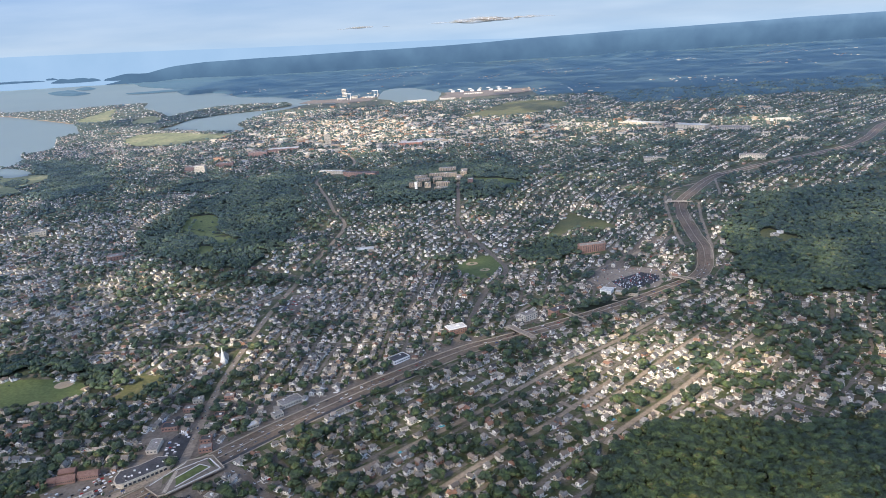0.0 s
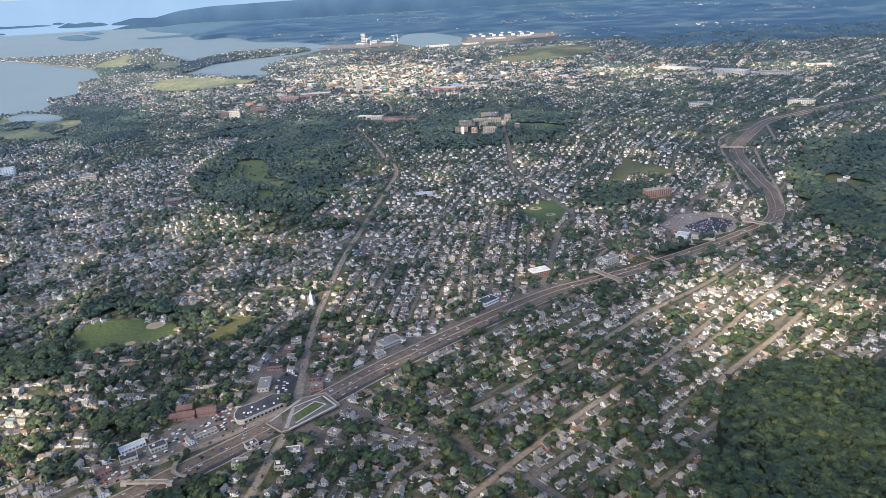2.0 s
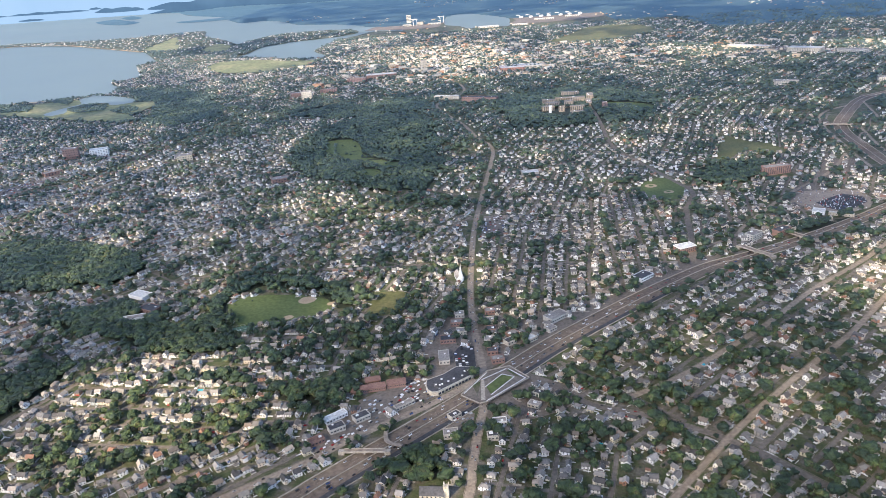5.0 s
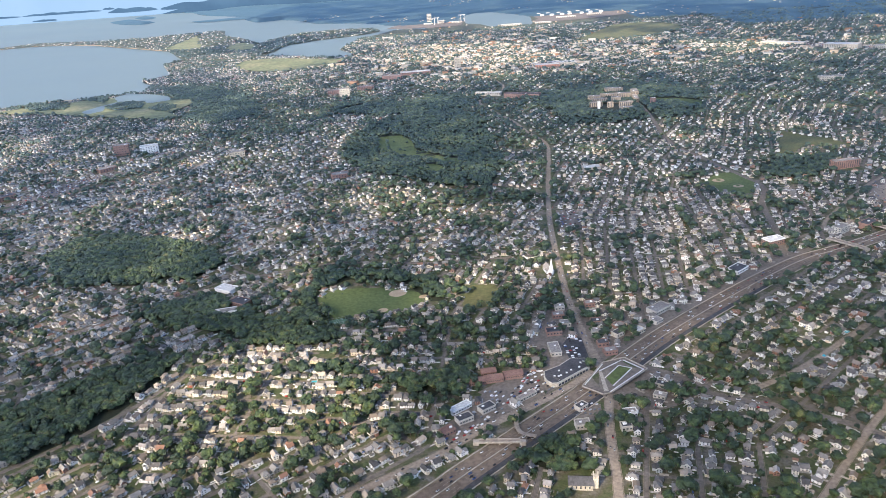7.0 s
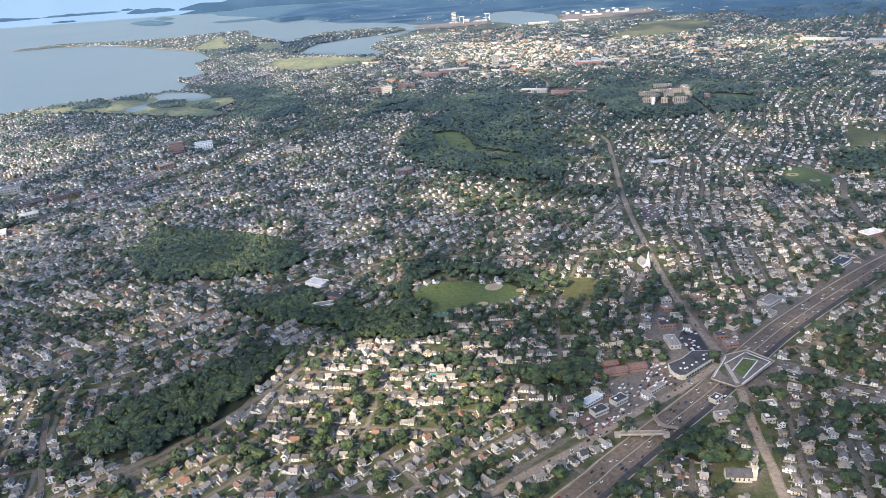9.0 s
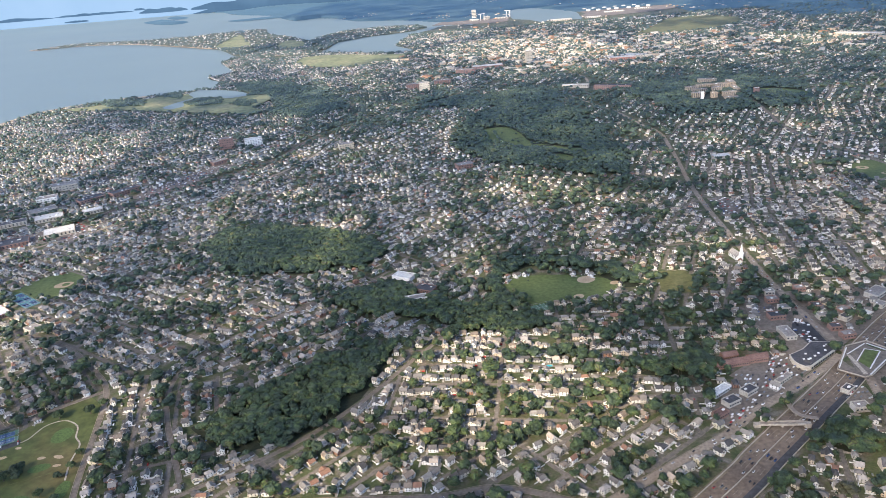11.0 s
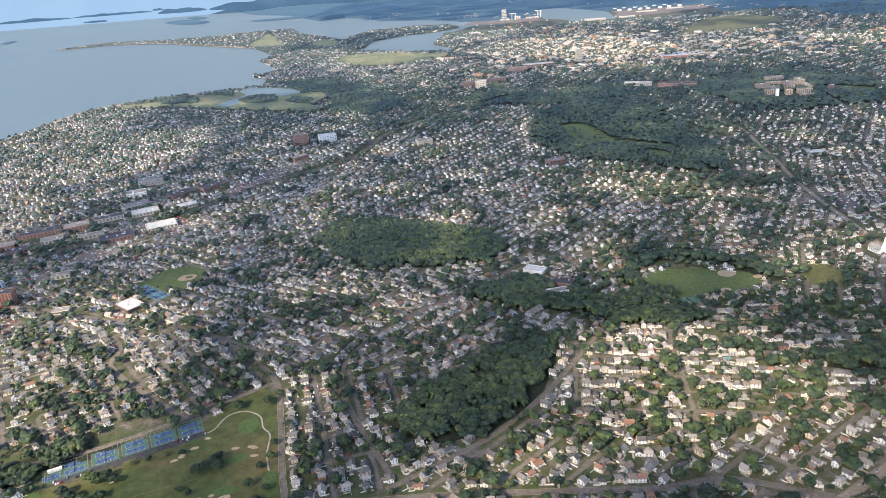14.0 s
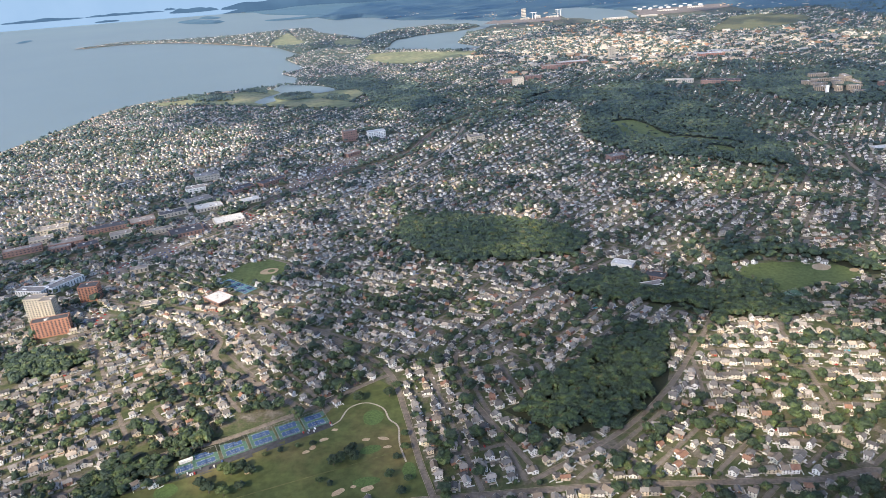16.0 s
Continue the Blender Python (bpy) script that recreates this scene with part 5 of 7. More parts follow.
# closed woods
for key, poly in WOODS.items():
    p = np.array(poly, float)
    x, y = jitter_grid(p[:, 0].min() - 6, p[:, 0].max() + 6, p[:, 1].min() - 6, p[:, 1].max() + 6, 2.7 if p[:, 1].max() < 700 else 3.2)
    s = inside(x + 4 * ripple(x, y, 22, 51), y + 4 * ripple(x, y, 22, 52), poly) & (x < 60 + 0.74 * y) & (y > 165) & ~in_any(x, y, OPEN.values()) & (~in_any(x, y, SALT.values()) | key.startswith("holm"))
    x, y = x[s], y[s]
    s = ~wet(x, y) & (taken(x, y) == 0) & (x > RX) & (rng.random(len(x)) < np.where(y > 700, 0.7, 0.97))
    for a, b, r_ in KEEP_OUT:
        s &= (x - a) ** 2 + (y - b) ** 2 > (r_ * 0.85) ** 2
    x, y = x[s], y[s]
    tx.append(x), ty.append(y)
    tr.append(np.clip(rng.gamma(6, 0.40, len(x)), 1.3, 4.2) * np.where(y > 700, 1.12, 1.0))
    th.append(3.4 + 0.22 * tr[-1] + rng.normal(0, 0.25, len(x)) + 0.5 * ripple(x, y, 18, 41))
# gardens, streets and belts of trees
for y0, y1, cell, grow, share in ((150, 480, 3.7, 1.0, 0.50), (480, 900, 4.1, 1.0, 0.49), (900, 1500, 4.3, 1.0, 0.63), (1500, 2260, 5.6, 1.15, 0.48)):
    wide = 1.0 if y1 < 600 else 1.5
    x, y = jitter_grid(max(RX + 5, -240 - 520 * wide - y1 * 0.28), min(RX + RW - 5, -240 + 420 * wide + y1 * 0.5), y0, y1, cell)
    c = cluster(x, y)
    belt = leafiness(x, y)
    pr = np.clip(share - 0.14 * (x < -360) * (y < 900) + 0.52 * c + 0.62 * belt + 0.15 * ((x > -150) & (y < 330)) + 0.3 * ((x > 185) & (y < 520)), 0.05, 0.97)
    s = (rng.random(len(x)) < pr) & (taken(x, y) == 0) & (x < 60 + 0.74 * y) & (x > -560 - 0.74 * y)
    x, y = x[s], y[s]
    s = ~wet(x, y)
    x, y = x[s], y[s]
    s = ~in_any(x, y, WOODS.values()) & ~in_any(x, y, PAVED.values())
    op = in_any(x, y, OPEN.values())
    s &= ~op & ~in_any(x, y, SALT.values())
    for a, b, r_ in KEEP_OUT:
        s &= (x - a) ** 2 + (y - b) ** 2 > (r_ * 0.8) ** 2
    x, y = x[s], y[s]
    tx.append(x), ty.append(y)
    r_ = np.clip(rng.gamma(5, 0.45, len(x)), 0.8, 4.2)
    tr.append(r_ * grow)
    th.append((1.4 + r_ * rng.uniform(0.9, 1.35, len(x))) * grow ** 0.5)
# single trees and clumps on the golf course and in the meadow
GOLF_TREES = [(-552, 297, 3.0), (-537, 300, 3.0), (-534, 308, 2.6), (-550, 255, 3.2), (-553, 251, 3.0), (-547, 252, 2.8), (-556, 249, 3.0), (-549, 258, 2.6),
              (-568, 263, 1.8), (-582, 259, 1.7), (-589, 257, 1.5), (-597, 248, 3.0), (-601, 245, 3.2), (-605, 247, 2.8), (-592, 245, 2.6), (-575, 262, 1.5),
              (-560, 238, 1.8), (-555, 236, 1.6), (-528, 252, 2.0), (-525, 258, 2.2), (-526, 268, 2.0), (-530, 240, 2.4), (-522, 238, 2.0), (-524, 230, 2.4),
              (-612, 238, 3.0), (-607, 234, 3.2), (-600, 232, 2.8), (-594, 236, 2.6), (-220, 450, 2.2), (-212, 440, 2.0), (-222, 425, 2.4), (-208, 418, 2.2),
              (-291, 892, 2.5), (-286, 866, 2.5), (-271, 816, 2.6), (-262, 770, 2.4), (-303, 874, 2.4), (-250, 751, 2.2), (-312, 878, 3.2), (-311, 868, 3.4), (-309, 858, 3.2), (-308, 848, 3.4), (-306, 838, 3.0), (-292, 832, 2.8), (-286, 826, 3.0),
              (-264, 812, 2.8), (-258, 806, 2.6), (-232, 764, 3.0), (-234, 756, 3.0), (-236, 746, 2.8)]
gt = np.array(GOLF_TREES)
tx.append(gt[:, 0]), ty.append(gt[:, 1]), tr.append(gt[:, 2]), th.append(gt[:, 2] * 1.35)
# belts of trees beside the railway
side_ = np.array([(q[0] + d * s_, q[1] - d * s_) for q in dense(RAIL)[::3] for s_ in (-0.7, 0.7) for d in (7.5, 11.0)])
side_ = side_[(rng.random(len(side_)) < 0.45) & (taken(side_[:, 0], side_[:, 1]) == 0) & free_of_plan(side_[:, 0], side_[:, 1])]
tx.append(side_[:, 0]), ty.append(side_[:, 1]), tr.append(rng.uniform(1.8, 3.4, len(side_))), th.append(rng.uniform(3.2, 5.0, len(side_)))
tx, ty, tr, th = (np.concatenate(a) for a in (tx, ty, tr, th))
tz = gz(tx, ty)
dist = np.hypot(np.maximum(0, np.maximum(tx, -484 - tx)), ty)
near_tree = np.zeros(len(tx), bool)
o = np.argsort(ty)
o = o[(tx[o] > -640) & (tx[o] < 60) & (ty[o] > 205)]
near_tree[o[:260]] = True
near_tree[-len(side_) - len(gt):-len(side_) - len(gt) + 30] = True
vs, fs, base = [], [], 0
for lo, hi, level, leaves, kinds in ((0, 420, 2, 20, 10), (420, 680, 2, 5, 8), (680, 9999, 1, 0, 6)):
    s = np.nonzero((dist >= lo) & (dist < hi) & ~near_tree)[0]
    which = rng.integers(0, kinds, len(s))
    for k in range(kinds):
        i = s[which == k]
        tv, tf = crown_arrays(level, 100 + k + level * 10, leaves)
        v, f = scatter(tv, tf, tx[i], ty[i], tz[i] + 0.25 * th[i] - 0.3, tr[i], tr[i] * rng.uniform(0.85, 1.15, len(i)), th[i] * 0.52, rng.uniform(0, 6.28, len(i)))
        vs.append(v)
        fs += [a + base for a in f]
        base += len(v)
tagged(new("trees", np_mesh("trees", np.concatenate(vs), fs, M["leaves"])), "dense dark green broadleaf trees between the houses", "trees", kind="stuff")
# more drives and fences round the near houses
s = np.nonzero(lots[:, 1] < 620)[0]
for name, share, mat, label, cat, lift, size in (("driveways", 0.55, "concrete", "pale concrete drives beside the houses", "driveways", 0.14, (0.55, 1.7, 0.06)), ("fences", 0.9, "trim", "white garden fences between the houses", "fences", 0.0, (1.5, 0.06, 0.5))):
    i = np.repeat(s, 2)
    i = i[rng.random(len(i)) < share]
    side, along = rng.choice([-1, 1], len(i)) * rng.uniform(2.0, 2.9, len(i)), rng.uniform(-2.0, 2.0, len(i))
    c_, s_ = np.cos(lots[i, 2]), np.sin(lots[i, 2])
    x, y = lots[i, 0] + side * c_ - along * s_, lots[i, 1] + side * s_ + along * c_
    ok = taken(x, y) != 1
    x, y, i = x[ok], y[ok], i[ok]
    tv = np.array([(-1, -1, 0), (1, -1, 0), (1, 1, 0), (-1, 1, 0), (-1, -1, 1), (1, -1, 1), (1, 1, 1), (-1, 1, 1)], float)
    tf = [np.array([(0, 1, 5, 4), (1, 2, 6, 5), (2, 3, 7, 6), (3, 0, 4, 7), (4, 5, 6, 7)])]
    grow = rng.uniform(0.8, 1.2, len(i))
    turned = lots[i, 2] + np.where(rng.random(len(i)) < 0.5, 0, np.pi / 2)
    v, f = scatter(tv, tf, x, y, gz(x, y) + lift, size[0] * grow, size[1] * grow, np.full(len(i), size[2]), turned if name == "fences" else lots[i, 2])
    tagged(new(name, np_mesh(name, v, f, M[mat])), label, cat, kind="stuff")
# shrubs round the houses
s = np.nonzero(lots[:, 1] < 560)[0]
s = np.repeat(s, 2)
bx_, by_ = lots[s, 0] + rng.normal(0, 2.6, len(s)), lots[s, 1] + rng.normal(0, 2.6, len(s))
ok = taken(bx_, by_) == 0
bx_, by_ = bx_[ok], by_[ok]
tv, tf = crown_arrays(1, 77, 0)
br_ = rng.uniform(0.35, 0.9, len(bx_))
v, f = scatter(tv, tf, bx_, by_, gz(bx_, by_) - 0.15, br_, br_, br_ * 0.8, rng.uniform(0, 6, len(bx_)))
tagged(new("shrubs", np_mesh("shrubs", v, f, M["leaves"])), "green shrubs and hedges round the houses", "shrubs", kind="stuff")
# trunks of the trees that stand free of the woods
s = np.nonzero((dist < 330) & ~near_tree)[0]
a5 = np.arange(5) * 2 * np.pi / 5
tv = np.concatenate([np.column_stack([np.cos(a5), np.sin(a5), np.full(5, -0.3)]), np.column_stack([np.cos(a5) * 0.6, np.sin(a5) * 0.6, np.full(5, 1.0)])])
tf = [np.array([[i, (i + 1) % 5, 5 + (i + 1) % 5, 5 + i] for i in range(5)])]
v, f = scatter(tv, tf, tx[s], ty[s], tz[s], tr[s] * 0.09, tr[s] * 0.09, th[s] * 0.6, np.zeros(len(s)))
tagged(new("trunks", np_mesh("trunks", v, f, M["bark"])), "grey-brown trunks of the garden trees", "trunks", kind="stuff")


def tree_kind(k):
    """A broadleaf tree of one unit's crown radius: a trunk with limbs under a crown of clumps."""
    r = np.random.default_rng(k + 50)
    t = new("tree")
    tagged(t, ["round dark green broadleaf tree", "tall uneven green broadleaf tree", "wide spreading green tree", "small light green tree"][k % 4], "tree", "garden trees")
    bm = bmesh.new()

    def limb(a, b, r0, r1):
        a, b = Vector(a), Vector(b)
        q = (b - a).to_track_quat("Z", "Y").to_matrix().to_4x4()
        bmesh.ops.create_cone(bm, cap_ends=True, segments=6, radius1=r0, radius2=r1, depth=(b - a).length, matrix=Matrix.Translation((a + b) / 2) @ q)
    limb((0, 0, -0.3), (0, 0, 0.75), 0.10, 0.065)
    for j in range(4):
        a = j * 1.57 + r.uniform(0, 1)
        limb((0, 0, 0.55), (0.45 * math.cos(a), 0.45 * math.sin(a), 1.15), 0.05, 0.02)
    part("trunk", bm, M["bark"], t)
    vv, ff, b = [], [], 0
    for j in range(6):
        v, f = crown_arrays(2, 300 + k * 9 + j, 26)
        a = j * 1.05 + r.uniform(-0.3, 0.3)
        c = np.array([0.48 * math.cos(a), 0.48 * math.sin(a), r.uniform(0.35, 0.62)]) if j else np.array([0, 0, 0.75])
        v = (v - (0, 0, 0.95)) * r.uniform(0.5, 0.66) * (1, 1, 0.9) + c + (0, 0, 0.55)
        vv.append(v)
        ff += [g + b for g in f]
        b += len(v)
    part("crown", np_mesh("crown", np.concatenate(vv), ff, M["leaf"]), None, t)
    return t


tree_protos = [tree_kind(k) for k in range(6)]
seen = [False] * 6
for j, i in enumerate(np.nonzero(near_tree)[0]):
    k = j % 6
    m = pose(tx[i], ty[i], tz[i], 0, 0, rng.uniform(0, 360))
    sc = float(tr[i])
    if not seen[k]:
        tree_protos[k].scale = (sc, sc, sc * rng.uniform(0.85, 1.1))
        tree_protos[k].matrix_basis, seen[k] = m @ Matrix.Diagonal((*tree_protos[k].scale, 1)), True
    else:
        t = copy_thing(tree_protos[k], m)
        t.scale = (sc, sc, sc * rng.uniform(0.85, 1.1))

# ---------------------------------------------------------------- unseen clouds that shade the suburb, up towards the sun
# gaps set so that sun reaches the lit patches: x, y, radius
GAPS = [(-336, 328, 30), (-302, 272, 22), (-282, 290, 16), (-372, 330, 14), (128, 394, 42), (166, 390, 14), (158, 424, 16), (92, 384, 16), (-222, 434, 17), (-161, 464, 14), (-266, 604, 26), (-302, 630, 14),
        (-715, 335, 95), (-690, 385, 30), (-640, 250, 30), (-546, 296, 8), (-415, 250, 4), (-930, 640, 70), (-923, 890, 130), (-700, 1750, 130), (-900, 1900, 150), (-480, 2150, 170), (-260, 1720, 170), (-120, 1560, 110), (0, 2350, 180), (160, 1800, 90), (330, 1500, 80), (650, 1450, 70)]
CLOUD_Z = 1500.0
vs, fs, base = [], [], 0
gx, gy = jitter_grid(-1350, 1500, 90, 2450, 30)
ok = rng.random(len(gx)) > np.where(gy > 1250, np.where((gx > -700) & (gx < 350), 0.42, 0.16), np.where(gy > 620, 0.12, np.where(gx < -300, 0.12, 0.0)))
ok &= ~wet(gx, gy) & ~((gx < -1000) & (gy > 600))
for a, b, r_ in GAPS:
    ok &= (gx - a) ** 2 + (gy - b) ** 2 > (r_ + 16) ** 2
gx, gy = gx[ok], gy[ok]
# wider unseen clouds added to darken the far woods
fx, fy = jitter_grid(-1200, 4600, 2450, 4700, 95)
ok = (rng.random(len(fx)) > 0.12) & ~wet(fx, fy) & ((fx > 420) | (fy > 2720))
far_n = ok.sum()
gx, gy = np.concatenate([gx, fx[ok]]), np.concatenate([gy, fy[ok]])
wide = np.where(np.arange(len(gx)) < len(gx) - far_n, 1.0, 2.6)
cx, cy = gx + SUN_TO.x / SUN_TO.z * CLOUD_Z, gy + SUN_TO.y / SUN_TO.z * CLOUD_Z
for k in range(5):
    s = np.arange(k, len(cx), 5)
    tv, tf = crown_arrays(1, 500 + k, 0)
    tf = [ICO1[1]]
    v, f = scatter(tv, tf, cx[s], cy[s], np.full(len(s), CLOUD_Z), rng.uniform(28, 38, len(s)) * wide[s], rng.uniform(28, 38, len(s)) * wide[s], rng.uniform(7, 13, len(s)), rng.uniform(0, 6, len(s)))
    vs.append(v)
    fs += [a + base for a in f]
    base += len(v)
tagged(new("clouds", np_mesh("clouds", np.concatenate(vs), fs, M["cloud"], flat=False)), "unseen broken cloud layer that shades the suburb", "clouds", kind="stuff")

# low clouds over the horizon
def horizon_cloud(x, z, wide, high, n, seed, label):
    r = np.random.default_rng(seed)
    c = thing("cloud", x, 4700, 0, label, "cloud", "clouds over the horizon", z=z)
    u = np.clip(r.normal(0, 0.3, n), -0.5, 0.5) * wide
    tall = high * np.clip(1 - np.abs(u) / wide * 1.8, 0.15, 1)
    s = r.uniform(0.07, 0.16, n) * wide
    v, f = scatter(ICO2[0], [ICO2[1]], u, r.uniform(-60, 60, n), r.uniform(0, 0.6, n) * tall, s, s, tall * r.uniform(0.25, 0.5, n), r.uniform(0, 6, n))
    part("puffs", np_mesh("puffs", v, f, M["grey_cloud"], flat=False), None, c)


horizon_cloud(300, 258, 620, 30, 16, 1, "grey-white cumulus cloud low over the horizon")
horizon_cloud(600, 264, 320, 16, 10, 2, "flat grey cloud low over the horizon")
horizon_cloud(-420, 258, 280, 16, 10, 3, "small pale cloud low over the sea")
horizon_cloud(1900, 330, 500, 14, 10, 4, "thin pale cloud above the far land")

# ---------------------------------------------------------------- large buildings
WINDOW = {}


def window_mesh(w, h):
    key = (round(w, 2), round(h, 2))
    if key not in WINDOW:
        WINDOW[key] = bm_mesh("window", box(-w / 2, w / 2, -0.05, 0.05, -h / 2, h / 2), M["glass"])
    return WINDOW[key]


def windows_on(b, w, d, h, rows, cols, sides=(0,), ww=0.5, wh=0.5, base=0.7):
    """Rows of windows on the front (0), right (1), back (2) and left (3) of a block."""
    for s in sides:
        span, deep = (w, d) if s in (0, 2) else (d, w)
        n = cols if s in (0, 2) else max(2, int(cols * d / w))
        for r in range(rows):
            for c in range(n):
                o = part("window", window_mesh(ww, wh), None, b)
                u = -span / 2 + span * (c + 0.5) / n
                z = base + (h - base - 0.3) * (r + 0.5) / rows
                a = (0, 90, 180, 270)[s]
                o.matrix_basis = pose(0, 0, 0, 0, 0, a) @ pose(u, -deep / 2 - 0.02, z)


def block(name, x, y, w, d, h, turn, wall, roof, label, category="building", rows=0, cols=0, sides=(0,), parapet=0.35, trim=None, plant=True, ww=0.5, wh=0.5, group=""):
    """A flat-roofed building: walls, roof deck, parapet, roof plant and windows."""
    b = thing(name, x, y, turn, label, category, group)
    part("wall", box(-w / 2, w / 2, -d / 2, d / 2, -1.2, h, bevel=0.05), M[wall], b)
    r = part("roof", box(-w / 2 + 0.3, w / 2 - 0.3, -d / 2 + 0.3, d / 2 - 0.3, h - 0.1, h + 0.06), M[roof], b)
    pb = bmesh.new()
    k = 0.22
    for x0, x1, y0, y1 in ((-w / 2 - 0.08, w / 2 + 0.08, -d / 2 - 0.08, -d / 2 + k), (-w / 2 - 0.08, w / 2 + 0.08, d / 2 - k, d / 2 + 0.08),
                           (-w / 2 - 0.08, -w / 2 + k, -d / 2 + k, d / 2 - k), (w / 2 - k, w / 2 + 0.08, -d / 2 + k, d / 2 - k)):
        add_box(pb, x0, x1, y0, y1, h - 0.35, h + parapet)
    part("parapet", pb, M[trim or wall], b)
    if plant:
        rr = random.Random(int(x * 7 + y))
        for j in range(max(1, min(6, int(w * d / 60)))):
            u, v = rr.uniform(-0.36, 0.36) * w, rr.uniform(-0.3, 0.3) * d
            s = rr.uniform(0.4, 0.9)
            part("roof_unit", box(u - s, u + s, v - s * 0.7, v + s * 0.7, h + 0.05, h + 0.05 + s * 0.9, bevel=0.05), M["steel" if j % 2 else "white"], r)
    if rows:
        windows_on(b, w, d, h, rows, cols, sides, ww, wh)
    return b


def gabled(name, x, y, w, d, e, t, turn, wall, roof, label, category="building", rows=0, cols=0, sides=(1, 3)):
    """A long building with a pitched roof, ridge along its depth."""
    b = thing(name, x, y, turn, label, category)
    bw, br = bmesh.new(), bmesh.new()
    gable_wall(bw, w, d, e, t - 0.05)
    slab_roof(br, w, d, e, t)
    part("wall", bw, M[wall], b)
    part("roof", br, M[roof], b)
    if rows:
        windows_on(b, w, d, e, rows, cols, sides)
    return b


# towers and flats by the railway
block("apartment_tower", -784, 409, 13, 8, 18, 6, "tan", "grey_roof", "tall tan concrete apartment tower with stepped balconies", "apartment tower", 12, 7, (0, 1), ww=1.0, wh=0.7)
block("apartment_tower", -773.5, 405, 8, 8, 18, 10, "tan", "grey_roof", "tall tan concrete wing of the apartment tower", "apartment tower", 12, 4, (0, 1), ww=1.0, wh=0.7)
block("apartment_block", -764, 389, 22, 7, 11, 20, "orange_brick", "dark_roof", "orange brick apartment block with rows of balconies", "apartment block", 8, 10, (0, 1), trim="orange_brick", ww=1.1, wh=0.7)
block("apartment_block", -766, 441, 13, 9, 11, 12, "orange_brick", "dark_roof", "orange brick apartment block with a dark roof", "apartment block", 8, 6, (0, 1), ww=1.0, wh=0.7)
block("apartment_block", -818, 455, 22, 9, 4.6, -8, "white", "grey_roof", "white apartment block with a grey flat roof", "apartment block", 4, 10, (0, 1), ww=0.9, wh=0.6)
block("apartment_block", -800, 467, 9, 26, 4.6, -28, "white", "grey_roof", "long white apartment block facing a courtyard", "apartment block", 4, 4, (0, 1), ww=0.9, wh=0.6)
block("garage", -813, 473, 12, 16, 2.2, -28, "concrete", "white_roof", "low pale parking garage with a white roof", "garage")
block("shop", -716, 424, 11, 7, 2.4, 12, "stone", "grey_roof", "low pale flat-roofed shop building", "shop", 1, 8, (0,), ww=1.2, wh=0.8)
block("school", -668, 426, 19, 13, 2.8, -38, "brick", "white_roof", "low brick school with a white flat roof", "school", 2, 12, (0, 1), ww=1.0, wh=0.8)
block("hall", -625, 398, 9, 8, 3.2, -30, "stone", "grey_roof", "square hall with pale blue-grey walls", "hall", 2, 4, (0, 1))
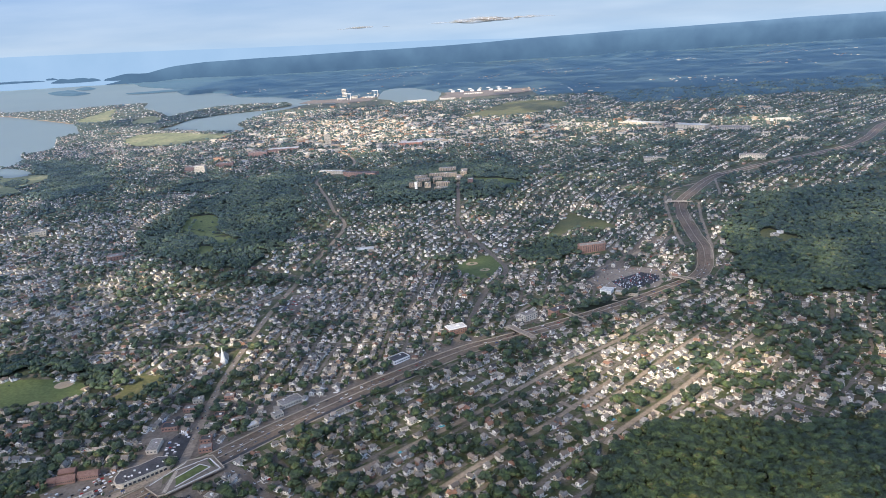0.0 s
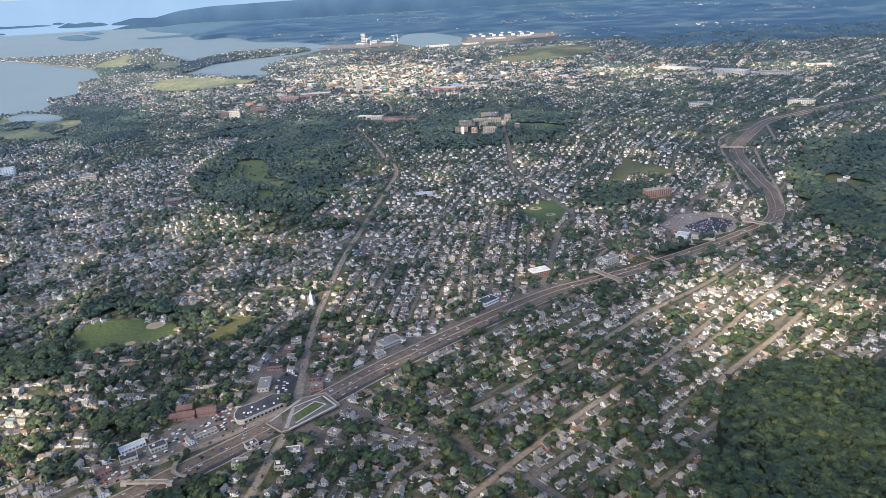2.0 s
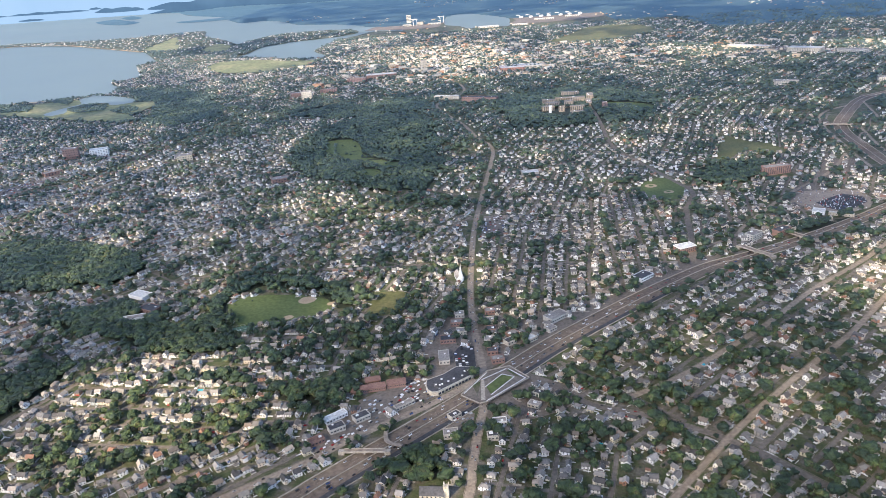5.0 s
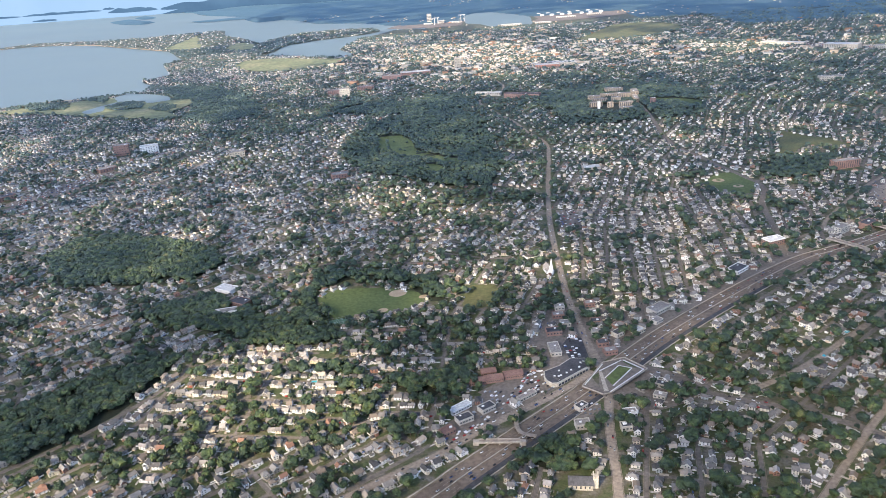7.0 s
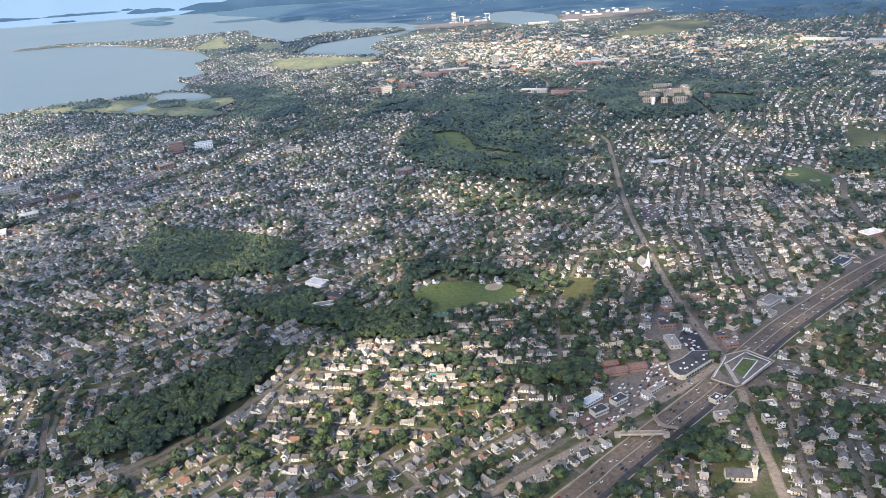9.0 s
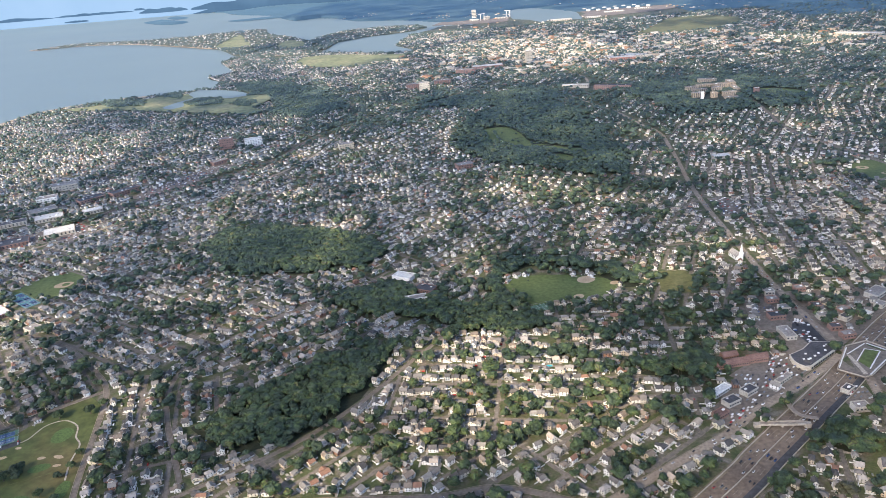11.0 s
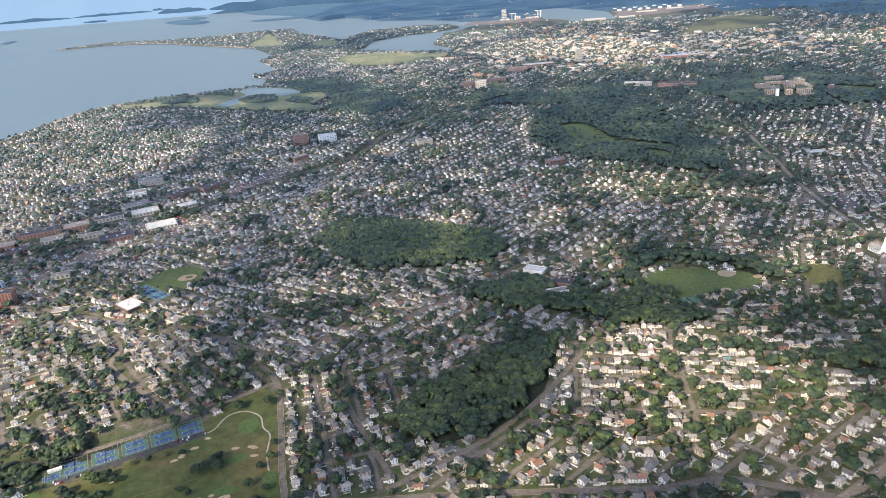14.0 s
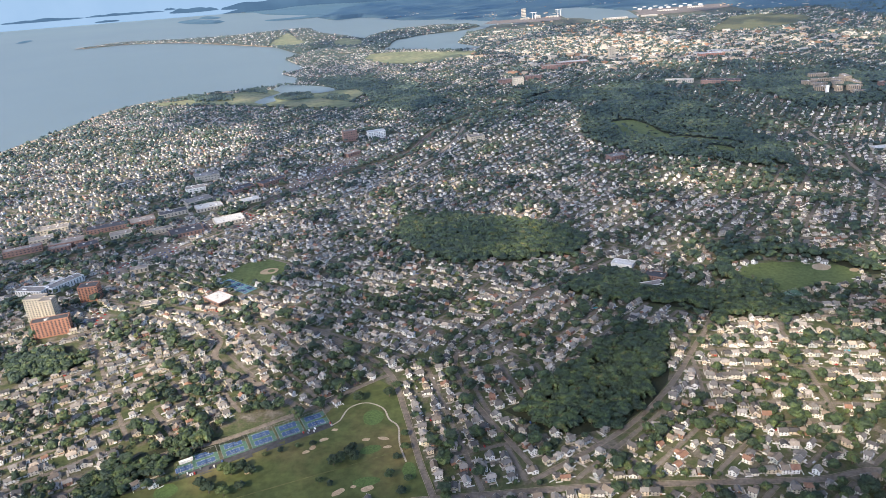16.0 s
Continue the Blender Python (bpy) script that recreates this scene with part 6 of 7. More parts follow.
for x, y, w, d, h, a, wl_, rf, lab in (
        (-655, 889, 18, 12, 13, 20, "brick", "grey_roof", "red brick apartment tower in the middle of the suburb"),
        (-622, 896, 22, 12, 9, 20, "white", "white_roof", "white flat-roofed apartment slab"),
        (-790, 742, 26, 16, 6, 25, "stone", "grey_roof", "pale office block beside the railway"),
        (-752, 640, 25, 17, 3, 30, "stone", "white_roof", "warehouse with a bright white roof"),
        (-718, 597, 26, 19, 3, 30, "stone", "white_roof", "store with a bright white roof"),
        (-748, 572, 28, 18, 3.2, 30, "brick", "dark_roof", "brick store with a dark roof"),
        (-830, 594, 36, 13, 4, 24, "brick", "dark_roof", "long brick mill building with a dark roof"),
        (-850, 560, 28, 14, 4, 24, "brick", "grey_roof", "red brick mill building beside the railway"),
        (-884, 600, 24, 14, 4, 24, "tan", "grey_roof", "tan factory block with a grey roof"),
        (-709, 711, 30, 12, 4.5, 52, "brick", "dark_roof", "long dark-roofed brick building beside the tracks"),
        (-735, 690, 26, 12, 4.5, 50, "brick", "dark_roof", "brick commercial building beside the tracks"),
        (-770, 660, 26, 14, 4, 40, "stone", "grey_roof", "grey-roofed commercial building beside tracks"),
        (-640, 812, 20, 10, 4, 50, "brick", "grey_roof", "low brick station building"),
        (-802, 605, 22, 16, 4.5, 30, "brick", "grey_roof", "large brick store with a grey flat roof"),
        (-880, 571, 20, 12, 4, 30, "tan", "grey_roof", "grey-roofed works beside the railway"),
        (-881, 545, 30, 9, 5, 28, "brick", "grey_roof", "brick courtyard flats beside the railway"),
        (-787, 699, 20, 13, 5, 25, "white", "grey_roof", "white office block beside the railway"),
        (-753, 489, 13, 8, 3, 24, "tan", "grey_roof", "tan shop with a flat roof"),
        (-782, 627, 26, 12, 3.5, 30, "stone", "dark_roof", "pale store with a dark roof"),
        (-809, 575, 18, 12, 3, 30, "stone", "grey_roof", "low grey-roofed workshop beside the tracks"),
        (-827, 552, 16, 12, 3, 30, "brick", "dark_roof", "low brick workshop with a dark roof"),
        (-850, 548, 18, 9, 3.2, 28, "brick", "grey_roof", "brick garage beside the railway"),
        (-715, 653, 18, 12, 3, 34, "stone", "white_roof", "pale store with a white roof"),
        (-774, 579, 20, 8, 3.4, 30, "tan", "grey_roof", "long tan store beside the tracks"),
        (-348, 729, 18, 12, 4.5, 20, "brick", "grey_roof", "red brick school among houses"),
        (-494, 850, 18, 14, 6, 20, "tan", "grey_roof", "cream apartment house among trees"),
        (-422, 1257, 18, 14, 14, 5, "stone", "grey_roof", "pale apartment tower behind the woods"),
        (-443, 1284, 26, 14, 8, 5, "brick", "grey_roof", "brick apartment block behind the woods"),
        (-392, 1306, 30, 12, 8, 5, "brick", "grey_roof", "long brick apartment block"),
        (-351, 1393, 36, 14, 9, 0, "brick", "grey_roof", "red brick school with a flat roof"),
        (-225, 1467, 12, 12, 22, 10, "tan", "grey_roof", "tall narrow office tower in the town centre"),
        (-308, 1430, 60, 22, 7, 5, "brick", "white_roof", "wide red brick mall with a white roof"),
        (-53, 1399, 46, 20, 7, -8, "orange_brick", "white_roof", "orange brick town building"),
        (-20, 1430, 60, 26, 5, -8, "stone", "white_roof", "wide pale store in the town centre"),
        (-175, 1150, 42, 10, 5, -18, "stone", "white_roof", "long pale school wing"),
        (-124, 1111, 56, 12, 6.5, -22, "brick", "dark_roof", "long brick school building with a dark roof"),
        (430, 1500, 84, 18, 5.5, -42, "tan", "white_roof", "very long pale industrial shed"),
        (500, 1405, 60, 26, 8, -42, "tan", "white_roof", "tan industrial shed with a white roof"),
        (560, 1350, 50, 24, 7, -30, "stone", "grey_roof", "pale flat-roofed industrial shed"),
        (334, 1097, 34, 12, 6, -10, "stone", "grey_roof", "pale office building beside trees"),
        (467, 1056, 36, 14, 8, -20, "stone", "grey_roof", "grey office block beside the expressway"),
        (602, 1197, 34, 12, 5, -12, "stone", "grey_roof", "pale flat-roofed office block"),
        (583, 1274, 32, 12, 5, -12, "stone", "grey_roof", "pale office slab with a grey roof"),
        (686, 1423, 26, 14, 6, -12, "stone", "white_roof", "pale office block on a rise")):
    block("building", x, y, w, d, h, a, wl_, rf, lab, "building", 2 if h < 7 else 4, max(4, int(w / 3)), (0,), ww=1.3, wh=0.8)

# the hospital on its hill
for x, y, w, d, h, a in ((-35, 979, 17, 7, 7, -4), (-18, 966, 8, 7, 7.5, -4), (3, 968, 18, 7, 7, -4), (-25, 1007, 20, 7, 8, -4), (26, 1014, 7, 30, 7, -6), (0, 950, 18, 8, 2.6, -4), (-5, 1051, 22, 8, 8, -4), (-4, 1000, 12, 10, 10, -4), (14, 1038, 20, 9, 10, -4), (36, 1064, 9, 24, 9, -6), (12, 1096, 26, 9, 9, -4), (-28, 1032, 18, 8, 9, -4)):
    block("hospital_wing", x, y, w, d, h * 0.85, a, "buff", "grey_roof", "buff brick hospital wing with rows of windows", "hospital", 5, max(4, int(w / 2.4)), (0,), ww=1.0, wh=0.8, group="hospital wings")
block("stair_tower", -34, 962, 3.5, 3.5, 9, -4, "white", "white_roof", "narrow white stair tower of the hospital", "tower", plant=False)
block("apartment_block", 41, 976, 7, 6, 9, -4, "brick", "white_roof", "red brick tower beside the hospital road", "apartment block", 5, 4, (0,), ww=1.0, wh=0.8)

# along the expressway and the main street
block("apartment_block", 142, 662, 26, 8, 7.5, 10, "brick", "grey_roof", "red brick apartment block with a flat roof", "apartment block", 6, 12, (0, 3), ww=1.0, wh=0.7)
block("hotel", 4, 482, 14, 8, 4.6, 22, "brick", "white_roof", "red brick building with a white cornice", "hotel", 3, 8, (0, 3), trim="white", ww=0.8, wh=0.6)
block("store", -36, 440, 13, 8, 2.6, 40, "white", "dark_roof", "white store with a blue-grey roof beside the expressway", "store", 1, 7, (0,), ww=1.2, wh=0.8)
block("store", -84, 726, 18, 11, 2.4, 5, "stone", "white_roof", "store with a bright white flat roof", "store")
block("station", 130, 549, 9, 9, 2.6, -30, "white", "white_roof", "pale station hall with a flat roof", "station", 1, 4, (0,))
block("station", 144, 541, 18, 4, 2.2, -28, "tan", "white_roof", "long pale station platform building", "station", 1, 8, (0,))
block("apartment_block", 59, 498, 12, 7, 5, 35, "stone", "grey_roof", "grey and white flats beside the expressway", "apartment block", 3, 6, (0, 3), ww=0.8, wh=0.6)
block("apartment_block", 82, 505, 14, 7, 4.5, 35, "brick", "dark_roof", "brick flats with a dark roof", "apartment block", 3, 6, (0,), ww=0.8, wh=0.6)
block("school", -390, 465, 15, 9, 2.6, -28, "white", "white_roof", "school hall with a bright white roof", "school")
block("school", -373, 441, 14, 9, 3.0, -28, "brick", "dark_roof", "brick school with a dark blue roof", "school", 2, 8, (0,), ww=0.8, wh=0.6)
block("school", -379, 427, 15, 6, 2.4, 14, "white", "grey_roof", "low pale school wing", "school", 1, 8, (0,))

# the shop on the corner, with a rounded end and a white cornice
def corner_shop():
    cx, cy = -164.0, 327.0
    b = thing("corner_store", cx, cy, 0, "long store with a curved pale front and a dark roof", "store")
    corners = [(-176.6, 327), (-177, 322), (-176, 318), (-173.6, 315.4), (-170.6, 315.6), (-152, 330.6), (-150.6, 338), (-161, 339), (-168, 332)]
    def prism(grow, z0, z1):
        bm = bmesh.new()
        ring = []
        for i, (x, y) in enumerate(corners):
            n = (Vector(corners[i - 1]) - Vector((x, y))).normalized() + (Vector(corners[(i + 1) % len(corners)]) - Vector((x, y))).normalized()
            out = Vector((x - cx, y - cy)).normalized() if n.length < 0.05 else -n.normalized()
            out = out if out.dot(Vector((x - cx, y - cy))) > 0 else -out
            ring.append((x - cx + out.x * grow, y - cy + out.y * grow))
        lo = [bm.verts.new((x, y, z0)) for x, y in ring]
        hi = [bm.verts.new((x, y, z1)) for x, y in ring]
        bm.faces.new(lo), bm.faces.new(hi)
        for i in range(len(lo)):
            j = (i + 1) % len(lo)
            bm.faces.new((lo[i], lo[j], hi[j], hi[i]))
        bmesh.ops.recalc_face_normals(bm, faces=bm.faces[:])
        return bm
    part("wall", prism(0, -1.2, 2.6), M["tan"], b)
    part("cornice", prism(0.25, 2.6, 3.0), M["stone"], b, "pale stone cornice")
    part("roof", prism(-0.4, 2.9, 3.06), M["dark_roof"], b)
    for k in range(10):
        o = part("window", window_mesh(1.5, 1.2), None, b)
        o.matrix_basis = pose(-169.6 - cx + k * 1.75 + 0.03, 316.4 - cy + k * 1.41 - 0.05, 1.2, 0, 0, 38.9)
    r = random.Random(4)
    for k in range(9):
        u, k = r.uniform(-9, 11), r.uniform(-3, 3)
        v = 0.62 * u + k
        part("roof_unit", box(u - 0.5, u + 0.5, v - 0.4, v + 0.4, 3.05, 3.6, bevel=0.05), M["white"], b)


corner_shop()
for x, y, w, d, h, a, wl_, rf, lab in (
        (-168, 352, 6, 12, 2.4, 4, "stone", "grey_roof", "row of low shops with a grey flat roof"), (-166, 372, 9, 6, 2.6, 4, "brick", "dark_roof", "brick shops with dark roofs"),
        (-141, 369, 7, 5, 2.6, 4, "stone", "grey_roof", "grey-roofed shop on the main street"), (-140.5, 356, 6, 5, 2.6, 4, "brick", "dark_roof", "dark-roofed shop on the main street"),
        (-138, 347, 7, 5, 2.8, 10, "brick", "grey_roof", "old brick corner block"), (-161, 392, 7, 5, 2.6, 2, "brick", "grey_roof", "brick building on the main street"),
        (-141, 392, 6, 5, 2.6, 2, "tan", "grey_roof", "tan building on the main street"), (-163.6, 281, 7, 5, 2.8, 6, "stone", "grey_roof", "white office house with a flat roof"),
        (-140, 289, 6.5, 4, 2.8, 5, "white", "grey_roof", "white house with columns"), (-144, 278, 5, 4, 2.8, 5, "stone", "dark_roof", "blue-grey house on the main street"), (-122, 303, 6, 4, 2.0, -30, "stone", "grey_roof", "low pale flat-roofed shop"),
        (-118, 312, 7, 4, 2.2, -34, "stone", "dark_roof", "pale shop with a dark roof"), (-219, 288.5, 8, 5, 2.6, 30, "stone", "dark_roof", "white shop with a blue-grey roof"), (-221, 298, 12, 4, 2.2, 38, "white", "white_roof", "row of low white shops"),
        (-162, 296, 6, 4, 2.4, 40, "stone", "dark_roof", "pale shop with a dark roof beside the parking lot"),
        (-227, 279, 7, 4.5, 2.2, 36, "brick", "red_roof", "low brick shop with a reddish flat roof"), (-187.5, 307, 11, 3, 2.0, 38, "stone", "grey_roof", "low white shop beside the parking lot"),
        (-208, 297, 8, 5, 2.6, 36, "stone", "dark_roof", "shop with a dark roof"), (-60, 440, 12, 7, 2.8, 40, "stone", "grey_roof", "grey-roofed garage beside the expressway"),
        (-100, 392, 14, 8, 2.6, 38, "stone", "grey_roof", "pale workshop beside the expressway"),
        (-140, 381, 6, 5, 2.6, 3, "brick", "dark_roof", "dark-roofed brick shop on the main street"), (-158, 381, 6, 5, 2.4, 3, "tan", "grey_roof", "tan shop with a grey roof"),
        (-159, 402, 6, 5, 2.8, 3, "stone", "grey_roof", "pale shop with a grey roof"), (-140, 404, 6, 5, 2.6, 3, "brick", "grey_roof", "brick shop with a grey roof"),
        (-130, 366, 6, 5, 2.4, 35, "stone", "dark_roof", "pale shop with a dark roof"), (-128, 374, 7, 5, 2.6, 35, "brick", "grey_roof", "brick workshop with a grey roof"),
        (-118, 368, 7, 5, 2.2, 38, "tan", "white_roof", "low tan garage beside the expressway"), (-105, 378, 6, 5, 2.2, 38, "stone", "grey_roof", "low pale garage beside the expressway")):
    block("shop", x, y, w, d, h, a, wl_, rf, lab, "shop", 1 if h < 3.5 else 2, max(3, int(w / 1.6)), (0,), ww=0.9, wh=0.7)
# brick plaza: a row of red roofs
for k, (x, y, w, e, t) in enumerate(((-212, 322, 9, 2.2, 3.4), (-203, 324, 9, 2.4, 3.9), (-193, 327, 10, 2.6, 4.2), (-206, 331, 8, 2.2, 3.4))):
    gabled("plaza_building", x, y, 5, w, e, t, 100, "brick", "red_roof", "red brick plaza building with a red-brown roof", "building", 1, 5)


# churches
def church(x, y, turn, wall, roof, tall, label):
    b = thing("church", x, y, turn, label, "church")
    bw, br = bmesh.new(), bmesh.new()
    gable_wall(bw, 5, 10, 2.6, 5.2)
    slab_roof(br, 5, 10, 2.6, 5.3)
    part("nave", bw, M[wall], b)
    part("roof", br, M[roof], b)
    tw = part("tower", box(-1.1, 1.1, -7.2, -5.0, -1, 6.0, bevel=0.05), M[wall], b)
    if tall:
        sp = bmesh.new()
        bmesh.ops.create_cone(sp, cap_ends=True, segments=8, radius1=1.15, radius2=0.05, depth=7, matrix=Matrix.Translation((0, -6.1, 9.5)))
        part("spire", sp, M[wall], tw, "slender white spire")
    else:
        for u, v in ((-0.95, -7.05), (0.95, -7.05), (-0.95, -5.15), (0.95, -5.15)):
            part("pinnacle", box(u - 0.22, u + 0.22, v - 0.22, v + 0.22, 6.0, 7.1, bevel=0.04), M["stone"], tw, "pale stone pinnacle")
    for s in (-1, 1):
        for k in range(5):
            o = part("window", window_mesh(0.55, 1.3), None, b)
            o.matrix_basis = pose(s * 2.52, -3.6 + k * 1.8, 1.5, 0, 0, 90)


church(-159, 460, 12, "white", "grey_roof", True, "white wooden church with a slender spire")
church(-171, 239.5, 84, "tan", "dark_roof", False, "tan stone church with a square tower and dark roof")

# ---------------------------------------------------------------- deck and bridges over the expressway
DECK_Z = float(gz(-138, 320)) + 1.6
DX, DY = -138.0, 325.0


def prism_of(pts, z0, z1):
    """An upright block over an outline, given in plan, about the deck's middle."""
    bm = bmesh.new()
    lo = [bm.verts.new((x - DX, y - DY, z0)) for x, y in pts]
    hi = [bm.verts.new((x - DX, y - DY, z1)) for x, y in pts]
    bm.faces.new(lo), bm.faces.new(hi)
    for i in range(len(lo)):
        j = (i + 1) % len(lo)
        bm.faces.new((lo[i], lo[j], hi[j], hi[i]))
    bmesh.ops.recalc_face_normals(bm, faces=bm.faces[:])
    return bm


def kerb(a, b, w, z1):
    """A straight strip from a to b in plan."""
    n = Vector((a[1] - b[1], b[0] - a[0])).normalized() * w / 2
    return prism_of([(a[0] + n.x, a[1] + n.y), (b[0] + n.x, b[1] + n.y), (b[0] - n.x, b[1] - n.y), (a[0] - n.x, a[1] - n.y)], 0.0, z1)


deck = thing("overpass_deck", DX, DY, 0, "landscaped deck over the expressway with lawn and white paths", "deck", z=DECK_Z)
part("slab", prism_of([(-159, 313.5), (-149, 305), (-145, 306.5), (-122, 327), (-132, 340), (-144, 336)], -0.5, 0.0), M["asphalt"], deck)
part("lawn", prism_of([(-145.3, 320), (-136.4, 331), (-131, 328.6), (-143.2, 313.6)], 0.0, 0.12), M["grass"], deck, "small green lawn")
part("planting", prism_of([(-152.5, 322), (-150, 312), (-148.2, 325.5)], 0.0, 0.1), M["ground"], deck, "dry planted bed")
part("planting", prism_of([(-133.6, 335.0), (-129.4, 329.2), (-126.8, 327.6), (-132.8, 336.2)], 0.0, 0.1), M["ground"], deck, "dry planted bed")
part("path", prism_of([(-148.4, 308.6), (-147.9, 326.6), (-146.2, 326.6), (-146.2, 308.4)], 0.0, 0.06), M["concrete"], deck, "wide white paved path")
for a, b, w in (((-146.0, 320.2), (-136.6, 331.8), 0.5), ((-143.2, 312.7), (-130.2, 328.6), 0.6), ((-136.6, 331.8), (-130.2, 328.8), 0.5),
                ((-145.6, 307.6), (-124.4, 327), 0.7), ((-124.4, 327), (-133, 337), 0.7), ((-157.0, 315.0), (-144.6, 334.0), 0.6), ((-147.6, 327.2), (-134, 337), 0.6)):
    part("path", kerb(a, b, w, 0.07), M["trim"], deck, "white paved path")
for a, b in (((-158.6, 313.4), (-149.4, 305.6)), ((-149, 305.4), (-145.2, 306.8)), ((-145, 306.8), (-122.4, 327)), ((-122.4, 327.2), (-132, 339.6)), ((-132, 339.6), (-143.8, 335.6)), ((-144.2, 335.6), (-158.6, 313.8))):
    part("parapet", kerb(a, b, 0.35, 0.5), M["concrete"], deck)


def bridge(x, y, turn, length, width, rise, label):
    b = thing("bridge", x, y, turn, label, "bridge")
    part("deck", box(-length / 2, length / 2, -width / 2, width / 2, rise - 0.5, rise, bevel=0.04), M["asphalt_old"], b)
    for s in (-1, 1):
        part("parapet", box(-length / 2, length / 2, s * width / 2 - 0.15, s * width / 2 + 0.15, rise - 0.6, rise + 0.4, bevel=0.03), M["concrete"], b, "pale concrete parapet")
        part("abutment", box(s * (length / 2 + 1.2) - 1.4, s * (length / 2 + 1.2) + 1.4, -width / 2, width / 2, -1.5, rise, bevel=0.05), M["concrete"], b)
    part("pier", box(-0.4, 0.4, -width / 2 + 0.3, width / 2 - 0.3, -1.5, rise - 0.5, bevel=0.05), M["concrete"], b)


bridge(-203, 269.5, -3, 19, 2.3, 2.0, "concrete road bridge over the expressway")
bridge(50, 470, -56, 24, 4, 2.2, "narrow concrete bridge over the expressway")
bridge(92, 494, -58, 24, 4, 2.2, "concrete footbridge over the expressway")
bridge(201, 566, -45, 24, 5, 2.2, "concrete bridge over the expressway bend")
bridge(283, 833, -14, 26, 4.5, 2.4, "concrete bridge at the interchange")
RAMP = smooth([(-193.3, 291), (-194.4, 282), (-192.6, 275.5), (-186, 272.5)], 2)
v0, q0 = strip_arrays(RAMP, -1.0, 1.0, 2.0)
v1, q1 = strip_arrays(RAMP, -1.0, 1.0, 1.5)
n_ = len(RAMP)
i_ = np.arange(n_ - 1)
rb = thing("ramp", -190, 281, 0, "curved concrete ramp beside the expressway", "ramp", z=0)
ro = part("deck", np_mesh("deck", np.concatenate([v0, v1]), [q0, q1[:, ::-1] + 2 * n_, np.stack([i_, i_ + 1, i_ + 1 + 2 * n_, i_ + 2 * n_], 1),
                                                           np.stack([i_ + 1 + n_, i_ + n_, i_ + 3 * n_, i_ + 1 + 3 * n_], 1)], M["asphalt_old"]), None, rb)
ro.matrix_parent_inverse = rb.matrix_basis.inverted()
pv = bmesh.new()
for k in range(2, n_ - 2, 4):
    add_box(pv, RAMP[k][0] - 0.4, RAMP[k][0] + 0.4, RAMP[k][1] - 0.4, RAMP[k][1] + 0.4, -6, float(gz(*RAMP[k])) + 1.5)
po = part("piers", pv, M["concrete"], rb)
po.matrix_parent_inverse = rb.matrix_basis.inverted()

# ---------------------------------------------------------------- sports grounds
def court_pair(x, y, turn, name, label, pad, play, w=11.6, d=11.2, courts=2):
    b = thing(name, x, y, turn, label, "tennis court", "courts", z=float(gz(x, y)) + 0.12)
    part("pad", box(-w / 2, w / 2, -d / 2, d / 2, -0.6, 0.0), M[pad], b)
    for k in range(courts):
        cx_ = 0.0
        cy_ = (k - (courts - 1) / 2) * d / courts
        c = part("court", box(cx_ - 4.1, cx_ + 4.1, cy_ - 1.9, cy_ + 1.9, 0.0, 0.03), M[play], b)
        for a in ((-4.1, 4.1, -1.9, -1.86), (-4.1, 4.1, 1.86, 1.9), (-4.1, -4.06, -1.86, 1.86), (4.06, 4.1, -1.86, 1.86), (-2.04, -2.0, -1.4, 1.4), (2.0, 2.04, -1.4, 1.4), (-2.0, 2.0, -0.02, 0.02)):
            part("line", box(cx_ + a[0], cx_ + a[1], cy_ + a[2], cy_ + a[3], 0.03, 0.045), M["white"], c, "white court line")
        part("net", box(cx_ - 0.04, cx_ + 0.04, cy_ - 2.1, cy_ + 2.1, 0.03, 0.36), M["rubber"], c)
    fb = bmesh.new()
    for sx in (-1, 1):
        for k in range(6):
            add_box(fb, sx * w / 2 - 0.04, sx * w / 2 + 0.04, -d / 2 + k * d / 5 - 0.04, -d / 2 + k * d / 5 + 0.04, 0, 1.1)
        add_box(fb, sx * w / 2 - 0.03, sx * w / 2 + 0.03, -d / 2, d / 2, 1.04, 1.1)
    for sy in (-1, 1):
        add_box(fb, -w / 2, w / 2, sy * d / 2 - 0.03, sy * d / 2 + 0.03, 1.04, 1.1)
        for k in range(6):
            add_box(fb, -w / 2 + k * w / 5 - 0.04, -w / 2 + k * w / 5 + 0.04, sy * d / 2 - 0.04, sy * d / 2 + 0.04, 0, 1.1)
    part("fence", fb, M["steel"], b)


for x, y in ((-617, 257), (-605.5, 263.6), (-594, 270), (-582.5, 275.8), (-571.5, 282)):
    court_pair(x, y, 29, "tennis_courts", "two blue tennis courts on a green surface, fenced", "green_court", "blue")
court_pair(-624, 250.5, 29, "practice_court", "small blue practice court with a white wall", "green_court", "blue", 6, 7, 1)
block("practice_wall", -625, 254.8, 6, 0.8, 1.6, 29, "white", "white", "white practice wall beside the courts", "wall", plant=False, parapet=0.05)
for x, y in ((-672.5, 456), (-663.5, 449.2), (-654.5, 442.4)):
    court_pair(x, y, -37, "tennis_courts", "pale teal hard courts beside the ball field", "teal_court", "blue", 11, 10.5)
court_pair(-298, 405, 20, "hard_court", "grey-green hard court beside the playing field", "green_court", "green_court", 13, 9)


def oval(x, y, rx, ry, turn, n=14, wob=0.12, seed=0):
    r = random.Random(seed + int(x))
    out = []
    for k in range(n):
        a = 2 * math.pi * k / n
        s = 1 + r.uniform(-wob, wob)
        u, v = math.cos(a) * rx * s, math.sin(a) * ry * s
        c, sn = math.cos(radians(turn)), math.sin(radians(turn))
        out.append((x + u * c - v * sn, y + u * sn + v * c))
    return out


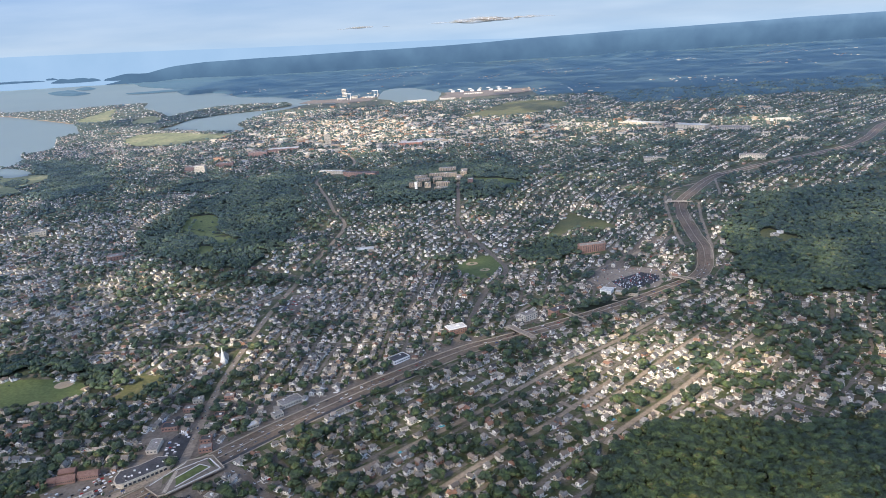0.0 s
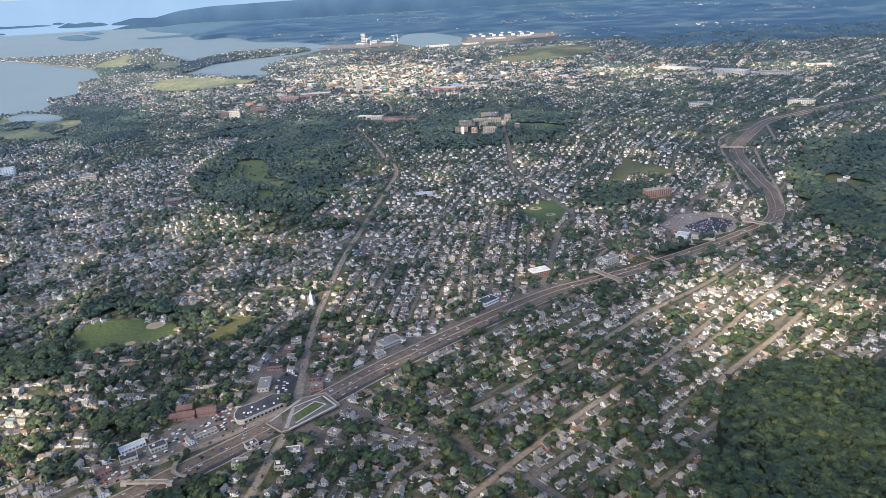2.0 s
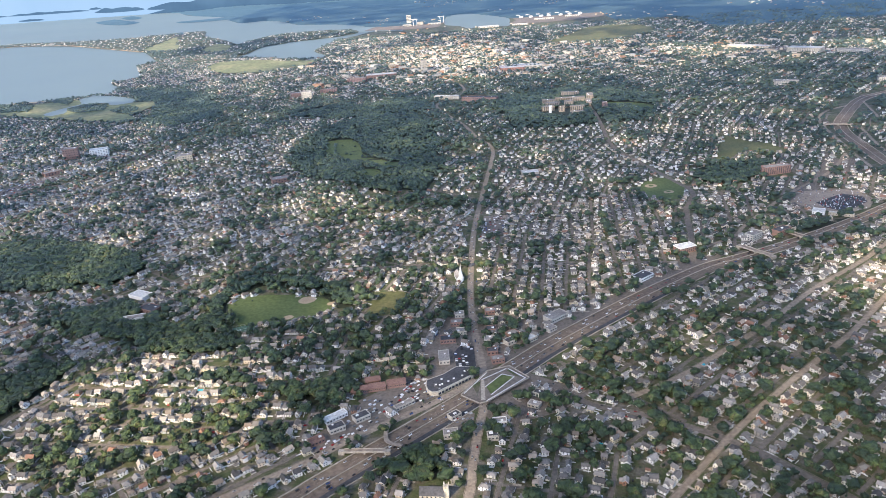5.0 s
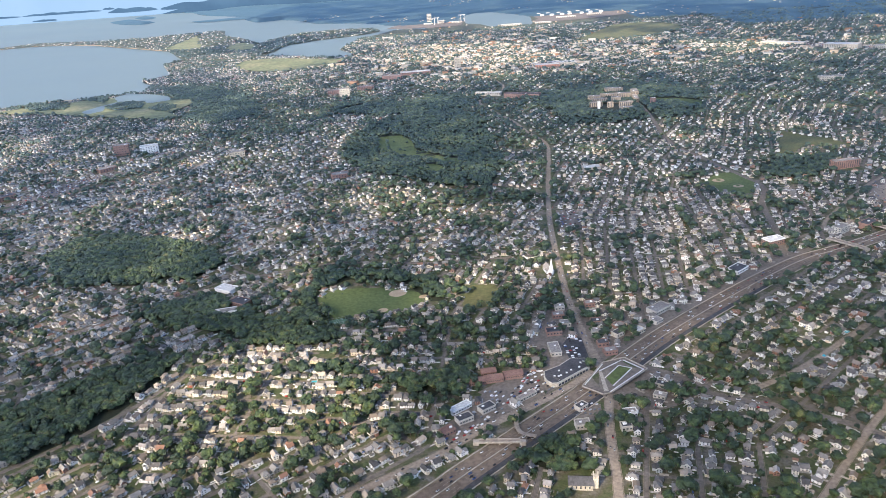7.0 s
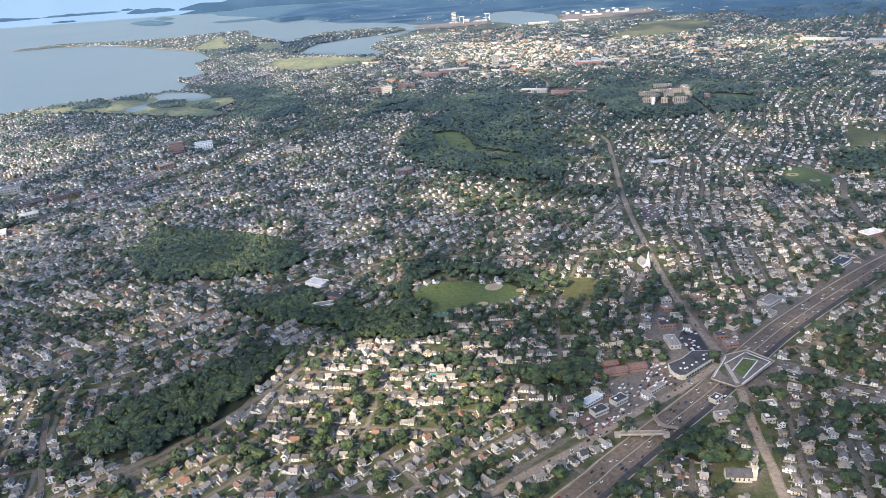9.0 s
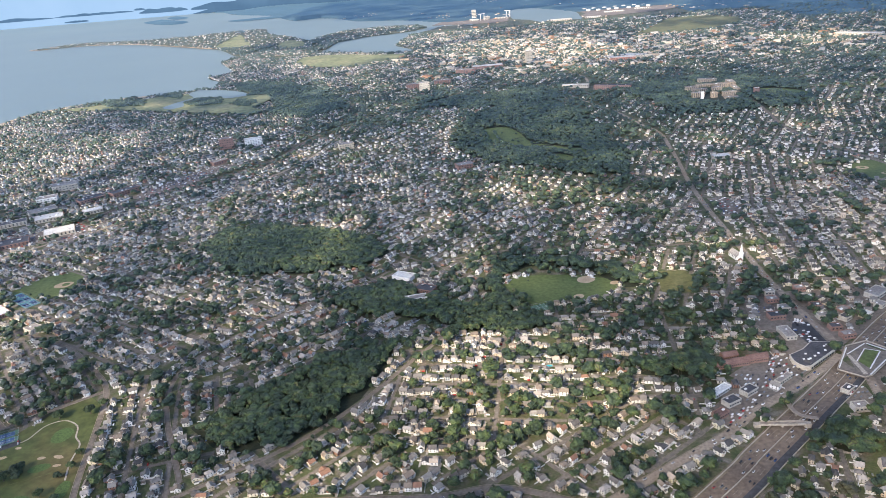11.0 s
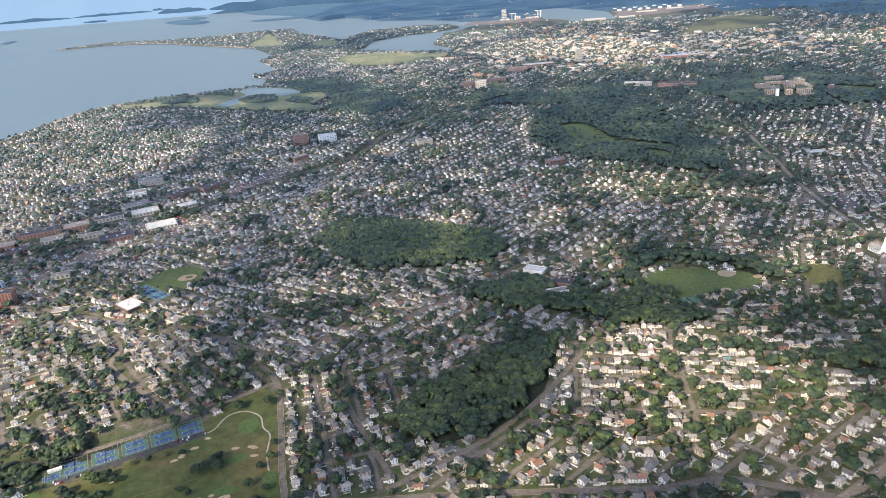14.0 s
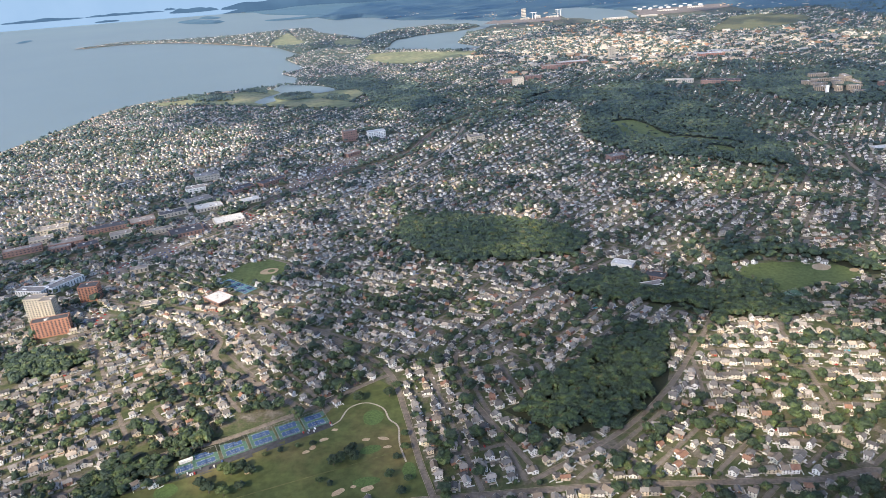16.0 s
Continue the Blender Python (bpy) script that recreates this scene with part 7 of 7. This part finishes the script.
for x, y, rx, ry, a in ((-564, 267, 2.2, 1.2, 20), (-568, 261.5, 1.8, 1.4, 50), (-570.5, 258.6, 1.8, 1.1, 30), (-544, 266, 2.0, 1.1, 10), (-536, 266.5, 2.8, 1.2, -15),
                        (-533.5, 260.5, 2.0, 1.0, 5), (-551, 232, 3.0, 1.6, 40), (-545, 235, 1.3, 0.9, 0), (-539, 233.5, 3.0, 1.6, 25), (-560, 274, 1.6, 1.0, 0), (-594, 246, 1.4, 1.0, 60)):
    sheet("sand_bunker", oval(x, y, rx, ry, a), 0.2, M["sand"], "", "pale sand bunker on the golf course", "bunker", 2.0)
for x, y, rx, ry, a in ((-543, 283, 5, 6, 0), (-541, 259, 5, 3, 20), (-522, 244, 3, 6, 10), (-540, 238, 6, 3, 10), (-627, 236, 5, 5, 0)):
    sheet("putting_green", oval(x, y, rx, ry, a, 16, 0.06), 0.16, M["putting"], "", "smooth light green putting green", "putting green", 2.0)
CART = smooth([(-562, 278), (-559, 281), (-556, 291), (-548, 295), (-539, 290), (-535, 281), (-530, 275), (-528, 262), (-524, 250)], 2)
band("path", CART, -0.4, 0.4, 0.2, M["concrete"], "pale winding golf path", "path")
CART2 = smooth([(-600, 228), (-570, 240), (-545, 250), (-532, 256)], 2)
band("path", CART2, -0.3, 0.3, 0.2, M["meadow"], "worn golf path", "path")
for x, y, r in ((-264, 443, 6.0), (-246, 436, 3.2), (-272, 419, 3.6), (25, 661, 6), (36, 639, 5), (-647, 474, 6.8)):
    sheet("infield", oval(x, y, r, r * 0.85, 20, 16, 0.05), 0.2, M["sand"], "", "bare sandy infield of the ball diamond", "infield", 2.0)
for x, y, r in ((25.3, 661.5, 2.4), (36, 640, 2), (-645.5, 474.5, 3.0)):
    sheet("infield_grass", oval(x, y, r, r, 45, 8, 0.02), 0.3, M["grass"], "", "square of grass inside the diamond", "lawn", 2.0)
for k, (x, y, a) in enumerate(((-177, 253, 20), (-181, 250, 50), (-262, 291, 30), (-255, 287, 10), (85, 344, 30), (100, 352, 40), (118, 380, 40), (105, 376, 45), (139, 400, 40), (-8, 352, 35), (-30, 330, 40),
                               (-96, 270, 10), (-350, 330, 10), (-300, 330, 0), (-235, 400, 20), (-420, 395, 20), (60, 320, 40))):
    if taken(np.array([x]), np.array([y]))[0] == 2:
        continue
    p_ = thing("swimming_pool", x, y, a, "turquoise garden swimming pool with a pale rim", "pool", "garden pools")
    part("rim", box(-1.9, 1.9, -1.3, 1.3, -0.5, 0.12, bevel=0.03), M["concrete"], p_)
    part("water", box(-1.5, 1.5, -0.9, 0.9, 0.12, 0.15), M["pool"], p_)


# ---------------------------------------------------------------- vehicles
def car_kind(k):
    """A small car: body, cabin and four wheels."""
    c = new("car")
    tagged(c, ["compact hatchback on the road", "long saloon car on the road", "tall van on the road"][k], "car", "cars on the roads")
    L, W, H = ((1.5, 0.66, 0.32), (1.75, 0.68, 0.30), (1.9, 0.72, 0.55))[k]
    part("body", box(-L / 2, L / 2, -W / 2, W / 2, 0.1, 0.1 + H, bevel=0.08), M["paint"], c)
    bm = box(-L * 0.3, L * (0.22 if k < 2 else 0.3), -W * 0.42, W * 0.42, 0.1 + H, 0.1 + H + 0.2, bevel=0.07)
    part("cabin", bm, M["glass"], c)
    for u in (-L * 0.31, L * 0.31):
        for v in (-W / 2, W / 2):
            wb = bmesh.new()
            bmesh.ops.create_cone(wb, cap_ends=True, segments=8, radius1=0.13, radius2=0.13, depth=0.1, matrix=Matrix.Translation((u, v, 0.13)) @ Matrix.Rotation(math.pi / 2, 4, "X"))
            part("wheel", wb, M["rubber"], c)
    return c


car_protos = [car_kind(k) for k in range(3)]
first = [True] * 3


def put_car(k, x, y, z, turn):
    m = pose(x, y, z, 0, 0, turn)
    if first[k]:
        car_protos[k].matrix_basis, first[k] = m, False
    else:
        copy_thing(car_protos[k], m)


def drive(line, lanes, gap, start, stop, lift):
    d = dense(line)
    g = np.gradient(d, axis=0)
    for off, way in lanes:
        i = start + rng.uniform(0, gap)
        while i < min(stop, len(d) - 1):
            j = int(i)
            t = g[j] / max(np.linalg.norm(g[j]), 1e-6)
            x, y = d[j][0] - t[1] * off, d[j][1] + t[0] * off
            put_car(int(rng.choice(3, p=(0.45, 0.35, 0.2))), x, y, float(gz(x, y)) + lift, math.degrees(math.atan2(t[1], t[0])) + (180 if way < 0 else 0))
            i += gap * rng.uniform(0.4, 1.9)


drive(EXPRESSWAY, [(1.4, -1), (3.2, -1), (5.2, -1), (-1.3, 1), (-3.1, 1), (-4.9, 1)], 13, 60, 360, 0.18)
drive(EXPRESSWAY, [(1.1, -1), (2.4, -1), (3.8, -1), (-1.1, 1), (-2.4, 1), (-3.6, 1)], 15, 400, 640, 0.18)
drive(ROADS["main_street"][1], [(0.8, -1), (-0.8, 1)], 9, 110, 160, 0.16)
drive(ROADS["main_street"][1], [(0.8, -1), (-0.8, 1)], 10, 200, 420, 0.16)
drive(ROADS["frontage"][1], [(0.9, -1), (-0.9, 1)], 9, 70, 240, 0.16)
drive(ROADS["cross_street"][1], [(0.8, -1), (-0.8, 1)], 10, 2, 60, 0.16)
# parked cars
def car_arrays():
    v, q = [], []
    for x0, x1, y0, y1, z0, z1 in ((-0.75, 0.75, -0.32, 0.32, 0.08, 0.42),):
        v += [(x0, y0, z0), (x1, y0, z0), (x1, y1, z0), (x0, y1, z0), (x0, y0, z1), (x1, y0, z1), (x1, y1, z1), (x0, y1, z1),
              (x0 * 0.6, y0 * 0.8, z1 + 0.2), (x1 * 0.45, y0 * 0.8, z1 + 0.2), (x1 * 0.45, y1 * 0.8, z1 + 0.2), (x0 * 0.6, y1 * 0.8, z1 + 0.2)]
        q += [(0, 1, 5, 4), (1, 2, 6, 5), (2, 3, 7, 6), (3, 0, 4, 7), (4, 5, 9, 8), (5, 6, 10, 9), (6, 7, 11, 10), (7, 4, 8, 11), (8, 9, 10, 11)]
    return np.array(v, float), [np.array(q)]


px, py, pt = [], [], []
STATION_INNER = [(140, 575), (170, 594), (183, 583), (180, 571), (152, 549), (142, 562)]
LOT_TURN = {"freight_lot": 30, "works_lot": 30, "mill_yard": 30, "office_lot": 30, "tower_lot": 20, "market_lot": 4, "station_lot": 62, "plaza_lot": 40, "shops_lot": 40, "rail_lot": 30, "rail_lot_far": 55, "courts_lot": 119, "main_lot": 0, "mill_lot": -42}
for key, poly in PAVED.items():
    p_ = np.array(poly, float)
    c_ = p_.mean(0)
    a = radians(LOT_TURN[key])
    u, w_ = np.array([math.cos(a), math.sin(a)]), np.array([-math.sin(a), math.cos(a)])
    rows_ = np.arange(-70, 70, 3.9)
    cols_ = np.arange(-70, 70, 0.95)
    R, C = np.meshgrid(rows_, cols_)
    for sgn in (-0.85, 0.85):
        x = c_[0] + u[0] * (R + sgn) + w_[0] * C
        y = c_[1] + u[1] * (R + sgn) + w_[1] * C
        s = inside(x, y, poly) & (rng.random(x.shape) < (0.2 if key in ("plaza_lot", "shops_lot", "office_lot") else 0.2 if key in ("market_lot", "courts_lot") else 0.12 if key != "station_lot" else np.where(inside(x, y, STATION_INNER), 0.27, 0.07)))
        for bx, by, br_ in KEEP_OUT:
            s &= (x - bx) ** 2 + (y - by) ** 2 > (br_ * 0.75) ** 2
        px.append(x[s]), py.append(y[s]), pt.append(np.full(s.sum(), a))
# cars at the kerbs of the side streets
lk = lots[(lots[:, 1] < 650)]
lk = lk[rng.random(len(lk)) < 0.5]
px.append(lk[:, 0] + rng.normal(0, 2.4, len(lk))), py.append(lk[:, 1] + rng.normal(0, 2.4, len(lk))), pt.append(lk[:, 2])
px, py, pt = (np.concatenate(a) for a in (px, py, pt))
tv, tf = car_arrays()
one = np.ones(len(px))
v, f = scatter(tv, tf, px, py, gz(px, py) + 0.12, one, one, one, pt)
tagged(new("parked_cars", np_mesh("parked_cars", v, f, M["paints"])), "rows of parked cars in many colours", "parked cars", kind="stuff")

# ---------------------------------------------------------------- the far town, shipyard and shore
cnt = 2600
x = np.concatenate([rng.normal(-180, 190, cnt), rng.normal(250, 260, cnt // 2)])
y = np.concatenate([rng.normal(1620, 300, cnt), rng.normal(1500, 260, cnt // 2)])
s = (y > 1330) & (y < 2460) & ~wet(x, y) & ~in_any(x, y, WOODS.values()) & ~in_any(x, y, SALT.values())
x, y = x[s], y[s]
tv = np.array([(-.5, -.5, -.2), (.5, -.5, -.2), (.5, .5, -.2), (-.5, .5, -.2), (-.5, -.5, 1), (.5, -.5, 1), (.5, .5, 1), (-.5, .5, 1)], float)
tf = [np.array([(0, 1, 5, 4), (1, 2, 6, 5), (2, 3, 7, 6), (3, 0, 4, 7), (4, 5, 6, 7)])]
big = rng.random(len(x)) < 0.12
v, f = scatter(tv, tf, x, y, gz(x, y), np.where(big, rng.uniform(9, 20, len(x)), rng.uniform(3, 6.5, len(x))), np.where(big, rng.uniform(6, 11, len(x)), rng.uniform(3, 5.5, len(x))),
               np.where(big, rng.uniform(3.5, 6, len(x)), rng.uniform(2, 3.4, len(x))), rng.uniform(0, 3.1, len(x)))
tagged(new("town_buildings", np_mesh("town_buildings", v, f, M["blocks"])), "crowded pale and brick buildings of the far town", "buildings", kind="stuff")
sheet("yard", [(-470, 2500), (-430, 2480), (-330, 2440), (-230, 2440), (-212, 2540), (-206, 2680), (-300, 2760), (-400, 2720)], 0, M["asphalt"], flat_z=0.9, label="pale paved yard of the shipyard", category="yard", step=30)
sheet("yard", [(20, 2380), (40, 2500), (60, 2620), (330, 2680), (360, 2500), (200, 2380)], 0, M["asphalt"], flat_z=0.9, label="pale yard of the tank farm", category="yard", step=30)
block("shipyard_tower", -328, 2650, 16, 13, 30, 0, "stone", "white_roof", "tall white block at the shipyard", "tower", 6, 5, (0,), ww=3, wh=2)
for x_, y_, w_, d_, h_, lab in ((-330, 2560, 40, 22, 14, "pale flat-roofed shipyard shed"), (-285, 2590, 30, 18, 22, "tall pale shipyard hall"), (-235, 2570, 60, 20, 12, "long pale shipyard hall"),
                                (-60, 2330, 90, 30, 10, "bright warehouse beside the harbour"), (40, 2340, 70, 24, 8, "white shed beside the tank farm"), (130, 2480, 90, 26, 9, "white industrial hall beside the harbour"),
                                (230, 2520, 70, 26, 9, "white flat-roofed industrial hall"), (180, 2180, 80, 26, 8, "wide pale flat-roofed warehouse"), (-430, 2150, 44, 16, 16, "pale apartment block beside the water"),
                                (-470, 2040, 36, 14, 14, "pale apartment block beside the water")):
    block("harbour_building", x_, y_, w_ * 0.7, d_ * 0.7, h_ * 0.42, 0, "stone", "white_roof", lab, "building", 2, 8, (0,), ww=2.5, wh=1.5, plant=False)
for x_, y_ in ((-300, 2540), (-210, 2600)):
    c_ = thing("shipyard_crane", x_, y_, 15, "tall pale steel shipyard crane", "crane")
    for u in (-6, 6):
        part("leg", box(u - 0.6, u + 0.6, -0.8, 0.8, -1, 22, bevel=0.2), M["white"], c_)
    part("beam", box(-14, 10, -1.0, 1.0, 22, 23.6, bevel=0.2), M["white"], c_)
# tanks of the tank farm
for k in range(14):
    bx_, by_ = 60 + (k % 7) * 34 + rng.uniform(-6, 6), 2590 + (k // 7) * 60 + rng.uniform(-10, 10)
    c_ = thing("storage_tank", bx_, by_, 0, "round white oil storage tank", "tank", "tank farm")
    wb = bmesh.new()
    bmesh.ops.create_cone(wb, cap_ends=True, segments=20, radius1=7, radius2=7, depth=6.5, matrix=Matrix.Translation((0, 0, 2.5)))
    part("shell", wb, M["white"], c_)
    wb = bmesh.new()
    bmesh.ops.create_cone(wb, cap_ends=True, segments=20, radius1=7.2, radius2=1, depth=1.0, matrix=Matrix.Translation((0, 0, 6.25)))
    part("roof", wb, M["white_roof"], c_)
# houses and trees on the peninsula and the spit
def shore_settlement(poly, n_h, n_t, seed):
    r = np.random.default_rng(seed)
    p_ = np.array(poly, float)
    x, y = r.uniform(p_[:, 0].min(), p_[:, 0].max(), 9 * n_h), r.uniform(p_[:, 1].min(), p_[:, 1].max(), 9 * n_h)
    s = inside(x, y, poly) & ~in_any(x, y, SALT.values())
    return x[s][:n_h], y[s][:n_h], x[s][n_h:n_h + n_t], y[s][n_h:n_h + n_t]


hx, hy, sx_, sy_ = [], [], [], []
for poly, nh, nt in ((POINT, 560, 1500), (SPIT, 260, 560)):
    a, b, c, d = shore_settlement(poly, nh, nt, len(poly))
    hx.append(a), hy.append(b), sx_.append(c), sy_.append(d)
hx, hy, sx_, sy_ = (np.concatenate(a) for a in (hx, hy, sx_, sy_))
hv, hf, hm = house_arrays(False)
v, f = scatter(hv, hf, hx, hy, np.full(len(hx), 1.4), rng.uniform(2.6, 4.2, len(hx)), rng.uniform(3.0, 5.0, len(hx)), rng.uniform(1.8, 2.6, len(hx)), rng.uniform(0, 3.1, len(hx)))
tagged(new("shore_houses", np_mesh("shore_houses", v, f, [M["walls"], M["roofs"]], hm)), "small pale houses along the shores of the peninsula", "houses", kind="stuff")
tv, tf = crown_arrays(1, 900, 0)
v, f = scatter(tv, tf, sx_, sy_, np.full(len(sx_), 1.0), rng.uniform(4, 9, len(sx_)), rng.uniform(4, 9, len(sx_)), rng.uniform(1.6, 2.6, len(sx_)), rng.uniform(0, 6, len(sx_)))
tagged(new("shore_trees", np_mesh("shore_trees", v, f, M["leaves"])), "dark green trees on the peninsula", "trees", kind="stuff")
# scattered pale roofs among the far woods
cnt = 5200
x, y = rng.uniform(-900, 3600, cnt), rng.uniform(2250, 4700, cnt)
s = (inside(x, y, FAR_SHORE) | ((x > 300) & (y < 2800))) & ~wet(x, y) & (ripple(x, y, 420, 31) > 0.35)
x, y = x[s], y[s]
tv = np.array([(-.5, -.5, -.2), (.5, -.5, -.2), (.5, .5, -.2), (-.5, .5, -.2), (-.5, -.5, 1), (.5, -.5, 1), (.5, .5, 1), (-.5, .5, 1)], float)
tf = [np.array([(0, 1, 5, 4), (1, 2, 6, 5), (2, 3, 7, 6), (3, 0, 4, 7), (4, 5, 6, 7)])]
v, f = scatter(tv, tf, x, y, np.full(len(x), 3.0), rng.gamma(2.0, 2.0, len(x)) + 2.0, rng.uniform(2.5, 6, len(x)), rng.uniform(1.6, 2.6, len(x)), rng.uniform(0, 3, len(x)))
tagged(new("far_buildings", np_mesh("far_buildings", v, f, M["blocks"])), "scattered pale buildings in the far woods", "buildings", kind="stuff")

block("house_on_hill", 322, 668, 7, 5, 2.6, 20, "stone", "grey_roof", "pale house in the sunlit clearing", "house")
block("house_on_hill", 331, 676, 5, 4, 2.2, 20, "white", "grey_roof", "white house in the sunlit clearing", "house", plant=False)
